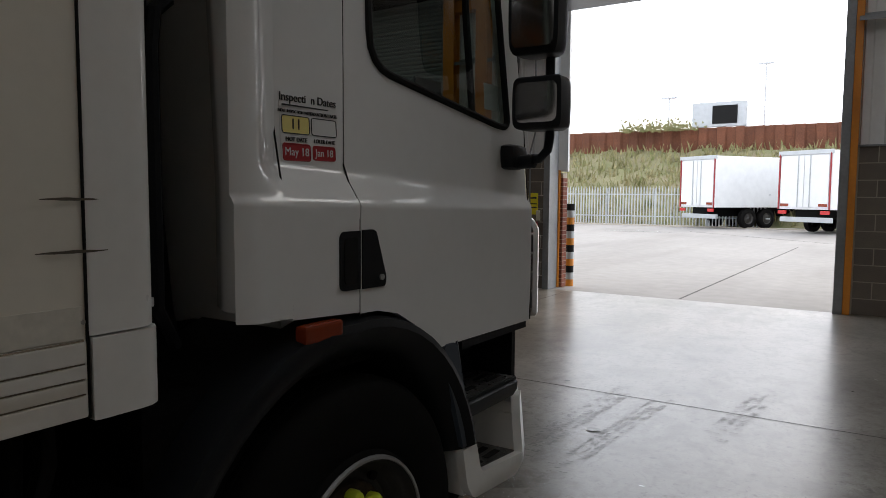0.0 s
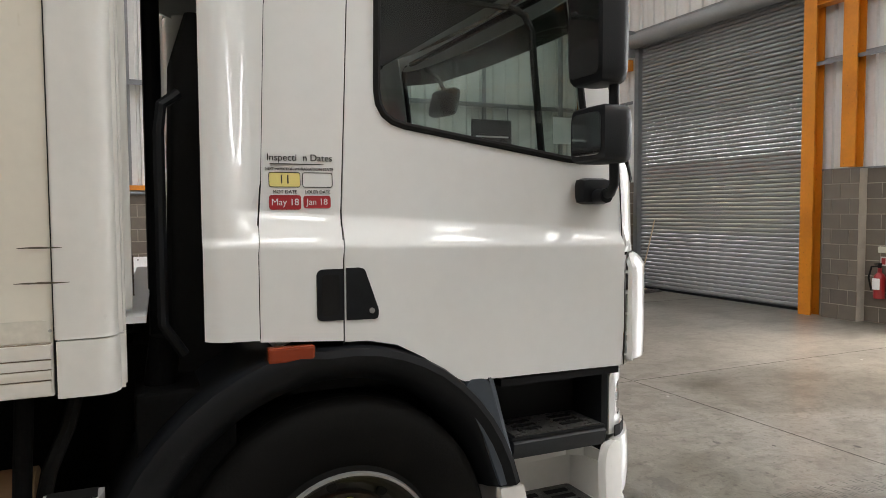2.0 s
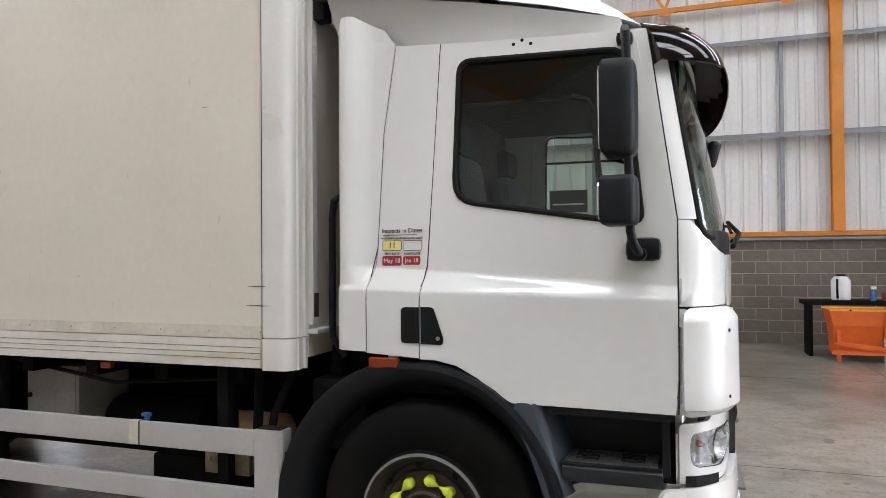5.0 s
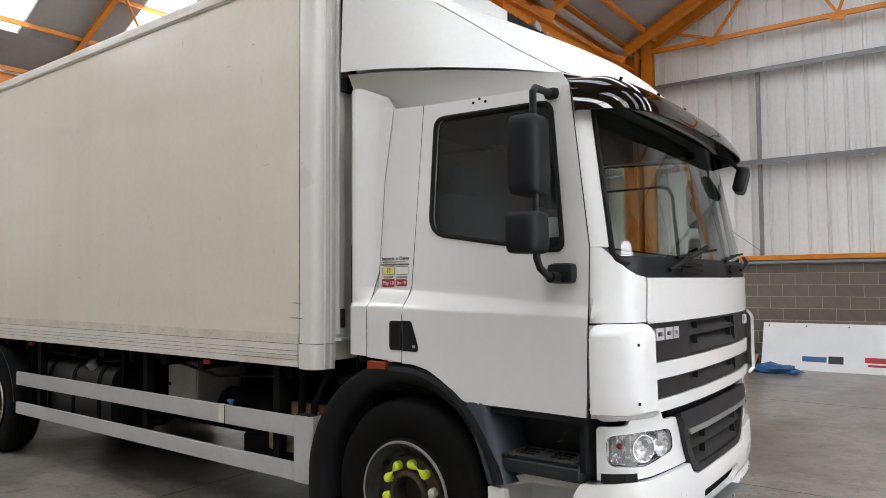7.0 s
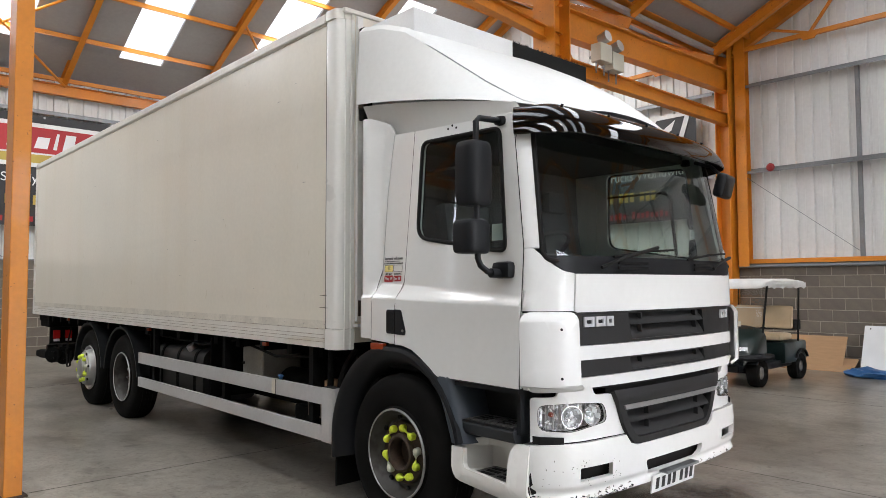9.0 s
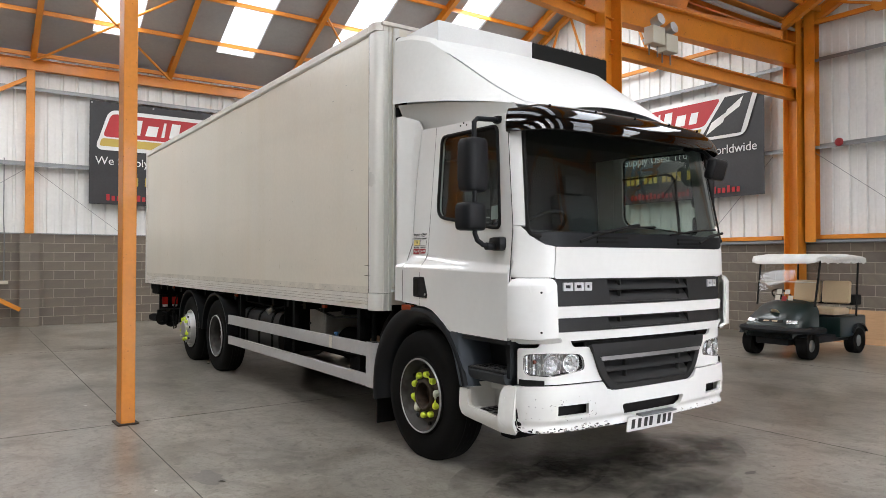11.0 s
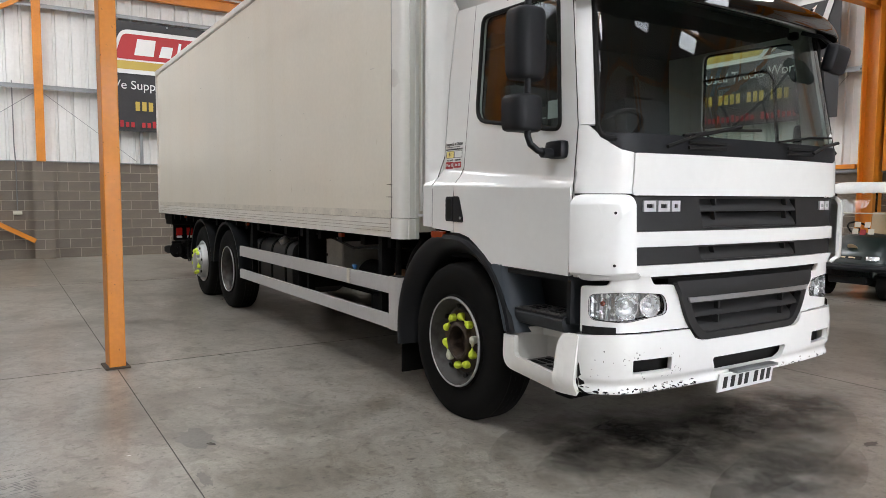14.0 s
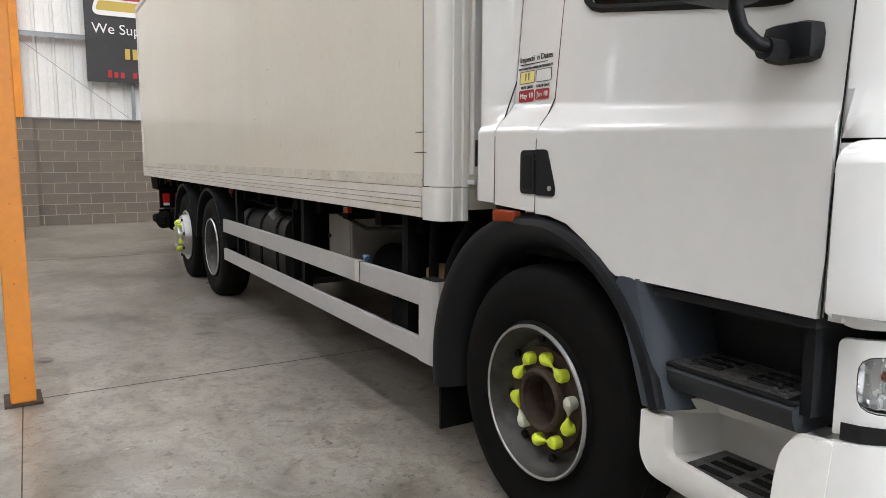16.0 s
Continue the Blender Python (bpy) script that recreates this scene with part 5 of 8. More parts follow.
vus = frange(-ux(1.16), ux(1.16), 48)
vks = frange(0, 1, 10)
bmv = loft([[visor(u, k) for k in vks] + [visor(u, k, 0.006) for k in vks[::-1]] for u in vus])
vis = part("sun_visor", bmv, SMOKE, cab, "smoked glossy acrylic sun visor", True)
for s in (1, -1):
    bmv = bmesh.new()
    rim_ = [visor(s * ux(1.158), k, 0.001) for k in vks] + [front(s * ux(1.158), 2.5, 0.0), front(s * ux(1.158), 2.62, -0.02)]
    bmv.faces.new([bmv.verts.new(p) for p in rim_])
    part("visor_end", bmv, VEND, vis, "dark smoked visor cheek")
for x in (-0.9, -0.45, 0, 0.45, 0.9):
    part("visor_stud", cyl(visor(ux(x), 0.2), visor(ux(x), 0.2) + Vector((0, 0.008, 0.018)), 0.009, 8), SEAM, vis)
fm = part("front_mirror", tube([(-0.8, 2.66, 2.56), (-0.84, 2.77, 2.52), (-0.88, 2.83, 2.45)], 0.014, 8), BLACK, cab, "black kerb mirror on a short arm")
part("mirror_housing", moved(box(-0.13, 0.13, -0.04, 0.04, -0.09, 0.09, 0.035, 3), Matrix.Translation((-0.9, 2.84, 2.37)) @ pose(0, 0, 0, -15, 0, 10)), BLACK, fm, smooth=True)
# wipers
for x in (0.25, -0.6):
    w = part("wiper", tube([front(ux(x), 1.745, 0.02), front(ux(x - 0.13), 1.80, 0.045), front(ux(x - 0.42), 1.835, 0.02)] if x < 0 else [front(ux(x + 0.5), 1.735, 0.02), front(ux(x + 0.3), 1.80, 0.045), front(ux(x - 0.1), 1.87, 0.02)], 0.012, 6), SEAM, cab, "black windscreen wiper")
    part("wiper_blade", tube([front(ux(x + 0.38), 1.80, 0.012), front(ux(x + 0.0), 1.845, 0.012), front(ux(x - 0.3), 1.86, 0.012)], 0.008, 6), SEAM, w)
part("screen_disc", cyl(front(-ux(0.98), 1.86, -0.016), front(-ux(0.98), 1.86, -0.012), 0.035, 20), LETW, wsf, "pale tax disc")
part("screen_note", skin([(2.36, 1.9), (2.47, 1.9), (2.47, 2.0), (2.36, 2.0)], lambda y, z: (side(y, z) - 0.02, y, z)), WHITEP, cab, "pale paper in the window")
# cab inside: seats, dash, wheel
for x in (0.55, -0.55):
    st = part("seat", box(x - 0.26, x + 0.26, 1.62, 2.1, 1.45, 1.62, 0.06), SEATM, cab, "dark cloth driver seat", True)
    part("backrest", moved(box(-0.25, 0.25, -0.07, 0.07, 0, 0.66, 0.06), Matrix.Translation((x, 1.6, 1.58)) @ pose(0, 0, 0, 8, 0, 0)), SEATM, st, smooth=True)
    part("headrest", box(x - 0.13, x + 0.13, 1.46, 1.56, 2.24, 2.42, 0.04), SEATM, st, smooth=True)
part("dashboard", loft([[(x, y, z) for y, z in ((2.3, 1.3), (2.34, 1.76), (2.5, 1.83), (2.72, 1.74), (2.72, 1.3))] for x in (-1.05, 1.05)]), DASH, cab)
part("steering_wheel", moved(lathe([(0.21 + 0.016 * math.cos(a), 0.016 * math.sin(a)) for a in frange(0, 2 * math.pi, 8)[:-1]], 32, True), Matrix.Translation((0.55, 2.26, 1.86)) @ pose(0, 0, 0, 0, 0, 90) @ pose(0, 0, 0, 0, 55, 0)), BLACK, cab, "black steering wheel", True)
part("dash_card", moved(box(-0.085, 0.085, -0.004, 0.004, -0.05, 0.05), Matrix.Translation((1.0, 2.17, 1.945)) @ pose(0, 0, 0, 0, 0, 90)), LETK, cab, "black show card on the dash")
part("card_flash", moved(box(-0.07, 0.07, -0.006, -0.0045, -0.012, -0.006), Matrix.Translation((1.0, 2.17, 1.94)) @ pose(0, 0, 0, 0, 0, 90)), LETW, cab)
part("bunk_shelf", box(-1.0, 1.0, 1.4, 1.6, 1.3, 1.5), TRIMI, cab)
# roof deflector and refrigeration unit
# half sections of the deflector: y, bottom edge (x, z), ridge (x, z), height in the middle
SEC = [(0.985, 1.15, 2.993, 1.125, 3.60, 3.64), (1.2, 1.15, 2.968, 1.085, 3.575, 3.6), (1.42, 1.142, 2.938, 1.035, 3.50, 3.52), (1.75, 1.115, 2.888, 0.965, 3.255, 3.385),
       (2.1, 1.06, 2.828, 0.89, 2.985, 3.2), (2.35, 0.98, 2.78, 0.82, 2.815, 3.045), (2.5, 0.9, 2.745, 0.74, 2.765, 2.925), (2.6, 0.8, 2.715, 0.62, 2.73, 2.8)]
full = []
for y in frange(0.985, 2.6, 40):
    xb, zb, xr, zr, zc = (float(np.interp(y, [q[0] for q in SEC], [q[k] for q in SEC])) for k in range(1, 6))
    d = Vector((xr - xb, zr - zb))
    half = [Vector((xb, zb)), Vector((xb, zb)) + d * 0.35, Vector((xb, zb)) + d * 0.75, Vector((xb, zb)) + d * 0.93]
    half += [Vector((xr * f, zr + (zc - zr) * (1 - f ** 2.2))) for f in (0.965, 0.93, 0.85, 0.7, 0.5, 0.3, 0.12)]
    full.append([Vector((p[0], y, p[1])) for p in half] + [Vector((0, y, zc))] + [Vector((-p[0], y, p[1])) for p in half[::-1]])
bmf = loft([r[3:-3] for r in full], closed=False)
bmesh.ops.smooth_vert(bmf, verts=[v for v in bmf.verts if 0.98 < v.co.y < 2.58 and abs(v.co.x) < 1.0], factor=0.5, use_axis_x=True, use_axis_y=False, use_axis_z=True)
fair = part("roof_deflector", bmf, GELCOAT, truck, "white moulded roof air deflector", True)
part("deflector_side", loft([r[:4] for r in full], closed=False), GELCOAT, fair, "", True)
part("deflector_side", loft([r[-4:] for r in full], closed=False), GELCOAT, fair, "", True)
for s in (1, -1):
    sk = [(1.0, 2.985), (1.35, 2.945), (1.75, 2.885), (2.1, 2.825), (2.4, 2.775), (2.45, 2.66), (1.9, 2.67), (1.4, 2.68), (1.2, 2.74), (1.02, 2.82)]
    part("deflector_skirt", skin(sk, lambda y, z, s=s: (s * (1.1 - 0.1 * max(0, y - 1.9) - 0.5 * max(0, 2.97 - z)), y, z), frange(1.1, 2.4, 8), (2.8, 2.9), (), -0.01), PAINT, fair)
fr = part("fridge_unit", join(box(-0.1, 0.98, 0.94, 1.45, 2.9, 3.66, 0.015), box(-1.1, -0.101, 0.94, 1.40, 2.9, 3.64, 0.01)), WHITEP, truck, "white refrigeration unit on the body front", True)
part("coil_mesh", box(-1.115, -0.105, 1.36, 1.452, 3.40, 3.652, 0.006), SEAM, fr, "black furred condenser mesh")
rq = random.Random(21)
fur = bmesh.new()
for i in range(900):
    x, w, hh = rq.uniform(-1.11, -0.11), rq.uniform(0.002, 0.005), rq.uniform(0.008, 0.028)
    y, lean = rq.uniform(1.37, 1.45), rq.uniform(-0.01, 0.01)
    fur.faces.new([fur.verts.new(p) for p in ((x - w, y, 3.645), (x + w, y, 3.645), (x + lean, y, 3.652 + hh))])
tagged(part("mesh_fur", fur, SEAM, fr), kind="stuff")
# black strips stand in for the shade of the open gap
part("body_gap_shade", join(box(0.985, 1.07, 0.9, 0.965, 2.9, 3.62, 0.006), box(-1.07, -0.985, 0.9, 0.965, 2.9, 3.62, 0.006)), SEAM, fr, "black strips painting in the shaded gap by the deflector")
part("hinge_bracket", join(box(1.06, 1.1, 0.93, 1.0, 2.98, 3.12, 0.01), cyl((1.09, 0.95, 3.0), (1.09, 0.95, 3.2), 0.012)), HUBM, fr)

# refrigerated body
part("body_floor", box(-1.2, 1.2, -8.4, 0.82, 1.16, 1.24), CHASSIS, truck)
for s in (1, -1):
    X = lambda a, b, s=s: (min(s * a, s * b), max(s * a, s * b))
    wl = part("side_wall", box(*X(1.19, 1.232), -8.36, 0.7075, 1.295, 3.67, 0.002), BODY, body, "cream smooth insulated side panel")
    part("kick_strip", box(*X(1.233, 1.2365), -8.36, 0.70, 1.305, 1.364), KICK, wl, "grey stained lower strip")
    br = part("bottom_rail", box(*X(1.18, 1.238), -8.4, 0.7065, 1.157, 1.303, 0.006), RAIL, body, "grimy white ribbed aluminium body rail")
    for z, h_ in ((1.16, 0.04), (1.204, 0.024), (1.232, 0.024), (1.26, 0.038)):
        part("rail_rib", box(*X(1.236, 1.2435), -8.4, 0.7, z, z + h_, 0.002), RAIL, br)
    for z in (1.202, 1.23, 1.258, 1.3005):
        part("rail_groove", box(*X(1.236, 1.2388), -8.4, 0.7, z - 0.0013, z + 0.0013), RAILDIRT, br, "dirt lying in a rail groove")
    part("top_rail", join(box(*X(1.17, 1.245), -8.4, 0.70, 3.66, 3.755, 0.012), box(*X(1.235, 1.252), -8.4, 0.70, 3.675, 3.70, 0.004)), RAIL, body, "white ribbed aluminium body rail")
    prc = [(1.236, 0.7095), (1.24, 0.72), (1.24, 0.805), (1.236, 0.83), (1.223, 0.85), (1.2, 0.862), (1.175, 0.866), (1.172, 0.876), (1.15, 0.878), (1.147, 0.87), (1.128, 0.871), (1.125, 0.884), (1.105, 0.885), (1.102, 0.873), (1.09, 0.874), (1.09, 0.84), (1.15, 0.72)]
    part("corner_pillar", loft([[(s * x, y, z) for x, y in prc] for z in (1.308, 3.68)]), RAILC, body, "white rounded corner pillar", True)
    part("pillar_foot", loft([[(s * x * (1.006 if i < 8 else 1), y + (0.004 if i < 8 else 0), z) for i, (x, y) in enumerate(prc)] for z in (1.15, 1.304)]), RAILC, body, "grimy white corner casting", True)
    part("pillar_cap", loft([[(s * x * (1.008 if i < 8 else 1), y, z) for i, (x, y) in enumerate(prc)] for z in (3.682, 3.757)]), RAIL, body, "", True)
    part("panel_seam", box(*X(1.2, 1.2385), 0.7072, 0.7098, 1.155, 3.75), SEAM, body, "dark sealant line")
    part("rear_post", box(*X(1.15, 1.245), -8.46, -8.36, 1.155, 3.755, 0.01), RAIL, body)
    for y in (-6.4, -3.05, -0.28):
        part("marker_lamp", box(*X(1.19, 1.222), y - 0.035, y + 0.035, 1.112, 1.146, 0.006), AMBER, body, "small amber side marker lamp")
part("front_wall", box(-1.088, 1.088, 0.82, 0.88, 1.2, 3.74), BODY, body, "stained cream front bulkhead")
for s in (1, -1):
    part("wall_trim", box(min(s * 1.03, s * 1.085), max(s * 1.03, s * 1.085), 0.875, 0.905, 1.36, 3.72, 0.006), RAILC, body)
part("drip_rail", bar((1.1, 0.9, 1.33), (-1.0, 0.98, 1.33), 0.08, 0.02), WHITEP, body, "bent pale metal drip flashing")
part("reflector_plate", box(1.035, 1.075, 0.903, 0.91, 1.40, 1.52), HUBM, body, "dull brown red reflector plate")
part("body_roof", box(-1.2, 1.2, -8.42, 0.9, 3.73, 3.765, 0.01), RAIL, body)
part("rear_door", box(-1.16, 1.16, -8.45, -8.38, 1.2, 3.7), RAIL, body)
rb = random.Random(3)
for y0, y1, z in ((0.63, 0.735, 1.558), (0.62, 0.75, 1.464)):
    pts = [(y0 + (y1 - y0) * k / 8, z + 0.0025 * math.sin(math.pi * k / 8) + 0.0012 * rb.random()) for k in range(9)] + [(y1 - (y1 - y0) * k / 8, z - (0.002 * math.sin(math.pi * k / 8) + 0.0012 * rb.random())) for k in range(9)]
    part("scrape", skin(pts, lambda y, z: (1.2375 if y < 0.706 else 1.2405, y, z)), SCRATCH, body, "dark scrape mark")
for i in range(16):
    y, z = rb.uniform(-7.5, 0.5), rb.uniform(1.4, 3.5)
    part("scrape", skin([(y, z), (y + rb.uniform(0.02, 0.07), z + 0.003), (y + 0.02, z + 0.007)], lambda y, z: (1.2327, y, z)), GRIME, body)
for z, y0 in ((1.335, -8.0),):
    for i in range(30):
        y = y0 + i * 0.3
        part("rivet", cyl((1.235, y, z), (1.239, y, z), 0.0045, 6), GRIME, body)
# inspection sticker
sp = 1.131
stk = part("inspection_sticker", skin([(1.30, 1.652), (1.512, 1.652), (1.512, 1.855), (1.30, 1.855)], lambda y, z: (side(y, z) + 0.0012, y, z), (1.4,), (1.66, 1.68, 1.75), (), 0.0004), PAINT, cab, "white inspection date sticker")
T = lambda y, z: Matrix.Translation((side(y, z) + 0.003, y, z)) @ pose(0, 0, 0, 0, 0, 87.75)
text("lettering", "Inspecti  n Dates", 0.031, T(1.405, 1.842), LETK, stk)
part("underline", box(sp - 0.01, side(1.4, 1.82) + 0.004, 1.31, 1.5, 1.8205, 1.8235), LETK, stk)
for y, z, s_, size in ((1.355, 1.806, "NEXT INSPECTION WEEK", 0.0105), (1.46, 1.806, "TAXATION DATE", 0.0135), (1.355, 1.733, "MOT DATE", 0.0155), (1.46, 1.733, "LOLER DATE", 0.0145)):
    text("lettering", s_, size, T(y, z), LETK, stk)
for y0, y1, z0, z1, mm in ((1.306, 1.404, 1.749, 1.795, STICKY), (1.412, 1.508, 1.749, 1.795, PAINT), (1.306, 1.404, 1.678, 1.722, LETR), (1.414, 1.5, 1.682, 1.72, LETR)):
    rr = rounded([(y0, z0), (y1, z0), (y1, z1), (y0, z1)], 0.008)
    f = part("date_box", skin(rr, lambda y, z: (side(y, z) + 0.0024, y, z), thick=0.0006), mm, stk)
    part("box_outline", tube([(side(y, z) + 0.0028, y, z) for y, z in rr], 0.0013, 5, True), LETK if mm is not LETR else LETR, stk)
text("lettering", "11", 0.04, T(1.355, 1.772), LETK, stk)
text("lettering", "May 18", 0.03, T(1.355, 1.70), LETW, stk)
text("lettering", "Jan 18", 0.028, T(1.457, 1.701), LETW, stk)
stk.location = (0.0012, 0, -0.02)

# running gear
def wheel(y, x, dish, caps=True, bright=False, dual=False):
    w = part("wheel", lathe([(0.30, 0.0), (0.315, -0.012), (0.33, -0.006), (0.42, 0.008), (0.485, 0.002), (0.512, -0.02), (0.527, -0.05), (0.53, -0.09), (0.53, -0.19), (0.527, -0.23), (0.5, -0.27), (0.4, -0.28), (0.3, -0.27)], 56), RUBBER, truck, "black tyre on a silver steel rim", True)
    w.location = (x, y, 0.53 - 0.028)
    if x < 0:
        w.rotation_euler = (0, 0, math.pi)
    for k in range(4):
        part("tread_groove", lathe([(0.5305, -0.075 - k * 0.04), (0.5305, -0.083 - k * 0.04)], 40), SEAM, w)
    part("rim", lathe([(0.30, 0.004), (0.297, 0.012), (0.286, 0.012), (0.28, 0.0), (0.27, -0.022), (0.262, -0.03), (0.255, -0.05), (0.248, -0.05 - dish * 0.5), (0.236, -0.062 - dish), (0.215, -0.066 - dish), (0.2, -0.055 - dish), (0.11, -0.055 - dish), (0.105, -0.13 - dish)], 64), RIMM if not bright else ALU, w, "worn silver steel rim", True)
    part("rim_lip", lathe([(0.302, 0.006), (0.298, 0.016), (0.29, 0.016), (0.285, 0.004)], 56), ALU, w, "bright worn rim edge", True)
    d = -0.055 - dish
    part("hub", lathe([(0.212, d + 0.002), (0.206, d + 0.013), (0.13, d + 0.016), (0.124, d + 0.05), (0.112, d + 0.058), (0.1, d + 0.05), (0.096, d - 0.05), (0.001, d - 0.06)] if not bright else [(0.2, d - 0.2), (0.2, d), (0.195, d + 0.012), (0.13, d + 0.014), (0.12, d + 0.05), (0.1, d + 0.06), (0.001, d + 0.06)], 44), HUBM if not bright else ALU, w, "brown rusty hub" if not bright else "bright spun metal hub", True)
    for k in range(10):
        a = radians(k * 36 + 12)
        c = Vector((d + 0.012, 0.168 * math.cos(a), 0.168 * math.sin(a)))
        if caps:
            mm = IVORY if k in (0, 6) else YELLOW
            b = a + math.pi / 2 + (0.31 if k % 2 else math.pi - 0.31)
            out = Vector((0, math.cos(b), math.sin(b)))
            aim = out.to_track_quat("X", "Z").to_matrix().to_4x4()
            aim.translation = c + Vector((0.024, 0, 0))
            head = moved(lathe([(0.0245, -0.024), (0.026, -0.01), (0.026, 0.012), (0.021, 0.022), (0.001, 0.026)], 14), Matrix.Translation(c + Vector((0.016, 0, 0))))
            tip = moved(lathe([(0.0235, 0.0), (0.021, 0.018), (0.011, 0.032), (0.004, 0.05), (0.001, 0.052)], 12), aim)
            part("nut_indicator", join(head, tip), mm, w, "bright yellow wheel nut indicator" if mm is YELLOW else "faded pale wheel nut indicator", True)
        else:
            part("wheel_nut", cyl(c, c + Vector((0.03, 0, 0)), 0.016, 6), ALU, w)
    for k in range(8):
        a = radians(k * 45 + 10)
        part("hand_hole", cyl((d + 0.0, 0.238 * math.cos(a), 0.238 * math.sin(a)), (d + 0.014, 0.238 * math.cos(a), 0.238 * math.sin(a)), 0.018, 12), SEAM, w)
    return w


wheel(1.53, 1.2, 0.015)
wheel(1.53, -1.2, 0.015)
for s in (1, -1):
    wheel(-3.95, s * 1.2, 0.1, False)
    wheel(-5.3, s * 1.2, -0.13, True, True)
part("chassis_rail", join(box(0.36, 0.44, -8.3, 2.4, 0.78, 1.06), box(-0.44, -0.36, -8.3, 2.4, 0.78, 1.06)), CHASSIS, truck, "black steel chassis rails")
for y in frange(-8, 0.5, 18):
    part("cross_member", box(-1.15, 1.15, y - 0.04, y + 0.04, 1.06, 1.16), CHASSIS, truck)
for y in frange(-8, 0.8, 6):
    part("cross_member", box(-0.4, 0.4, y - 0.05, y + 0.05, 0.8, 1.05), CHASSIS, truck)
for y in (1.53, -3.95, -5.3):
    part("axle", cyl((-0.95, y, 0.5), (0.95, y, 0.5), 0.09, 16), CHASSIS, truck)
part("engine", box(-0.6, 0.6, 1.6, 2.55, 0.36, 1.0, 0.05), CHASSIS, truck)
# added beam, keeps doorway light off the floor behind the bumper
part("light_block_beam", box(-1.0, 1.0, 2.3, 2.44, 0.3, 0.46, 0.02), CHASSIS, truck, "black beam added under the nose to block light")
for s in (1, -1):
    part("leaf_spring", join(*[box(s * 0.52 - 0.045, s * 0.52 + 0.045, 1.53 - 0.75 + 0.12 * k, 1.53 + 0.75 - 0.12 * k, 0.6 - 0.022 * k, 0.62 - 0.022 * k) for k in range(4)]), CHASSIS, truck)
    part("brake_chamber", cyl((s * 0.72, 1.3, 0.6), (s * 0.72, 1.12, 0.66), 0.09, 18), CHASSIS, truck, smooth=True)
    part("inner_arch", box(min(s * 0.74, s * 0.78), max(s * 0.74, s * 0.78), 0.82, 2.1, 0.6, 1.2), CHASSIS, truck)
part("gearbox", box(-0.35, 0.35, -1.2, 1.0, 0.42, 0.98, 0.06), CHASSIS, truck)
part("prop_shaft", cyl((0, 0.8, 0.75), (0, -3.8, 0.6), 0.06, 14), CHASSIS, truck)
for y in (-3.95, -5.3):
    for s in (1, -1):
        rings = []
        for k in range(15):
            a = radians(175 - k * 170 / 14)
            rings.append([(s * x, y + r * math.cos(a), 0.5 + r * math.sin(a)) for x, r in ((0.85, 0.60), (1.235, 0.60), (1.24, 0.625), (0.85, 0.63))])
        part("mudguard", loft(rings), BLACK, truck, "black plastic rear mudguard", True)
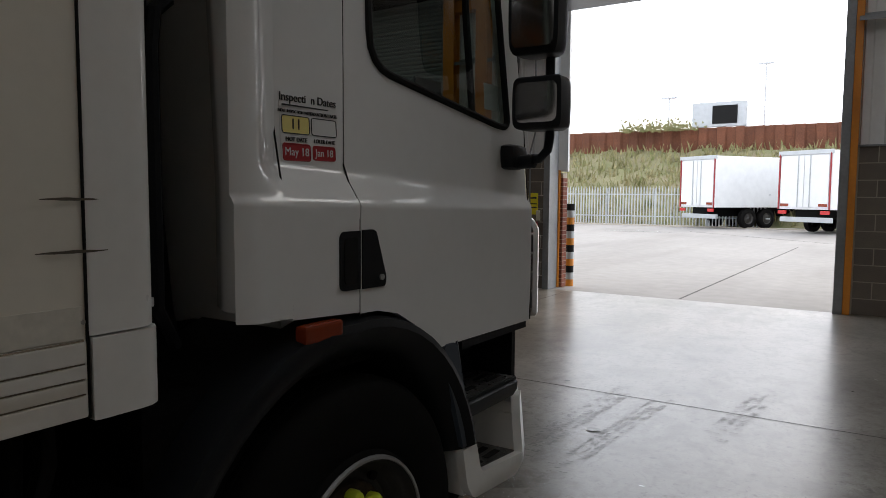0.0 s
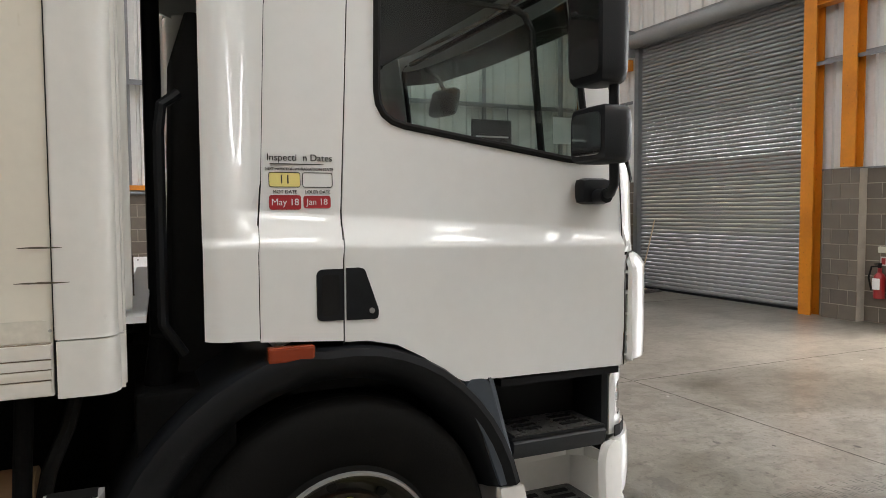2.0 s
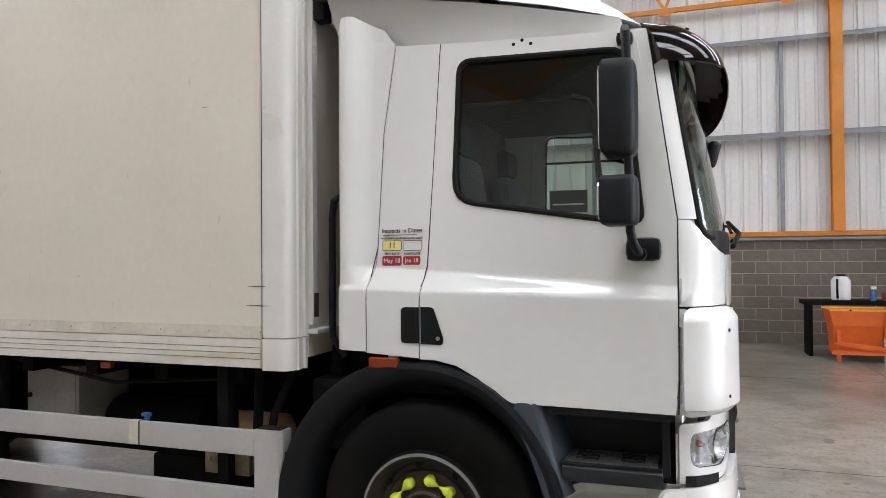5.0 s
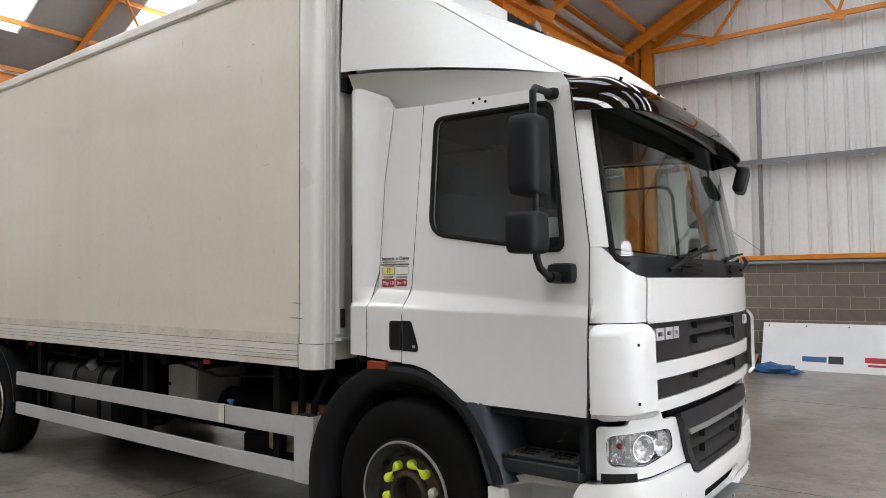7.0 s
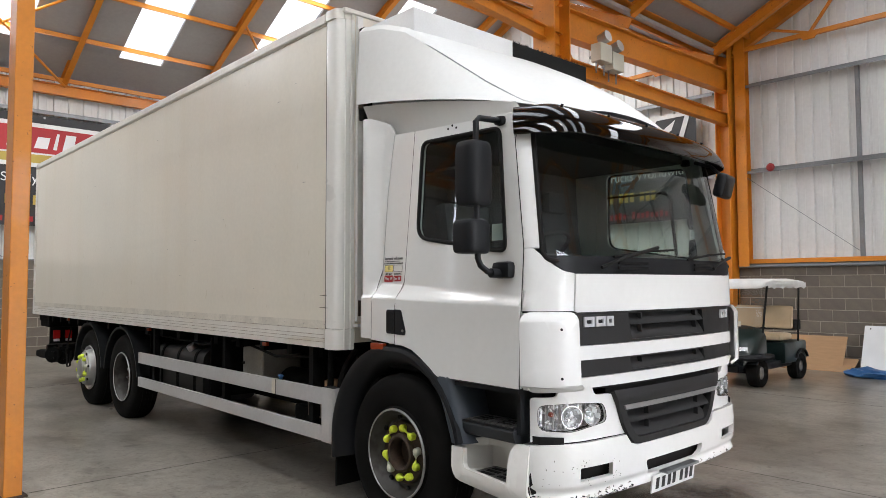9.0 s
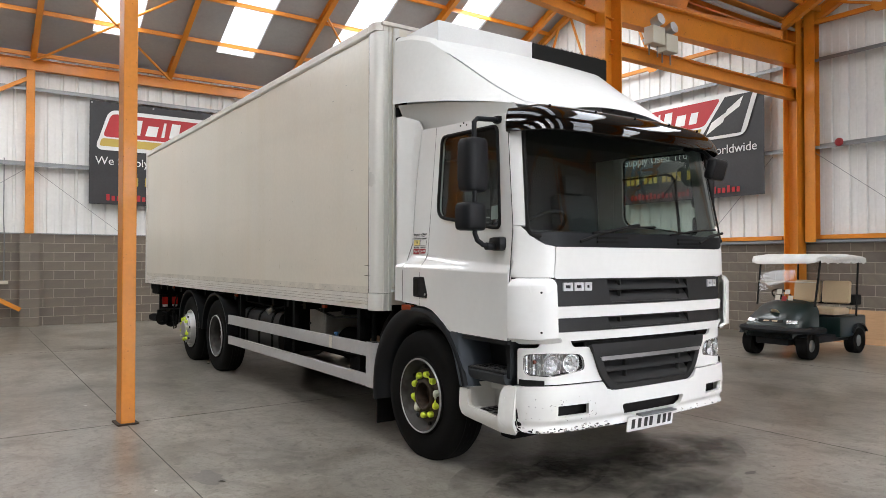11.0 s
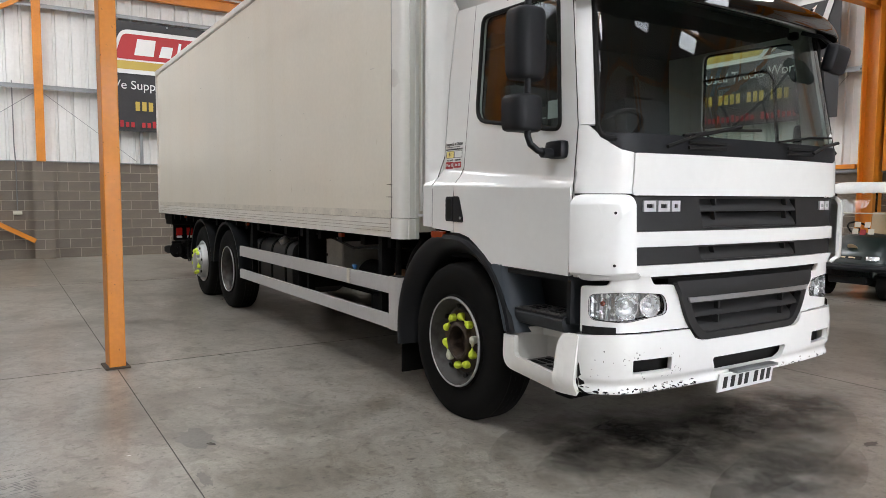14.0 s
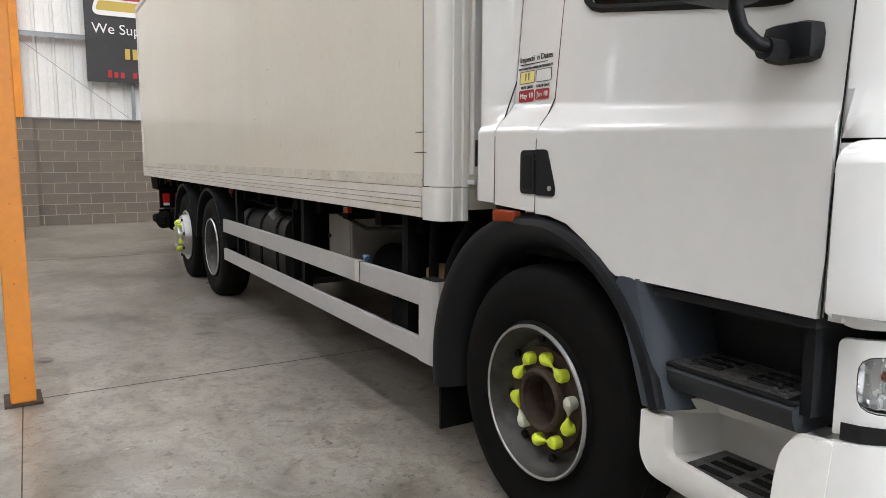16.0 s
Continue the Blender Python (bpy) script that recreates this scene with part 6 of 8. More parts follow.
for s in (1, -1):
    X = lambda a, b, s=s: (min(s * a, s * b), max(s * a, s * b))
    sg = part("side_guard", join(box(*X(1.205, 1.235), -3.3, 0.66, 0.725, 0.85, 0.006), box(*X(1.205, 1.235), -3.3, 0.66, 0.453, 0.563, 0.006), loft([[(s * x, y, z) for x, y in ((1.15, 0.6605), (1.2355, 0.6605), (1.2355, 0.765), (1.23, 0.79), (1.21, 0.808), (1.18, 0.815), (1.15, 0.816))] for z in (0.45, 0.857)])), GUARD, truck, "silver aluminium side guard rails")
    part("end_cap", box(*X(1.155, 1.225), 0.67, 0.80, 0.8575, 0.863, 0.002), SEAM, sg)
    for y in (-2.9, -1.1, 0.45):
        part("guard_post", box(*X(1.14, 1.2), y - 0.03, y + 0.03, 0.453, 1.15), CHASSIS, sg)
    part("rail_clamp", box(*X(1.2, 1.2375), -0.11, -0.05, 0.727, 0.851, 0.003), KICK, sg, "worn pale tape round the rail")
    part("rail_joint", box(*X(1.2, 1.2365), -0.046, -0.04, 0.724, 0.852), SEAM, sg)
    part("valve_knob", join(cyl((s * 1.2, -0.02, 0.853), (s * 1.2, -0.02, 0.875), 0.014, 10), box(*X(1.185, 1.215), -0.05, 0.0, 0.868, 0.888, 0.008)), BLUEP, sg, "blue valve knob")
    part("mudflap", box(*X(0.82, 1.2), 0.80, 0.815, 0.14, 0.75), RUBBER, truck, "black rubber mudflap with raised dots")
    tk = part("fuel_tank", loft([[(s * x, y, z) for x, z in rounded([(0.5, 0.42), (1.12, 0.42), (1.12, 0.98), (0.5, 0.98)], 0.16, 6)] for y in (-3.05, -1.75)]), TANK, truck, "black steel fuel tank with straps", True)
    for y in (-2.85, -2.4, -1.95):
        part("tank_strap", loft([[(s * x, yy, z) for x, z in rounded([(0.495, 0.415), (1.127, 0.415), (1.127, 0.987), (0.495, 0.987)], 0.165, 6)] for yy in (y - 0.025, y + 0.025)]), CHASSIS, tk)
    part("tank_cap", cyl((s * 1.04, -2.15, 0.93), (s * 1.09, -2.15, 1.0), 0.05, 16), ALU, tk)
    bb_ = part("battery_box", box(*X(0.6, 1.0), -1.1, -0.70, 0.7, 1.07, 0.012), CABM, truck, "grey steel equipment cabinet")
    part("cabinet_door", box(*X(1.0, 1.008), -1.085, -0.715, 0.715, 1.055, 0.004), CABM, bb_)
    part("door_latch", cyl((s * 1.008, -1.06, 0.89), (s * 1.022, -1.06, 0.89), 0.014, 12), SEAM, bb_)
    part("air_cylinder", cyl((s * 0.74, -0.62, 0.72), (s * 0.74, 0.05, 0.72), 0.15, 24), CHASSIS, truck, "black steel air cylinder", True)
    # added plate: blocks light under the body and hides the bright floor beyond
    part("light_block_plate", box(*X(0.45, 0.49), -3.5, 0.9, 0.45, 1.06), CHASSIS, truck)
    part("bracket_plate", box(*X(0.5, 1.1), -1.62, -1.6, 0.5, 1.1), CHASSIS, truck)
    part("bracket_plate", box(*X(0.5, 1.1), -3.3, -3.28, 0.5, 1.1), CHASSIS, truck)
    part("hose", tube([(s * 1.06, 0.64, 0.76), (s * 1.07, 0.67, 0.9), (s * 1.05, 0.72, 1.02), (s * 0.98, 0.75, 1.14)], 0.022, 8), SEAM, truck, "black ribbed rubber hose", True)
    part("cable_run", tube([(s * 1.0, -3.2, 1.04), (s * 1.02, -2.0, 1.01), (s * 1.0, -1.2, 1.1), (s * 1.03, -0.4, 1.0), (s * 0.98, 0.5, 1.06)], 0.012, 6), SEAM, truck)
    part("air_tank", cyl((s * 0.9, 0.28, 0.73), (s * 0.9, 0.62, 0.73), 0.13, 24), CARD, truck, "tan air tank", True)
    vb = part("valve_block", box(*X(0.98, 1.12), 0.28, 0.55, 0.58, 0.725, 0.006), VALVEM, truck, "grimy pale valve block")
    part("valve_port", moved(lathe([(0.022, 0.0), (0.022, 0.008), (0.015, 0.008), (0.014, 0.002), (0.001, 0.002)], 18), Matrix.Translation((s * 1.12, 0.335, 0.655)) @ pose(0, 0, 0, 0, 0, 0 if s > 0 else 180)), VALVEM, vb)
    part("valve_slot", box(*X(1.12, 1.1215), 0.42, 0.445, 0.635, 0.69), SEAM, vb)
    part("brake_pipe", tube([(s * 1.1, 0.52, 0.725), (s * 1.08, 0.4, 0.755), (s * 1.05, 0.2, 0.745), (s * 1.0, 0.0, 0.74)], 0.005, 6), WHITEP, vb, "thin pale brake pipe")
    part("battery_tray", box(*X(0.6, 0.96), -0.2, 0.68, 0.34, 0.6, 0.02), CHASSIS, truck)
    part("support_leg", join(box(*X(1.08, 1.14), 0.40, 0.46, 0.6, 1.14), cyl((s * 1.12, 0.60, 0.75), (s * 1.12, 0.62, 1.14), 0.025)), CHASSIS, truck)
part("intake_snorkel", loft([[(x, y, z) for x, y in rounded([(xa, ya), (xb, ya), (xb, yb), (xa, yb)], 0.03)] for z, xa, xb, ya, yb in ((1.0, 0.35, 0.85, 1.02, 1.24), (1.25, 0.4, 0.8, 1.03, 1.22), (1.9, 0.45, 0.75, 1.04, 1.2), (2.2, 0.45, 0.74, 1.05, 1.2), (2.36, 0.5, 0.7, 1.1, 1.2))]), SEAM, truck, "black air intake snorkel", True)
part("intake_pipe", tube([(0.6, 1.17, 2.3), (0.6, 1.2, 2.6), (0.58, 1.24, 2.9)], 0.025, 10), BLACK, truck, "", True)
for s in (1, -1):
    ret = [(1.17, 1.112), (1.12, 1.118), (1.06, 1.15), (1.03, 1.2), (1.02, 1.26)]
    part("deflector_return", loft([[(s * (x - 0.05 * max(0, z - 1.6)), y, z) for x, y in ret] + [(s * (x - 0.02 - 0.05 * max(0, z - 1.6)), y + 0.012, z) for x, y in ret[::-1]] for z in (1.285, 1.6, 2.2, 2.78)]), PAINT, truck, "", True)
part("air_line", cyl((0.3, 1.0, 1.1), (0.3, 1.0, 3.0), 0.035, 12), BLACK, truck, "black upright service duct")
part("grab_bar", tube([(1.02, 1.05, 2.02), (1.04, 1.0, 1.98), (1.04, 0.99, 1.9), (1.04, 0.99, 1.3), (1.02, 1.05, 1.2)], 0.018, 8), BLACK, truck, "black grab bar")
part("suspension_unit", join(cyl((0.95, 0.95, 0.9), (0.95, 1.0, 1.25), 0.05), box(0.5, 1.1, 0.9, 1.2, 0.75, 1.1, 0.03), box(-0.9, 0.9, 0.9, 2.3, 0.6, 1.06, 0.05)), CHASSIS, truck)
tl = part("tail_lift", join(box(-1.1, 1.1, -8.12, -8.0, 0.5, 0.64, 0.02), box(0.55, 0.95, -8.6, -7.7, 0.5, 0.66, 0.03), box(0.6, 1.15, -8.3, -7.75, 0.95, 1.14, 0.02), box(1.02, 1.14, -8.44, -8.36, 1.04, 1.15, 0.01), cyl((0.55, -7.75, 0.52), (1.1, -7.75, 0.52), 0.05)), CHASSIS, truck, "black folded tail lift gear")
part("lift_arm", loft([[(x, y, z) for x, z in rounded([(1.03, z0), (1.1, z0), (1.1, z1), (1.03, z1)], 0.015, 3)] for y, z0, z1 in ((-8.78, 0.4, 0.5), (-8.5, 0.39, 0.54), (-7.6, 0.43, 0.56))]), CHASSIS, tl, "black forged lift arm", True)
for x, y, z, rad in ((1.09, -7.68, 0.5, 0.13), (0.93, -7.66, 0.48, 0.15)):
    ax = Vector((0.75, 0.66, 0))
    part("lift_roller", join(cyl(Vector((x, y, z)) - ax * 0.04, Vector((x, y, z)) + ax * 0.03, rad, 22), cyl(Vector((x, y, z)) + ax * 0.03, Vector((x, y, z)) + ax * 0.06, rad * 0.45, 14)), CHASSIS, tl, "black greasy lift roller", True)
part("lift_hose", tube([(0.9, -7.4, 0.95), (0.98, -7.35, 0.6), (1.0, -7.2, 0.34), (1.0, -7.05, 0.36), (1.0, -7.0, 0.6)], 0.014, 8), SEAM, tl, "looped black hydraulic hose", True)
part("lamp_bar", box(0.7, 1.13, -7.8, -7.745, 0.68, 0.95, 0.01), CHASSIS, truck, "black tail lamp bracket")
for x in (1.04, 0.86):
    la = part("tail_lamp", box(x - 0.05, x + 0.05, -7.742, -7.69, 0.76, 0.9, 0.01), REDL, truck, "red and white tail lamp cluster")
    part("reversing_lens", box(x - 0.042, x + 0.042, -7.73, -7.684, 0.718, 0.757, 0.006), WHITEP, la, "pale lower lens")


# ---- the yard outside ----
gy = FY + 0.06
ground = setting("ground", box(-400, 400, gy, 700, -0.3, -0.006), YARD, "pale worn concrete yard with joints and tyre marks", "ground")
for x0, y0, x1, y1 in ((-2.65, 10.95, -2.35, 24.5), (-7.5, 32.4, 4.0, 21.9)):
    part("ground_joint", bar((x0, y0, -0.004), (x1, y1, -0.004), 0.03, 0.004), JOINT, ground)
part("ground_mark", blot(-9.5, 31, 1.6, 0.25, -0.003, seed=77), STAIN, ground)
part("kerb_line", box(-60, 30, 37.2, 37.5, -0.006, 0.05), MORTAR, ground)
# grassy bank: an uneven slope
bm = bmesh.new()
nx, ny = 120, 14
rg = random.Random(11)
vv = [[bm.verts.new((-70 + 110 * i / nx, 39.2 + 12 * j / ny, -0.05 + 4.9 * min(1, (j / ny) ** 0.9) + (rg.uniform(-0.22, 0.22) if 0 < j else 0))) for j in range(ny + 1)] for i in range(nx + 1)]
for i in range(nx):
    for j in range(ny):
        bm.faces.new((vv[i][j], vv[i + 1][j], vv[i + 1][j + 1], vv[i][j + 1]))
tagged(part("grass_bank", bm, GRASSM, None, "", True), "overgrown grassy bank with dry weeds", "bank", "", "structure")
bm = bmesh.new()
for i in range(5200):
    x, j = rg.uniform(-34, 12), rg.random()
    y, z = 39.2 + 12 * j, -0.05 + 4.9 * j ** 0.9
    hgt, w, a = rg.uniform(0.2, 0.75), rg.uniform(0.04, 0.12), rg.uniform(0, math.pi)
    dx, dy = w * math.cos(a), w * math.sin(a)
    lx, ly = rg.uniform(-0.2, 0.2), rg.uniform(-0.2, 0.2)
    bm.faces.new([bm.verts.new(p) for p in ((x - dx, y - dy, z - 0.1), (x + dx, y + dy, z - 0.1), (x + dx * 0.6 + lx, y + dy * 0.6 + ly, z + hgt * 0.7), (x + lx * 1.6, y + ly * 1.6, z + hgt))])
tagged(part("weeds", bm, FOLI), "tall dry weeds and grass on the bank", "weeds", "", "stuff")
bm = bmesh.new()
for i in range(500):
    x, y, z = rg.choice((-14.5, -13.2, -12.4, -16)) + rg.gauss(0, 0.5), 50.5 + rg.gauss(0, 0.4), 6.2 + abs(rg.gauss(0, 0.35))
    a, w = rg.uniform(0, 6.3), rg.uniform(0.06, 0.16)
    bm.faces.new([bm.verts.new((x + w * math.cos(a + k * 2.1), y + w * 0.5 * math.sin(a + k), z + w * math.sin(a + k * 2.1))) for k in range(3)])
tagged(part("shrub_leaves", bm, FOLI), "green shrub tops over the retaining wall", "shrub", "", "stuff")
# rusty sheet pile wall
pr = []
x = -70.0
while x < 30:
    pr += [(x, 51.0), (x + 0.5, 51.0), (x + 0.62, 51.22), (x + 1.1, 51.22), (x + 1.22, 51.0)]
    x += 1.22
bm = loft([[(a, b, z + 0.0) for a, b in pr] for z in (4.2, 6.35)], closed=False)
tagged(part("retaining_wall", bm, RUST), "rusty brown sheet pile retaining wall", "wall", "", "structure")
# red barrier line and sign gantry beyond
tagged(part("far_roof", box(-22, -9, 62, 66, 6.4, 7.3), REDP), "long low dark red roof far off", "roof", "", "structure")
tagged(part("far_rail", box(-3, 8, 60, 60.2, 7.0, 7.4), BLUEP), "pale blue road rail far off", "rail", "", "structure")
bb = thing("road_sign_board", "grey back of a motorway sign board on posts", "sign", (-11.9, 60, 5.5))
part("board", box(-2.1, 2.1, -0.2, 0.2, 1.7, 3.7, 0.05), FENCEM, bb)
part("dark_screen", box(-0.5, 1.4, -0.26, -0.2, 1.95, 3.4), SEAM, bb, "dark display panel")
for x in (-1.6, 1.6):
    part("support_post", box(x - 0.12, x + 0.12, -0.1, 0.1, -4.8, 1.7), FENCEM, bb)
for x, y, z in ((-15.4, 58, 9.5), (-9.4, 66, 13.0)):
    lp = thing("street_lamp", "slim grey lamp post beyond the bank", "street lamp", (x, y, 0), group="far lamp posts")
    part("pole", cyl((0, 0, 0), (0, 0, z), 0.09, 8, 0.05), FENCEM, lp)
    part("lantern", join(box(-0.6, 0.6, -0.1, 0.1, z - 0.05, z + 0.08, 0.02)), FENCEM, lp)
# palisade fence
fence = thing("palisade_fence", "galvanised steel palisade fence with pointed pales", "fence", (0, 38.2, 0), kind="structure")
pale = None
for i in range(150):
    x = -30 + i * 0.165
    if pale is None:
        o = part("pale", loft([[(a, b, 0.05) for a, b in ((-0.034, 0), (0, -0.02), (0.034, 0), (0, -0.012))], [(a, b, 1.98) for a, b in ((-0.034, 0), (0, -0.02), (0.034, 0), (0, -0.012))], [(a * 0.1, b, 2.12) for a, b in ((-0.034, 0), (0, -0.02), (0.034, 0), (0, -0.012))]]), FENCEM, fence)
        pale = o.data
    else:
        o = new("pale", pale)
        o.parent = fence
    o.location = (x, 0, 0)
for z in (0.45, 1.65):
    part("fence_rail", box(-30, -5, 0.005, 0.05, z, z + 0.05), FENCEM, fence)
for i in range(10):
    part("fence_post", box(-30 + i * 2.75 - 0.05, -30 + i * 2.75 + 0.05, 0.05, 0.15, -0.05, 2.0), FENCEM, fence)


def trailer(at, rz, label):
    """A parked box lorry seen from behind."""
    t = thing("parked_lorry", label, "lorry", at, rz, "parked lorries in the yard")
    part("body", box(-1.25, 1.25, 0.0, 8.0, 1.05, 3.55, 0.03), WHITEP, t, "plain white box body")
    for x in (-1, 1):
        d = part("rear_door", box(min(0.02 * x, 1.12 * x), max(0.02 * x, 1.12 * x), -0.04, 0.0, 1.15, 3.35, 0.01), WHITEP, t)
        part("lock_rod", cyl((x * 0.28, -0.06, 1.15), (x * 0.28, -0.06, 3.35), 0.02, 8), FENCEM, d)
        part("edge_strip", box(min(1.16 * x, 1.22 * x), max(1.16 * x, 1.2 * x), -0.05, 0.0, 1.05, 3.45), REDP, t, "red marker strip")
        part("tail_lamp", box(min(0.8 * x, 1.2 * x), max(0.8 * x, 1.2 * x), -0.05, 0.0, 0.85, 1.0), REDL, t)
        part("marker_strip", box(min(0.7 * x, 1.1 * x), max(0.7 * x, 1.1 * x), -0.052, -0.042, 1.18, 1.3), AMBER, t)
        for y in (2.2, 3.4):
            w = part("wheel", moved(lathe([(0.28, 0.0), (0.4, 0.02), (0.5, -0.03), (0.5, -0.25), (0.3, -0.26)], 28), Matrix.Translation((x * 1.2, y, 0.5)) @ pose(0, 0, 0, 0, 0, 0 if x > 0 else 180)), RUBBER, t)
            part("rim", moved(lathe([(0.28, 0.0), (0.24, -0.06), (0.12, -0.05), (0.0, 0.0)], 20), Matrix.Translation((x * 1.2, y, 0.5)) @ pose(0, 0, 0, 0, 0, 0 if x > 0 else 180)), RIMM, w)
    part("top_rail", box(-1.26, 1.26, -0.05, 0.05, 3.4, 3.58, 0.01), FENCEM, t)
    part("chassis", box(-0.5, 0.5, 0.2, 8.0, 0.6, 1.05), CHASSIS, t)
    part("rear_bar", box(-1.2, 1.2, 0.1, 0.25, 0.5, 0.72, 0.02), FENCEM, t)
    part("cab", box(-1.2, 1.2, 8.3, 10.2, 0.6, 3.2, 0.15), WHITEP, t)
    return t


trailer((-8.1, 36.2, -0.006), -36, "white rigid box lorry parked by the fence")
trailer((-3.1, 33.6, -0.006), -30, "white box lorry with red edged rear doors")
boll = thing("bollard", "black white and orange banded guard bollard", "bollard", (-4.67, FY + 0.66, -0.006))
for k in range(12):
    part("band", cyl((0, 0, 0.12 * k), (0, 0, 0.12 * (k + 1) - 0.001), 0.075, 20), (ORANGE, FENCEM, SEAM)[k % 3], boll)

# ---- along the hall walls ----
def wire(name, pts, r, m, label, category="cable", group="cables"):
    return tagged(part(name, tube(pts, r, 6), m), label, category, group)


def extinguisher(x):
    e = thing("fire_extinguisher", "red fire extinguisher hung on the block wall", "extinguisher", (x, FY - 0.1, 0.36), group="fire extinguishers")
    part("cylinder", moved(lathe([(0.001, 0.0), (0.07, 0.01), (0.075, 0.03), (0.075, 0.31), (0.06, 0.35), (0.03, 0.38), (0.025, 0.45), (0.001, 0.45)], 24), pose(0, 0, 0, 0, -90, 0)), REDP, e, smooth=True)
    part("valve_head", join(box(-0.02, 0.02, -0.02, 0.02, 0.44, 0.5, 0.005), box(-0.015, 0.015, -0.1, 0.02, 0.5, 0.515)), SEAM, e)
    part("hose", tube([(0.02, 0, 0.48), (-0.1, -0.03, 0.46), (-0.14, -0.03, 0.3), (-0.1, -0.02, 0.12)], 0.014, 8), SEAM, e, smooth=True)
    part("instruction_label", moved(box(-0.055, 0.055, -0.002, 0.0, 0.14, 0.3), Matrix.Translation((0, -0.0755, 0))), LETW, e)
    part("wall_bracket", box(-0.03, 0.03, 0.07, 0.098, 0.2, 0.3), SEAM, e)


extinguisher(-5.54)
extinguisher(-5.2)


def sign(name, label, at, w, h, m, normal, bars=()):
    """A flat sign plate on a wall; bars: (x, z, w, h, material) on its face."""
    rz = {"+x": 90, "-y": 0, "+y": 180}[normal]
    s = thing(name, label, "sign", at, rz)
    part("plate", box(-w / 2, w / 2, -0.006, 0.0, -h / 2, h / 2, 0.001), m, s)
    for x, z, bw, bh, mm in bars:
        part("print", box(x - bw / 2, x + bw / 2, -0.0085, -0.007, z - bh / 2, z + bh / 2), mm, s)
    return s


YF = FY - 0.014
sign("notice_sign", "yellow notice plate on the block wall", (-5.06, YF, 1.43), 0.17, 0.36, YELSIGN, "-y", [(0, 0.1, 0.12, 0.03, LETK), (0, 0.0, 0.13, 0.02, LETK), (0, -0.06, 0.13, 0.02, LETK)])
for x, z in ((-5.5, 0.9), (-5.16, 0.9)):
    sign("safety_sign", "small white and red fire safety sign", (x, YF, z), 0.17, 0.13, WHITEP, "-y", [(-0.04, 0, 0.06, 0.09, REDP), (0.035, 0.01, 0.05, 0.06, LETK)])
for x in (-5.18, -5.02):
    bx = tagged(part("call_point", box(x - 0.05, x + 0.05, FY - 0.05, FY - 0.013, 1.03, 1.13, 0.006), REDP), "small red fire alarm call point", "call point", "call points")
tagged(part("socket_box", box(-5.6, -5.42, FY - 0.06, FY - 0.013, 1.02, 1.11, 0.008), BOXW), "grey twin wall socket", "socket")
tagged(part("key_switch", box(-4.99, -4.93, FY - 0.06, FY - 0.013, 1.15, 1.32, 0.006), BOXW), "grey door control switch", "switch")
al = thing("alarm_bell", "red fire alarm bell on a wall rail", "alarm", (-5.2, FY - 0.19, 3.93))
part("gong", moved(lathe([(0.0, 0.05), (0.05, 0.045), (0.08, 0.02), (0.085, 0.0)], 20), pose(0, 0, 0, 0, 0, -90)), REDP, al)
part("back_box", box(-0.05, 0.05, 0, 0.05, -0.05, 0.05), REDP, al)
copy_thing(al, pose(LX + 0.22, -0.63, 4.02, 0, 0, 90))
wire("conduit_pipe", [(-5.35, FY - 0.05, 6.0), (-5.36, FY - 0.05, 2.6), (-5.5, FY - 0.04, 2.25), (-5.5, FY - 0.03, 1.11)], 0.014, GIRT, "grey conduit up the wall")
wire("conduit_pipe", [(-4.98, FY - 0.2, 4.0), (-5.0, FY - 0.06, 2.7), (-5.12, FY - 0.04, 2.3), (-5.12, FY - 0.03, 1.13)], 0.014, GIRT, "grey conduit up the wall")
wire("loose_cable", [(-5.42, FY - 0.1, 5.5), (-5.25, FY - 0.1, 3.4), (-5.14, FY - 0.06, 2.3)], 0.008, WHITEP, "loose pale cable on the wall")
wire("brace_wire", [(LX + 0.1, -1.2, 3.9), (LX + 0.1, 1.0, 2.2)], 0.006, GIRT, "thin wall bracing wire")
wire("brace_wire", [(LX + 0.1, -2.1, 3.9), (LX + 0.1, -3.7, 2.2)], 0.006, GIRT, "thin wall bracing wire")
wire("brace_wire", [(LX + 0.1, 6.2, 3.8), (LX + 0.1, 8.1, 2.3)], 0.006, GIRT, "thin wall bracing wire")
wire("brace_wire", [(LX + 0.1, 10.6, 3.8), (LX + 0.1, 8.3, 2.3)], 0.006, GIRT, "thin wall bracing wire")
wire("brace_wire", [(0.35, RY + 0.1, 3.8), (-1.6, RY + 0.1, 2.3)], 0.006, GIRT, "thin wall bracing wire")
wire("brace_wire", [(0.55, RY + 0.1, 3.8), (2.6, RY + 0.1, 2.3)], 0.006, GIRT, "thin wall bracing wire")
wire("conduit_pipe", [(0.97, RY + 0.06, 4.05), (0.97, RY + 0.06, 2.6), (0.95, RY + 0.03, 2.2), (0.95, RY + 0.03, 1.1)], 0.014, GIRT, "grey conduit down the block wall")
tagged(part("socket_box", box(0.86, 1.04, RY + 0.013, RY + 0.06, 1.03, 1.11, 0.008), BOXW), "pale wall socket on the blocks", "socket")
strut("sheeting_post", box(-1.75, -1.68, RY + 0.02, RY + 0.09, 2.26, 3.9), "galvanised upright on the wall", GIRT, "post", "wall posts")
strut("wall_column", ibeam((LX + 0.12, 5.42, 2.15), (LX + 0.12, 5.42, 7.6), 0.2, 0.2, 0.014, up=(1, 0, 0)), "orange steel column against the wall", category="column")


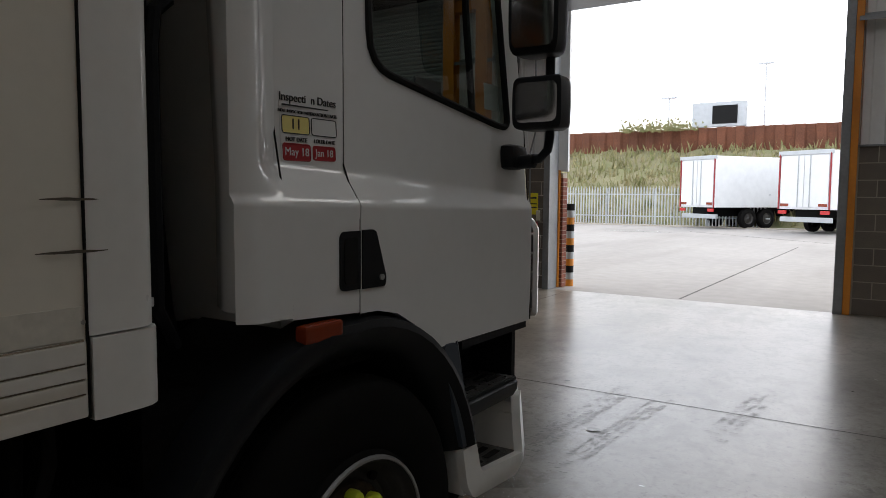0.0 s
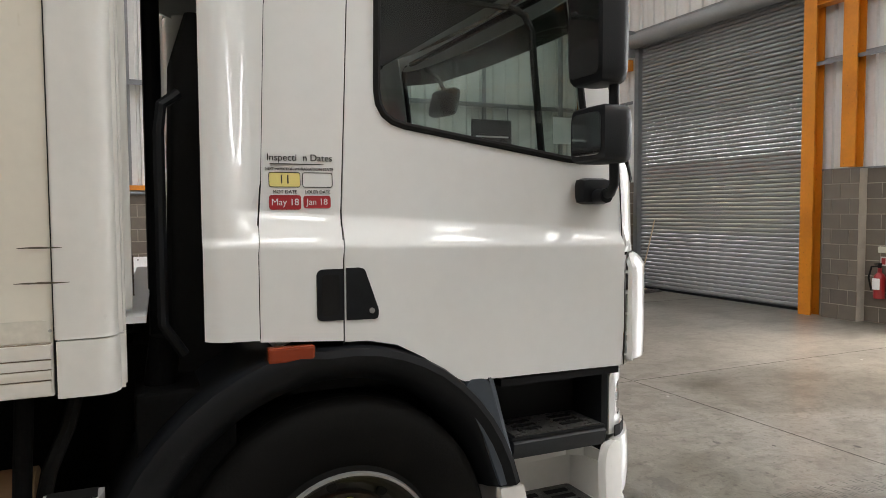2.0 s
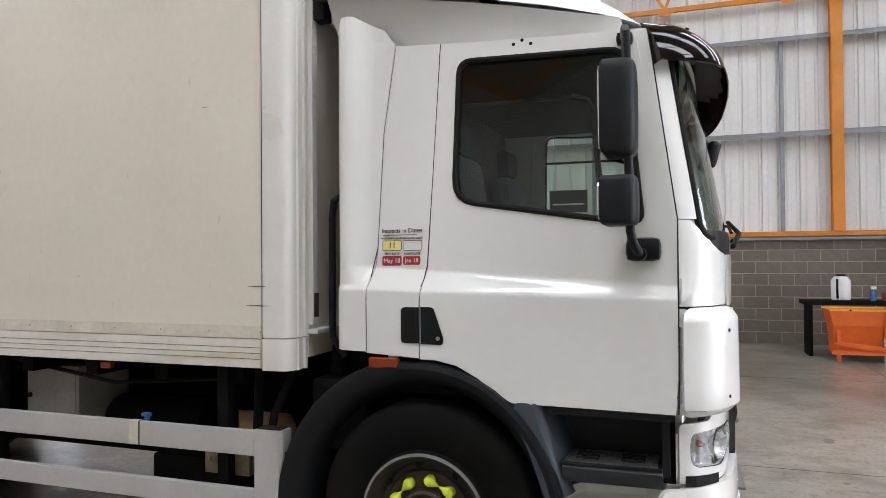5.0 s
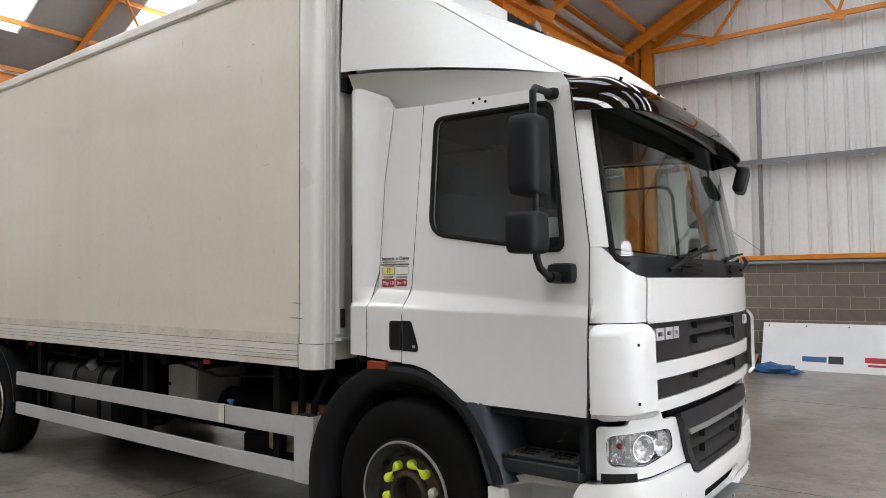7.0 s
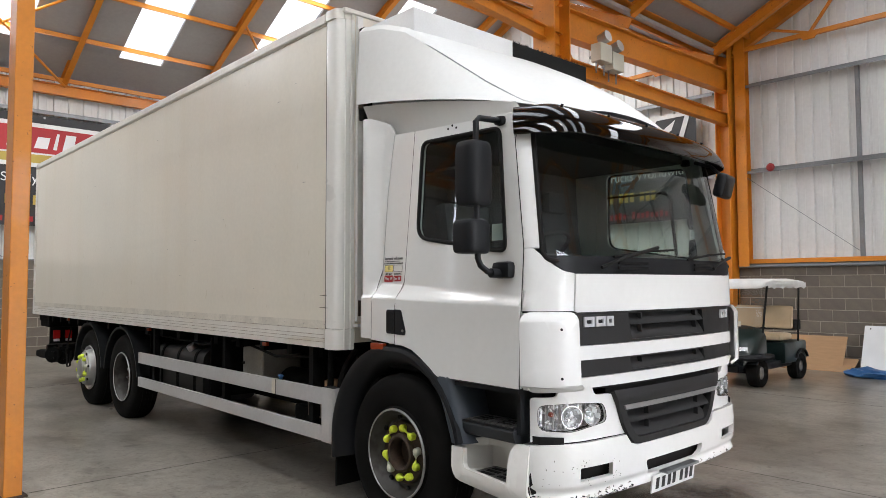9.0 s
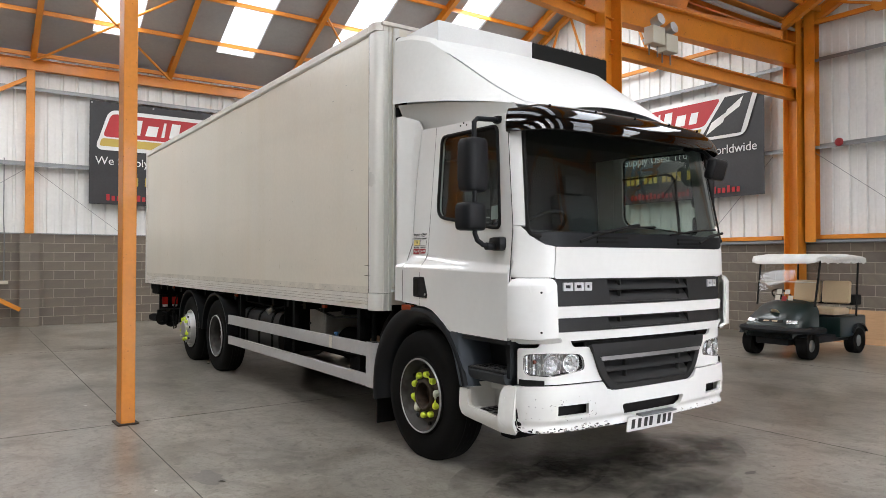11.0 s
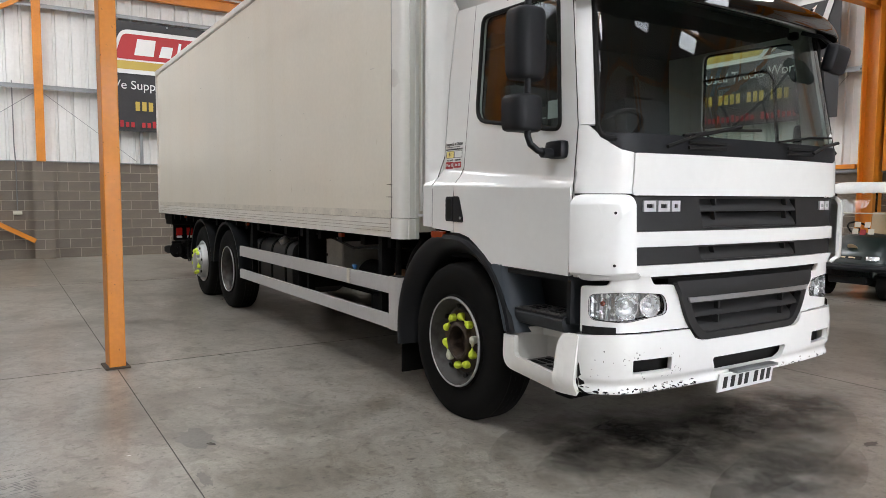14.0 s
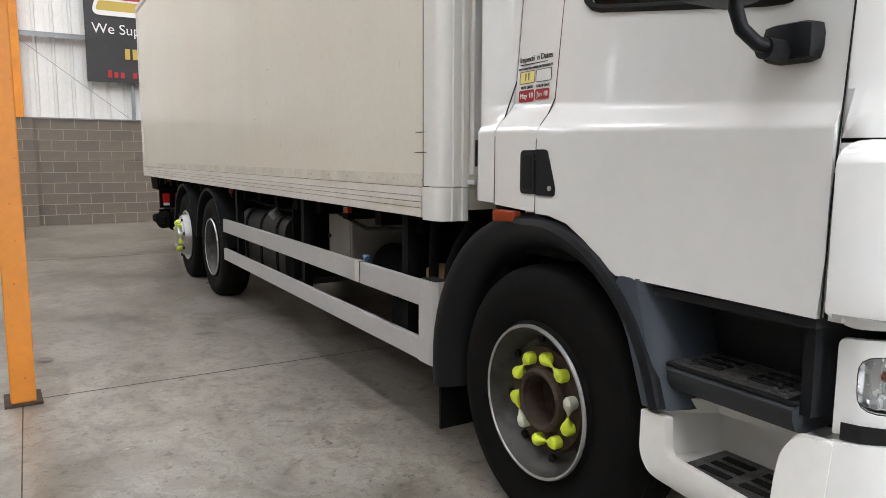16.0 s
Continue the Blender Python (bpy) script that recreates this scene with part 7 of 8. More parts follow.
def banner(at, rz, w, h):
    """A big vinyl banner; its own x runs along the wall, its face looks to -y."""
    b = thing("vinyl_banner", "large black vinyl advertising banner with red panel", "banner", at, rz, "advertising banners")
    n = 24
    bmx = skin([(0, 0), (w, 0), (w, h), (0, h)], lambda u, v: (u, 0.012 * math.sin(u * 2.1) * math.sin(v * 1.3), v), frange(0.01, w - 0.01, n), frange(0.01, h - 0.01, 10))
    part("sheet", bmx, BANNER, b)
    lg_ = rounded([(0.12, 1.38), (w - 0.45, 1.38), (w - 0.1, 2.42), (0.45, 2.42)], 0.2, 5)
    part("logo_frame", skin(lg_, lambda u, v: (u, -0.02, v)), LETW, b, "white rounded frame shape")
    part("logo_panel", skin(rounded([(0.3, 1.72), (w - 1.5, 1.72), (w - 1.05, 2.32), (0.5, 2.32)], 0.12), lambda u, v: (u, -0.024, v)), LETR, b, "red panel")
    part("logo_band", skin(rounded([(0.22, 1.48), (w - 1.7, 1.48), (w - 1.55, 1.68), (0.28, 1.68)], 0.06), lambda u, v: (u, -0.024, v)), LETY, b, "yellow band")
    part("logo_cut", skin([(w - 1.6, 1.45), (w - 0.55, 1.45), (w - 0.25, 2.33), (w - 0.95, 2.33)], lambda u, v: (u, -0.0225, v)), BANNER, b)
    for k in range(2):
        part("logo_flash", skin([(w - 1.45 + 0.42 * k, 1.5 + 0.3 * k), (w - 1.0 + 0.42 * k, 1.75 + 0.3 * k), (w - 0.9 + 0.42 * k, 1.98 + 0.3 * k), (w - 1.3 + 0.42 * k, 1.78 + 0.25 * k)], lambda u, v: (u, -0.027, v)), LETW, b)
    x = 0.75
    for k, bw in enumerate((0.5, 0.34, 0.14, 0.3, 0.34, 0.28)):
        part("logo_bar", skin([(x, 1.83), (x + bw - 0.06, 1.83), (x + bw, 2.22 if k in (0, 2, 3) else 2.1), (x + 0.08, 2.22 if k in (0, 2, 3) else 2.1)], lambda u, v: (u, -0.027, v)), LETW, b)
        x += bw + 0.06
    text("lettering", "We Supply Used Trucks Worldwide", 0.29, Matrix.Translation((w / 2, -0.022, 1.1)), LETW, b)
    x = 0.75
    for run in (3, 3, 4, 3, 3):
        for k in range(run):
            part("number_bar", box(x, x + 0.1, -0.024, -0.02, 0.5, 0.72), LETY, b)
            x += 0.15
        x += 0.12
    x = 0.4
    for k in range(30):
        if k not in (3, 20):
            part("address_bar", box(x, x + 0.075, -0.024, -0.02, 0.1, 0.22 if k % 3 else 0.26), LETR, b)
        x += 0.122
    for u, v in ((0.05, h - 0.05), (w / 3, h - 0.05), (2 * w / 3, h - 0.05), (w - 0.05, h - 0.05)):
        part("eyelet", cyl((u, -0.014, v), (u, -0.02, v), 0.025, 10), ALU, b)
    return b


banner((-0.83, RY + 0.2, 3.03), 180, 4.55, 2.62)
banner((LX + 0.22, -6.82, 3.09), 90, 4.6, 2.4)
banner((RX + 0.035, 6.0, 3.0), -90, 4.6, 2.6)

# flood lamps hung from the gantry
fl = thing("flood_lamp", "grey flood lamp pair hung on the gantry", "lamp", (-8.2, VY + 0.18, 5.3))
part("case", box(-0.16, 0.16, -0.08, 0.12, -0.1, 0.2, 0.015), BOXW, fl)
part("lamp_head", join(cyl((0.0, 0.0, 0.28), (0, 0.16, 0.32), 0.09, 18, 0.1), cyl((0.0, 0.0, 0.2), (0.0, 0.0, 0.3), 0.02)), ALU, fl)
part("bracket", join(box(-0.12, -0.1, -0.02, 0.0, -0.28, -0.1), box(0.1, 0.12, -0.02, 0.0, -0.28, -0.1), box(-0.12, 0.12, -0.14, -0.08, -0.02, 0.02)), GIRT, fl)
copy_thing(fl, pose(-7.85, VY + 0.18, 5.38))
# leaning boards
def leaning(name, label, y0, y1, h, m, x=LX + 0.42, cat="board"):
    t = thing(name, label, cat, (x, (y0 + y1) / 2, 0))
    t.matrix_world = pose(x, (y0 + y1) / 2, 0.004, 0, -math.degrees(math.asin(min(0.9, (x - LX - 0.06) / h))), 0)
    part("panel", box(-0.012, 0.0, -(y1 - y0) / 2, (y1 - y0) / 2, 0, h, 0.002), m, t)
    return t


wp = leaning("white_board", "long white sign board leaning against blocks", 0.95, 3.45, 0.92, WHITEP)
for y0, y1, z0, z1, m in ((-0.55, -0.15, 0.17, 0.27, BLUEP), (-0.12, 0.12, 0.15, 0.29, LETK), (0.45, 1.05, 0.2, 0.3, LETR), (0.5, 1.0, 0.13, 0.17, LETR)):
    part("logo_shape", box(0.0005, 0.003, y0, y1, z0, z1), m, wp)
for y in (-1.15, -0.5, 0.2, 0.9):
    part("fixing", cyl((0, y, 0.86), (0.003, y, 0.86), 0.014, 8), SEAM, wp)
leaning("cardboard_sheet", "brown cardboard sheet leaning on the wall", -0.55, 0.65, 0.72, CARD)
leaning("cardboard_sheet", "brown cardboard sheet leaning on the wall", -1.0, 0.85, 0.5, CARD, LX + 0.55)
leaning("cardboard_sheet", "brown cardboard sheet leaning on the wall", -1.3, -0.1, 0.62, CARD, LX + 0.5)
rc = random.Random(21)
bm = bmesh.new()
bmesh.ops.create_icosphere(bm, subdivisions=3, radius=0.3)
for v in bm.verts:
    n = noise.noise(v.co * 7)
    v.co = Vector((v.co.x * 0.8, v.co.y * 1.3, max(0.0, v.co.z * 0.35 + 0.05))) * (1 + 0.5 * n)
    v.co.z = max(0, v.co.z)
rag = tagged(part("blue_rag", bm, BLUEP, None, "", True), "crumpled dark blue cloth on the floor", "cloth")
rag.location = (LX + 1.0, 1.3, 0.001)

# ---- the work corner ----
XW = LX + 0.014
ns = sign("no_smoking_sign", "white and red no smoking wall sign", (XW, 7.5, 1.66), 0.62, 0.45, WHITEP, "+x", [(0, -0.06, 0.58, 0.28, REDP)])
text("lettering", "No", 0.2, Matrix.Translation((0, -0.0095, 0.015)), LETW, ns)
text("lettering", "smoking", 0.175, Matrix.Translation((0, -0.0095, -0.125)), LETW, ns)
part("symbol_ring", moved(lathe([(0.055, 0.0), (0.043, 0.0)], 24), Matrix.Translation((0, -0.0075, 0.155)) @ pose(0, 0, 0, 0, 0, 90)), REDP, ns)
part("symbol_bar", bar((-0.035, -0.0085, 0.185), (0.035, -0.0085, 0.125), 0.002, 0.012, up=(1, 0, 1)), REDP, ns)


def wallbox(name, label, y0, y1, z0, z1, d, m, cat):
    return tagged(part(name, box(XW, XW + d, y0, y1, z0, z1, 0.01), m), label, cat, "wall electrics")


wallbox("junction_box", "pale grey junction box on the wall", 9.65, 10.0, 1.66, 1.92, 0.12, BOXW, "junction box")
wallbox("junction_box", "white isolator box on the wall", 9.62, 9.95, 1.4, 1.6, 0.12, WHITEP, "junction box")
wallbox("electrical_cabinet", "tall beige electrical cabinet on the wall", 9.99, 10.5, 0.88, 1.75, 0.25, BOXW, "cabinet")
wallbox("junction_box", "small grey switch box on the wall", 10.52, 10.7, 1.3, 1.57, 0.1, BOXW, "junction box")
wallbox("power_socket", "white and red power socket", 9.18, 9.3, 0.88, 1.03, 0.1, REDP, "socket")
wallbox("power_socket", "white and red power socket", 9.4, 9.52, 0.88, 1.03, 0.1, REDP, "socket")
wallbox("power_socket", "white and green breaker box", 9.4, 9.53, 1.1, 1.32, 0.08, WHITEP, "socket")
wallbox("wall_socket", "grey twin socket on the wall", 8.76, 8.9, 0.96, 1.04, 0.05, BOXW, "socket")
wire("conduit_pipe", [(LX + 0.12, 8.75, 4.0), (LX + 0.12, 8.75, 2.6), (LX + 0.16, 8.83, 2.2), (LX + 0.05, 8.83, 1.9), (LX + 0.03, 8.83, 1.04)], 0.014, GIRT, "grey conduit down the wall")
wire("duct_pipe", [(LX + 0.14, 10.15, 7.0), (LX + 0.14, 10.15, 2.5), (LX + 0.16, 10.28, 2.25), (LX + 0.12, 10.28, 1.75)], 0.06, GIRT, "thick grey cable duct", "duct")
for a, b in ((9.2, 9.24), (9.25, 9.46)):
    wire("power_cable", [(LX + 0.16, 9.2, 2.2), (LX + 0.18, b, 2.15), (LX + 0.05, b, 1.8), (LX + 0.05, b, 1.0)], 0.016, SEAM, "black power cable down the wall")


def chair(at, rz):
    c = thing("stacking_chair", "dark grey plastic chair on black tube legs", "chair", at, rz, "chairs at the bench")
    part("seat", box(-0.22, 0.22, -0.22, 0.22, 0.44, 0.47, 0.012), BLACK, c)
    part("backrest", skin(rounded([(-0.29, 0.57), (0.29, 0.57), (0.29, 0.77), (-0.29, 0.77)], 0.04), lambda u, v: (u, 0.24 - 0.35 * u * u, v), frange(-0.2, 0.2, 6), (), (), 0.02), BLACK, c)
    for x in (-0.21, 0.21):
        part("leg", tube([(x, 0.24, 0.74), (x, 0.22, 0.45), (x, 0.29, 0.0)], 0.014, 6), CHASSIS, c)
        part("rung", tube([(x, 0.25, 0.3), (x, -0.22, 0.3)], 0.009, 6), CHASSIS, c)
        part("leg", tube([(x, -0.2, 0.45), (x, -0.26, 0.0)], 0.012, 6), CHASSIS, c)
    part("rung", tube([(-0.21, 0.245, 0.32), (0.21, 0.245, 0.32)], 0.01, 6), CHASSIS, c)
    return c


def table(at, rz, L, W, H, m, label):
    t = thing("work_table", label, "table", at, rz)
    part("tabletop", box(-L / 2, L / 2, -W / 2, W / 2, H - 0.035, H, 0.006), m, t)
    for x in (-L / 2 + 0.06, L / 2 - 0.06):
        for y in (-W / 2 + 0.06, W / 2 - 0.06):
            part("leg", box(x - 0.018, x + 0.018, y - 0.018, y + 0.018, 0, H - 0.035), CHASSIS, t)
        part("rail", box(x - 0.012, x + 0.012, -W / 2 + 0.08, W / 2 - 0.08, 0.3, 0.33), CHASSIS, t)
    return t


table((-10.0, 7.2, 0), 90, 1.7, 0.7, 0.72, BLACK, "black topped folding table strewn with clothes")
chair((-9.4, 6.85, 0), -90)
chair((-9.4, 7.85, 0), -90)
table((-10.1, 8.75, 0), 90, 1.2, 0.6, 0.7, BLACK, "black topped folding table by the wall")


def heap(name, label, at, size, m, seed, cat="clothing"):
    """Crumpled cloth: a noisy flattened ball resting on its support."""
    bm = bmesh.new()
    bmesh.ops.create_icosphere(bm, subdivisions=4, radius=1)
    off = Vector((seed * 3.1, seed * 1.7, 0))
    for v in bm.verts:
        fold = math.sin(7 * math.atan2(v.co.y, v.co.x) + 3 * noise.noise(v.co * 2 + off) + seed) * (1 - abs(v.co.z)) ** 0.5
        k = 1 + 0.3 * noise.noise(v.co * 1.6 + off) + 0.11 * noise.noise(v.co * 4 + off) + 0.12 * fold + 0.015 * noise.noise(v.co * 11 + off)
        v.co = Vector((v.co.x * size[0] * k, v.co.y * size[1] * k, max(0, v.co.z * k + 0.35) * size[2] / 1.35))
    o = tagged(part(name, bm, m, None, "", True), label, cat)
    o.location = at
    return o


def drape(name, label, at, L, W, H, hang, m, seed):
    """A creased cloth over a table edge: it lies flat, then falls past the front."""
    bm = bmesh.new()
    nu, nv = 36, 22
    grid = []
    for i in range(nu + 1):
        row = []
        for j in range(nv + 1):
            u, v = i / nu, j / nv
            q = Vector((u * L * 3, v * W * 3, seed))
            y = (u - 0.5) * L + 0.05 * noise.noise(q * 1.3)
            d = v * (W + hang) + 0.06 * noise.noise(Vector((u * 5, seed, 0)))
            x, z = (d, H) if d < W else (W + 0.02, H - (d - W))
            row.append(bm.verts.new((at[0] + x + 0.02 * noise.noise(q * 2.4), at[1] + y, z + 0.008 + 0.03 * abs(noise.noise(q * 1.8)) + 0.015 * noise.noise(q * 4) if d < W else z)))
        grid.append(row)
    for i in range(nu):
        for j in range(nv):
            bm.faces.new((grid[i][j], grid[i + 1][j], grid[i + 1][j + 1], grid[i][j + 1]))
    back = bm.faces[:]
    bmesh.ops.solidify(bm, geom=back, thickness=0.008)
    return tagged(part(name, bm, m, None, "", True), label, "clothing")


drape("folded_jacket", "grey jacket spread over the table edge", (-10.05, 7.25, 0), 1.1, 0.38, 0.726, 0.1, CLOTH, 1)
drape("work_trousers", "dark grey trousers laid over the table", (-10.05, 8.2, 0), 0.7, 0.36, 0.73, 0.14, CLOTH, 4)
heap("coat", "dark grey coat thrown over a chair back", (-9.9, 8.6, 0.702), (0.3, 0.4, 0.42), CLOTH, 2)
heap("overall", "dark overall dropped by the wall", (-9.85, 9.15, 0.001), (0.35, 0.35, 0.85), CLOTH, 3)
heap("rubbish_bag", "pale plastic rubbish bag on the floor", (-10.3, 6.9, 0.001), (0.22, 0.24, 0.3), KICK, 4, "bag")
heap("rubbish_bag", "grey rubbish bag under the table", (-10.3, 7.9, 0.001), (0.35, 0.6, 0.25), CLOTH, 5, "bag")


def carton(at, w, d, h, rz=0, m=CARD, label="brown cardboard box with open flaps", name="cardboard_box", cat="box"):
    t = thing(name, label, cat, at, rz, "boxes in the work corner")
    part("carton", box(-w / 2, w / 2, -d / 2, d / 2, 0, h, 0.006), m, t)
    part("tape", box(-w / 2 - 0.001, w / 2 + 0.001, -0.025, 0.025, h, h + 0.002), BOXW, t)
    part("print", box(w / 2, w / 2 + 0.0015, -d * 0.3, d * 0.3, h * 0.62, h * 0.7), HUBM, t)
    return t


carton((-10.7, 6.55, 0.0), 0.5, 0.7, 0.86, 4)
carton((-10.7, 7.3, 0.0), 0.5, 0.7, 0.95, -3)
carton((-10.7, 8.1, 0.0), 0.5, 0.8, 0.92, 2)
carton((-10.05, 7.62, 0.0), 0.24, 0.2, 0.34, 8, REDP, "small red carton under the table", "red_box")
carton((-10.0, 8.35, 0.0), 0.24, 0.22, 0.38, -6, REDP, "small red carton under the table", "red_box")
carton((-9.7, 9.0, 0.0), 0.2, 0.16, 0.2, 15, BLUEP, "small blue carton on the floor", "blue_box")
carton((-9.75, 9.3, 0.0), 0.22, 0.18, 0.14, 5, YELSIGN, "small yellow carton on the floor", "yellow_box")
carton((-9.45, 8.6, 0.0), 0.25, 0.3, 0.5, 10, WHITEP, "white cardboard box with red print", "white_box")
bag = heap("tool_bag", "black and yellow tool bag on a box", (-10.7, 7.35, 0.953), (0.2, 0.28, 0.22), CLOTH, 6, "bag")
part("flash", box(0.16, 0.21, -0.1, 0.1, 0.05, 0.11, 0.01), YELSIGN, bag, "yellow flash on the bag")
bk = thing("plastic_tub", "white plastic tub with red lid", "tub", (-10.7, 7.85, 0.922))
part("tub", moved(lathe([(0.0, 0.0), (0.09, 0.0), (0.1, 0.16), (0.0, 0.16)], 20), pose(0, 0, 0, 0, -90, 0)), WHITEP, bk)
part("lid", moved(lathe([(0.0, 0.0), (0.105, 0.0), (0.105, 0.02), (0.0, 0.025)], 20), pose(0, 0, 0.161, 0, -90, 0)), REDP, bk)
bench = thing("steel_bench", "dark steel workbench along the wall", "bench", (-11.6, 5.6, 0))
part("bench_top", box(-0.3, 0.3, -1.0, 1.05, 0.86, 0.93, 0.005), CHASSIS, bench)
for y in (-0.9, 0.95):
    part("leg", box(-0.25, 0.25, y - 0.03, y + 0.03, 0, 0.86), CHASSIS, bench)
sprd = thing("salt_spreader", "orange steel salt spreader with yellow rim", "spreader", (-11.0, 5.65, 0))
part("hopper", loft([[(x * k, y * j, z) for x, y in ((-0.3, -0.75), (0.3, -0.75), (0.3, 0.75), (-0.3, 0.75))] for z, k, j in ((0.14, 0.6, 0.96), (0.3, 0.62, 0.96), (0.58, 0.95, 0.98), (0.82, 1.05, 1.05))]), SPREAD, sprd, "red orange painted hopper")
part("rim", join(box(0.29, 0.335, -0.8, 0.8, 0.81, 0.84, 0.006), box(-0.335, -0.29, -0.8, 0.8, 0.81, 0.84, 0.006)), RIMO, sprd, "yellow orange rim")
for y in (-0.5, 0.05, 0.55):
    part("rim_bolt", cyl((0.335, y, 0.825), (0.343, y, 0.825), 0.016, 8), SEAM, sprd)
part("hopper_rib", box(0.2, 0.33, -0.03, 0.03, 0.4, 0.8, 0.005), SPREAD, sprd)
part("drawbar", bar((0.3, -0.7, 0.3), (0.5, 0.35, 0.2), 0.05, 0.05), SPREAD, sprd)
part("frame_bar", box(0.22, 0.28, -0.75, 0.75, 0.12, 0.18), SPREAD, sprd)
for y in (-0.65, 0.0, 0.6):
    part("stand_leg", box(0.2, 0.26, y - 0.03, y + 0.03, 0.0, 0.62), SPREAD if y else ALU, sprd)
sprayer = thing("garden_sprayer", "white plastic backpack sprayer with black straps", "sprayer", (-11.6, 5.2, 0.93))
part("tank", moved(lathe([(0.0, 0.0), (0.14, 0.01), (0.15, 0.06), (0.15, 0.33), (0.1, 0.4), (0.0, 0.41)], 24), pose(0, 0, 0, 0, -90, 0)), WHITEP, sprayer, smooth=True)
part("cap", cyl((0, 0, 0.405), (0, 0, 0.44), 0.07, 16), SEAM, sprayer)
part("strap", tube([(0.15, -0.08, 0.36), (0.24, -0.1, 0.2), (0.16, -0.08, 0.04)], 0.018, 6), SEAM, sprayer)
sb = thing("spray_bottle", "blue and white trigger spray bottle", "bottle", (-11.5, 5.65, 0.93))
part("bottle", moved(lathe([(0.0, 0), (0.04, 0.0), (0.042, 0.12), (0.015, 0.16), (0.015, 0.19), (0.0, 0.19)], 16), pose(0, 0, 0, 0, -90, 0)), BLUEP, sb)
part("trigger", box(-0.02, 0.02, -0.03, 0.05, 0.19, 0.24, 0.006), WHITEP, sb)
carton((-11.5, 5.95, 0.93), 0.15, 0.3, 0.14, 0, REDP, "red patterned small box", "red_box")
wb = thing("waste_bin", "black open plastic waste bin", "bin", (-10.7, 6.55, 0))
wb.location = (-10.35, 6.15, 0)
part("tub", loft([[(k * math.cos(a) * 0.2, k * math.sin(a) * 0.2, z) for a in frange(0, 2 * math.pi, 16)[:-1]] for z, k in ((0, 0.85), (0.55, 1.0), (0.58, 1.08))]), SEAM, wb)
heap("rucksack", "dark rucksack on the floor", (-10.9, 6.25, 0.001), (0.22, 0.22, 0.5), CLOTH, 8, "bag")
# tyres, bag and broom by the shutter
for k in range(3):
    ty = thing("spare_tyre", "worn black car tyre in a stack", "tyre", (-10.75, 10.05, 0.1 + 0.2 * k), 0, "stacked tyres")
    part("tread", moved(lathe([(0.19, 0.08), (0.25, 0.1), (0.31, 0.085), (0.325, 0.0), (0.31, -0.085), (0.25, -0.1), (0.19, -0.08)], 32, True), pose(0, 0, 0, 0, 90, 0)), RUBBER, ty, smooth=True)
heap("red_bag", "crumpled red and white plastic bag on tyres", (-10.7, 10.0, 0.6), (0.2, 0.2, 0.3), REDP, 9, "bag")
br_ = thing("broom", "wooden broom leaning on the shutter", "broom", (-10.3, 10.35, 0))
part("handle", cyl((0, 0, 0.06), (0.06, 0.33, 1.45), 0.013, 10), TANB, br_)
part("head", box(-0.2, 0.2, -0.04, 0.04, 0.03, 0.08, 0.008), TANB, br_)
part("bristles", box(-0.2, 0.2, -0.045, 0.045, 0.0, 0.035), SEAM, br_)
pp = thing("striped_post", "black post with yellow band by the shutter", "post", (-11.05, 10.6, 0))
part("pole", box(-0.04, 0.04, -0.04, 0.04, 0, 1.7), SEAM, pp)
part("band", box(-0.045, 0.045, -0.045, 0.045, 1.3, 1.55), YELSIGN, pp)
heap("dark_mat", "dark doormat rubble on the floor", (-10.2, 10.1, 0.001), (0.25, 0.6, 0.06), CLOTH, 12, "mat")
tp = thing("tyre_by_door", "black tyre standing by the doorway", "tyre", (0.62, FY - 0.2, 0.33))
part("tread", moved(lathe([(0.19, 0.08), (0.25, 0.1), (0.31, 0.085), (0.325, 0.0), (0.31, -0.085), (0.25, -0.1), (0.19, -0.08)], 32, True), pose(0, 0, 0, 0, 0, 90)), RUBBER, tp, smooth=True)

# ---- golf cart ----
cart = thing("golf_cart", "dark green golf cart with tan seats and white canvas roof", "golf cart", (-10.25, -0.05, 0), -91)
cart.scale = (0.95, 0.94, 1)
hood = []
for y, z0, z1, w in ((0.42, 0.5, 0.93, 0.5), (0.6, 0.5, 0.89, 0.52), (0.76, 0.49, 0.81, 0.53), (0.92, 0.48, 0.72, 0.53), (1.04, 0.47, 0.64, 0.51), (1.12, 0.46, 0.56, 0.47), (1.15, 0.46, 0.5, 0.42)):
    hood.append([(x * w, y, z) for x, z in ((-1, z0), (-1, z1 - 0.16), (-0.93, z1 - 0.08), (-0.75, z1 - 0.02), (-0.4, z1 + 0.015), (0, z1 + 0.025), (0.4, z1 + 0.015), (0.75, z1 - 0.02), (0.93, z1 - 0.08), (1, z1 - 0.16), (1, z0))])
part("hood", loft(hood), DKGREEN, cart, "glossy dark green hood", True)
wrap = [(-0.66, 0.5), (-0.655, 0.8), (-0.63, 1.0), (-0.54, 1.13), (-0.36, 1.19), (0, 1.21), (0.36, 1.19), (0.54, 1.13), (0.63, 1.0), (0.655, 0.8), (0.66, 0.5)]
part("front_bumper", loft([[(x * k, y * (0.5 + 0.5 * k) if y > 0.9 else y, z) for k, z in ((0.86, 0.41), (1.0, 0.43), (1.03, 0.47), (1.0, 0.51), (0.86, 0.525))] for x, y in wrap]), BLACK, cart, "black wrap-round plastic bumper", True)
part("front_undertray", box(-0.3, 0.3, 0.86, 1.06, 0.22, 0.42, 0.02), BLACK, cart)
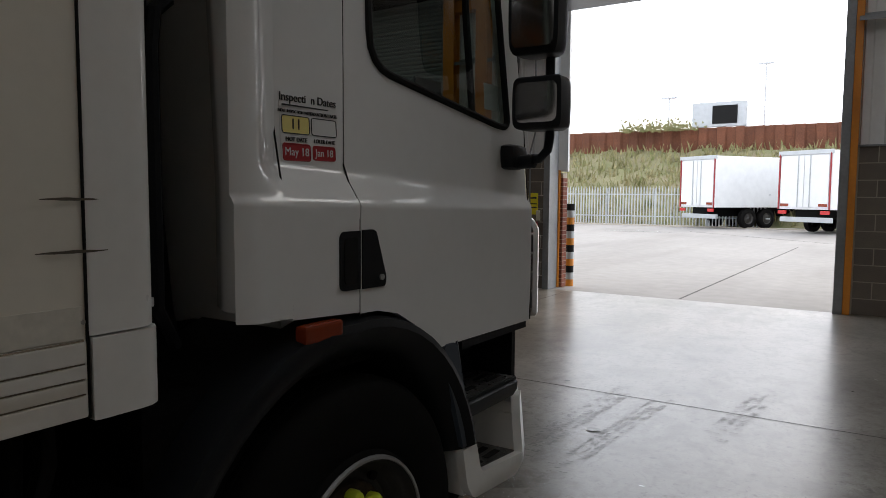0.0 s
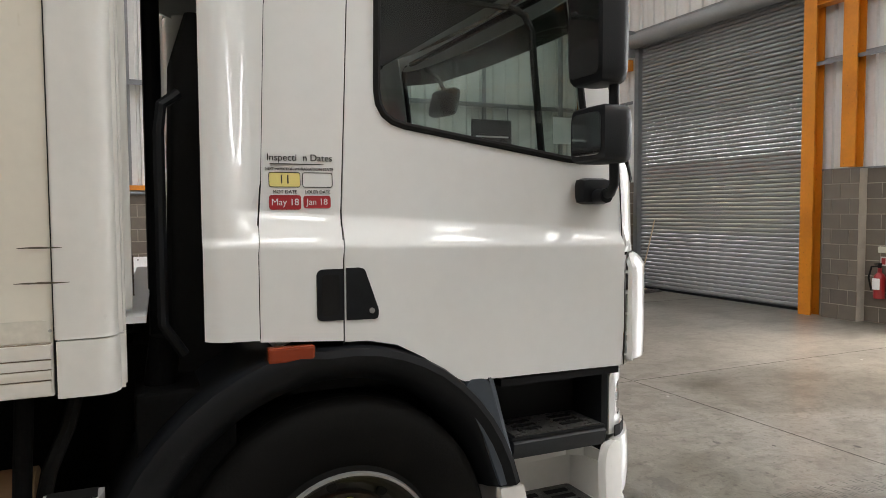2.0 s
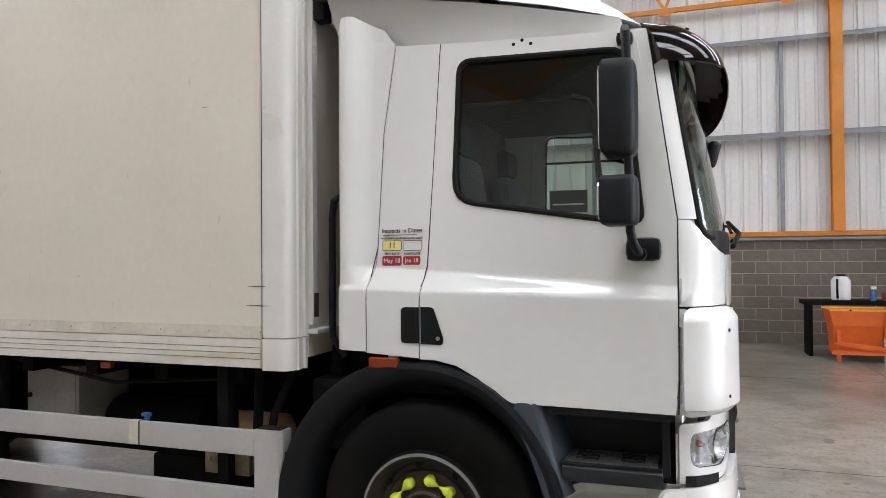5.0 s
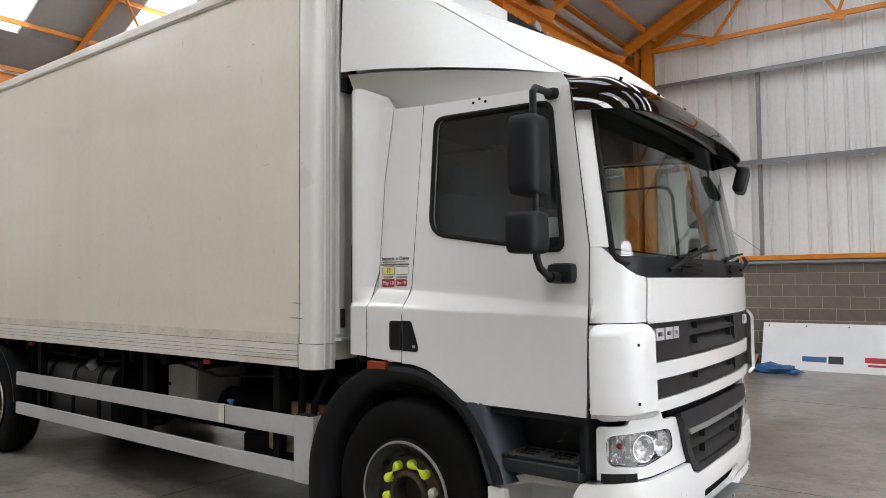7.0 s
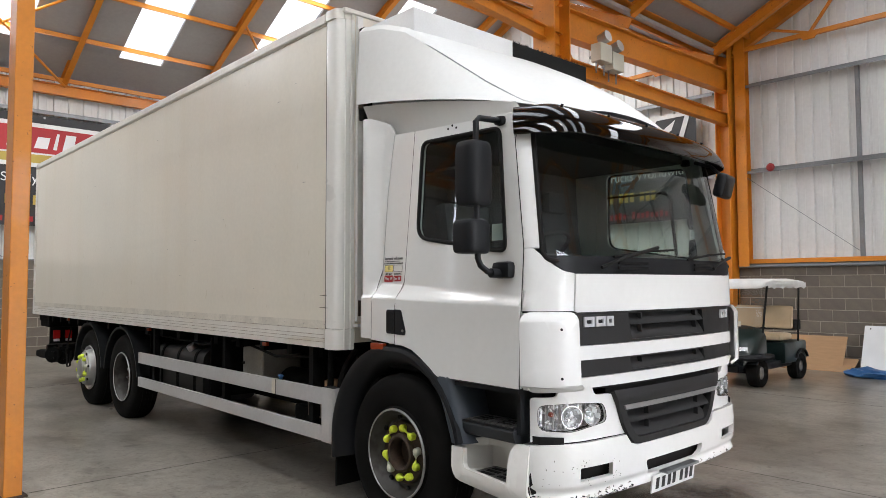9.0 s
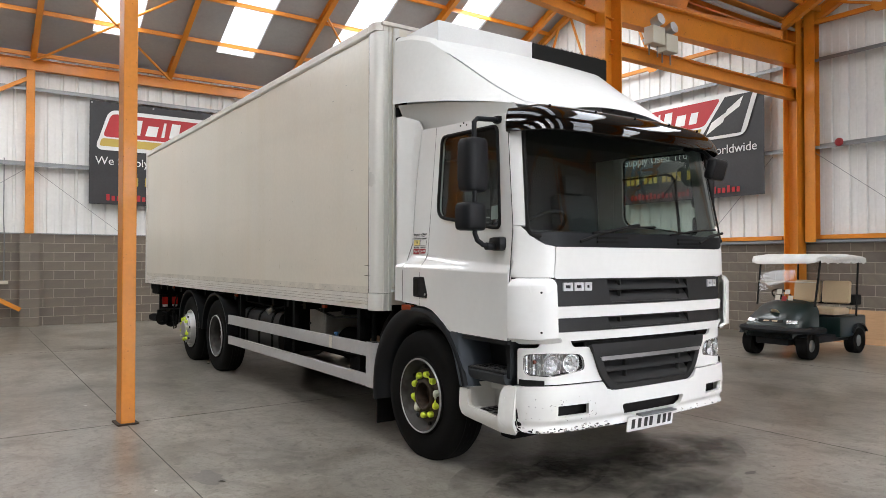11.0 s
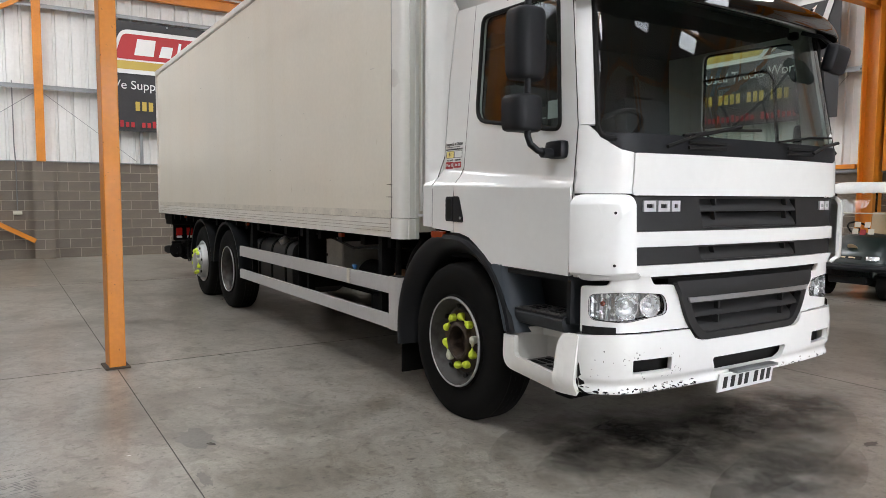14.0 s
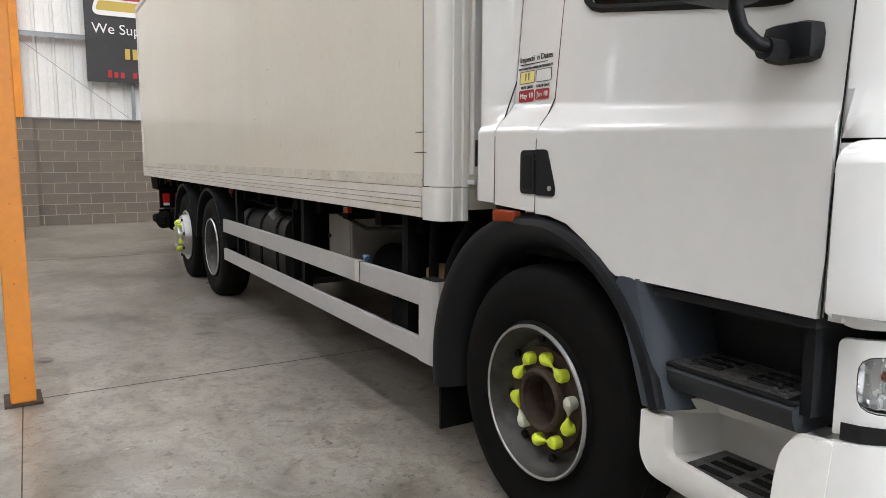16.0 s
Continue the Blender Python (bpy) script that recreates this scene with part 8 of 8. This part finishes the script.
np_ = part("name_plate", moved(box(-0.22, 0.22, -0.012, 0.012, -0.03, 0.03, 0.004), Matrix.Translation((0, 1.085, 0.605)) @ pose(0, 0, 0, 40, 0, 0)), SEAM, cart)
for x0, x1 in ((-0.13, -0.03), (0.02, 0.12)):
    part("plate_bar", moved(box(x0, x1, 0.012, 0.014, -0.012, 0.012), Matrix.Translation((0, 1.085, 0.605)) @ pose(0, 0, 0, 40, 0, 0)), TANB, np_)
part("badge", moved(lathe([(0.075, 0.0), (0.075, 0.008), (0.062, 0.008), (0.06, 0.003), (0.001, 0.003)], 24), Matrix.Translation((0, 0.935, 0.758)) @ pose(0, 0, 0, -52, 0, 0) @ pose(0, 0, 0, 0, 0, 90)), TANB, cart)
for x in (-0.37, 0.37):
    hl_ = part("headlight", moved(box(-0.09, 0.09, -0.02, 0.02, -0.035, 0.035, 0.015), Matrix.Translation((x, 1.055, 0.6)) @ pose(0, 0, 0, 35, 0, -math.copysign(18, x))), REFL, cart, "pale headlamp of the cart", True)
part("chassis_tub", box(-0.5, 0.5, -1.05, 0.45, 0.24, 0.36, 0.02), BLACK, cart)
part("rear_body", box(-0.58, 0.58, -1.1, -0.15, 0.3, 0.66, 0.05), DKGREEN, cart, "glossy dark green rear body", True)
part("seat", box(-0.52, 0.52, -0.62, -0.08, 0.68, 0.8, 0.05), TANB, cart, "tan bench seat", True)
for x in (-0.27, 0.27):
    part("backrest", moved(box(-0.25, 0.25, -0.05, 0.05, 0, 0.4, 0.045), Matrix.Translation((x, -0.62, 0.86)) @ pose(0, 0, 0, 8, 0, 0)), TANB, cart, "tan seat back", True)
rf = []
for y, w, h_, dz in ((0.74, 0.5, 0.02, -0.06), (0.7, 0.58, 0.05, -0.035), (0.62, 0.62, 0.075, -0.005), (0.4, 0.64, 0.085, 0.01), (0.0, 0.65, 0.09, 0.0), (-0.4, 0.65, 0.085, 0.012), (-0.8, 0.64, 0.085, 0.0), (-1.0, 0.61, 0.07, -0.012), (-1.08, 0.54, 0.03, -0.05)):
    ring = []
    for k in range(20):
        a = 2 * math.pi * k / 20
        ca, sa = math.cos(a), math.sin(a)
        x = w * math.copysign(abs(ca) ** 0.35, ca)
        z = 1.63 + dz + h_ * math.copysign(abs(sa) ** 0.5, sa) * (1.0 if sa > 0 else 0.55)
        ring.append((x, y, z + 0.008 * math.sin(13 * x + 9 * y) + 0.006 * math.sin(23 * y)))
    rf.append(ring)
part("canopy", loft(rf), CANVAS, cart, "creased white canvas covered roof", True)
for s in (-1, 1):
    edge = [(s * 0.63, y, 1.66) for y in frange(0.6, -1.0, 14)]
    fr_ = [[p, (p[0] * 1.01, p[1], 1.57 + 0.02 * math.sin(i * 2.3))] for i, p in enumerate(edge)]
    part("roof_flap", loft(fr_, closed=False), CANVAS, cart)
    part("roof_post", tube([(s * 0.53, 0.62, 0.85), (s * 0.55, 0.45, 1.63)], 0.018, 8), SEAM, cart)
    part("roof_post", tube([(s * 0.55, -0.78, 0.6), (s * 0.56, -0.85, 1.63)], 0.018, 8), SEAM, cart)
    for y in (0.8, -0.82):
        w = part("wheel", moved(lathe([(0.1, 0.07), (0.14, 0.1), (0.195, 0.1), (0.22, 0.08), (0.225, 0.04), (0.225, -0.05), (0.22, -0.09), (0.14, -0.1), (0.1, -0.06)], 28), Matrix.Translation((s * 0.5, y, 0.225)) @ pose(0, 0, 0, 0, 0, 0 if s > 0 else 180)), RUBBER, cart, "black tyre on a silver rim", True)
        part("rim", moved(lathe([(0.125, 0.07), (0.11, 0.055), (0.05, 0.06), (0.0, 0.075)], 20), Matrix.Translation((s * 0.5, y, 0.225)) @ pose(0, 0, 0, 0, 0, 0 if s > 0 else 180)), ALU, w, smooth=True)
        arch = [[(s * x, y + r * math.cos(a), 0.24 + r * math.sin(a)) for x, r in ((0.34, 0.27), (0.62, 0.27), (0.62, 0.29), (0.34, 0.29))] for a in frange(0.5, math.pi - (0.9 if y > 0 else 0.5), 10)]
        part("wheel_arch", loft(arch), BLACK, cart)
part("windscreen", skin([(-0.5, 0.9), (0.5, 0.9), (0.53, 1.6), (-0.53, 1.6)], lambda u, v: (u, 0.66 - 0.25 * (v - 0.9), v)), GLASSC, cart, "clear folding windscreen")
part("screen_bar", tube([(-0.53, 0.57, 1.25), (0.53, 0.57, 1.25)], 0.01, 6), BOXW, cart)
part("steering_wheel", moved(lathe([(0.17 + 0.014 * math.cos(a), 0.014 * math.sin(a)) for a in frange(0, 2 * math.pi, 8)[:-1]], 24, True), Matrix.Translation((0.27, 0.25, 1.0)) @ pose(0, 0, 0, 0, 0, 90) @ pose(0, 0, 0, 0, 50, 0)), SEAM, cart, smooth=True)
part("steering_column", cyl((0.27, 0.5, 0.8), (0.27, 0.26, 1.0), 0.025, 8), SEAM, cart)
for x, z in ((-0.05, 1.08), (0.1, 1.08), (-0.12, 0.98), (0.0, 0.97), (0.12, 0.98)):
    part("screen_sticker", skin([(x - 0.045, z - 0.04), (x + 0.045, z - 0.04), (x + 0.045, z + 0.04), (x - 0.045, z + 0.04)], lambda u, v: (u, 0.664 - 0.25 * (v - 0.9), v), thick=0.001), BOXW if x else REDP, cart)
part("rear_basket", join(box(-0.4, 0.4, -1.32, -1.0, 0.82, 1.0, 0.02), box(-0.4, 0.4, -1.3, -1.0, 0.6, 0.64)), SEAM, cart)


# ---- masonry pieces ----
def block_face(parent, axis, at, inn, a, b, z1, limit, name="block", bl=0.44, bh=0.212, mt=0.013, material=None, depth=0.006, z0=0.0, keep=None):
    """Courses of blocks, proud of the mortar, in half bond. Alike pieces share their mesh; those out of keep are joined."""
    meshes = {}
    rest = []
    c, z = 0, z0
    material = material or BLOCK
    while z + bh <= z1 + 0.03:
        s = a - (bl + mt) / 2 * (c % 2)
        while s < b:
            p, q = max(s, a), min(s + bl, b)
            if q - p > 0.04:
                key = round(q - p, 3)
                near = keep is None or keep(p)
                if near:
                    if key not in meshes:
                        bm = box(-key / 2, key / 2, 0, depth, -bh / 2, bh / 2) if axis == "y" else box(0, depth, -key / 2, key / 2, -bh / 2, bh / 2)
                        o = part(name, bm, material, parent)
                        meshes[key] = o.data
                    else:
                        o = new(name, meshes[key])
                        o.parent = parent
                    d = at if inn > 0 else at - depth
                    o.location = ((p + q) / 2, d, z + bh / 2 + mt / 2) if axis == "y" else (d, (p + q) / 2, z + bh / 2 + mt / 2)
                else:
                    rest.append((p, q, z))
            s += bl + mt
        z += bh + mt
        c += 1
    if rest:
        bm = bmesh.new()
        for p, q, z in rest:
            lo, hi = (at, at + depth) if inn > 0 else (at - depth, at)
            v = [(x, y, zz) for zz in (z + mt / 2, z + mt / 2 + bh) for x, y in (((p, lo), (q, lo), (q, hi), (p, hi)) if axis == "y" else ((lo, p), (hi, p), (hi, q), (lo, q)))]
            w = [bm.verts.new(k) for k in v]
            for f in ((0, 1, 2, 3), (4, 5, 6, 7), (0, 1, 5, 4), (1, 2, 6, 5), (2, 3, 7, 6), (3, 0, 4, 7)):
                bm.faces.new([w[k] for k in f])
        tagged(part("far_blocks", bm, material, parent), kind="stuff")


block_face(wall_left, "x", LX, 1, -5.5, FY - 0.02, 2.0, 300, keep=lambda s: -3.5 < s < 10.5)
block_face(wall_rear, "y", RY, 1, LX, RX, 2.22, 300, keep=lambda s: -7.5 < s < 4.5)
block_face(wall_front, "y", FY, -1, -6.5, DOOR[0] - 0.12, 2.22, 300)
block_face(wall_front, "y", FY, -1, DOOR[1] + 0.22, 4.0, 2.22, 300)
block_face(wall_front, "y", FY, -1, LX, ROLL[0] - 0.08, 2.22, 300)
for x, y, inn in ((0.43, RY, 1), (-9.05, RY, 1)):
    pier = setting("block_pier", box(x - 0.2, x + 0.2, y, y + 0.17, 0, 2.24), MORTAR, "concrete block pier of the wall", "pier")
    block_face(pier, "y", y + 0.172, 1, x - 0.21, x + 0.21, 2.22, 60, bl=0.42)
pier = setting("block_pier", box(-6.36, -5.82, FY - 0.19, FY, 0, 2.24), MORTAR, "concrete block pier beside the doorway", "pier")
block_face(pier, "y", FY - 0.192, -1, -6.37, -5.81, 2.22, 60, bl=0.27)
block_face(reveal, "y", FY + 0.358, -1, DOOR[0] - 0.04, DOOR[0] + 0.06, 1.9, 60, name="brick", bl=0.215, bh=0.065, mt=0.01, material=BRICK)
block_face(reveal, "x", DOOR[0] + 0.062, 1, FY + 0.36, FY + 0.54, 1.9, 120, name="brick", bl=0.215, bh=0.065, mt=0.01, material=BRICK)
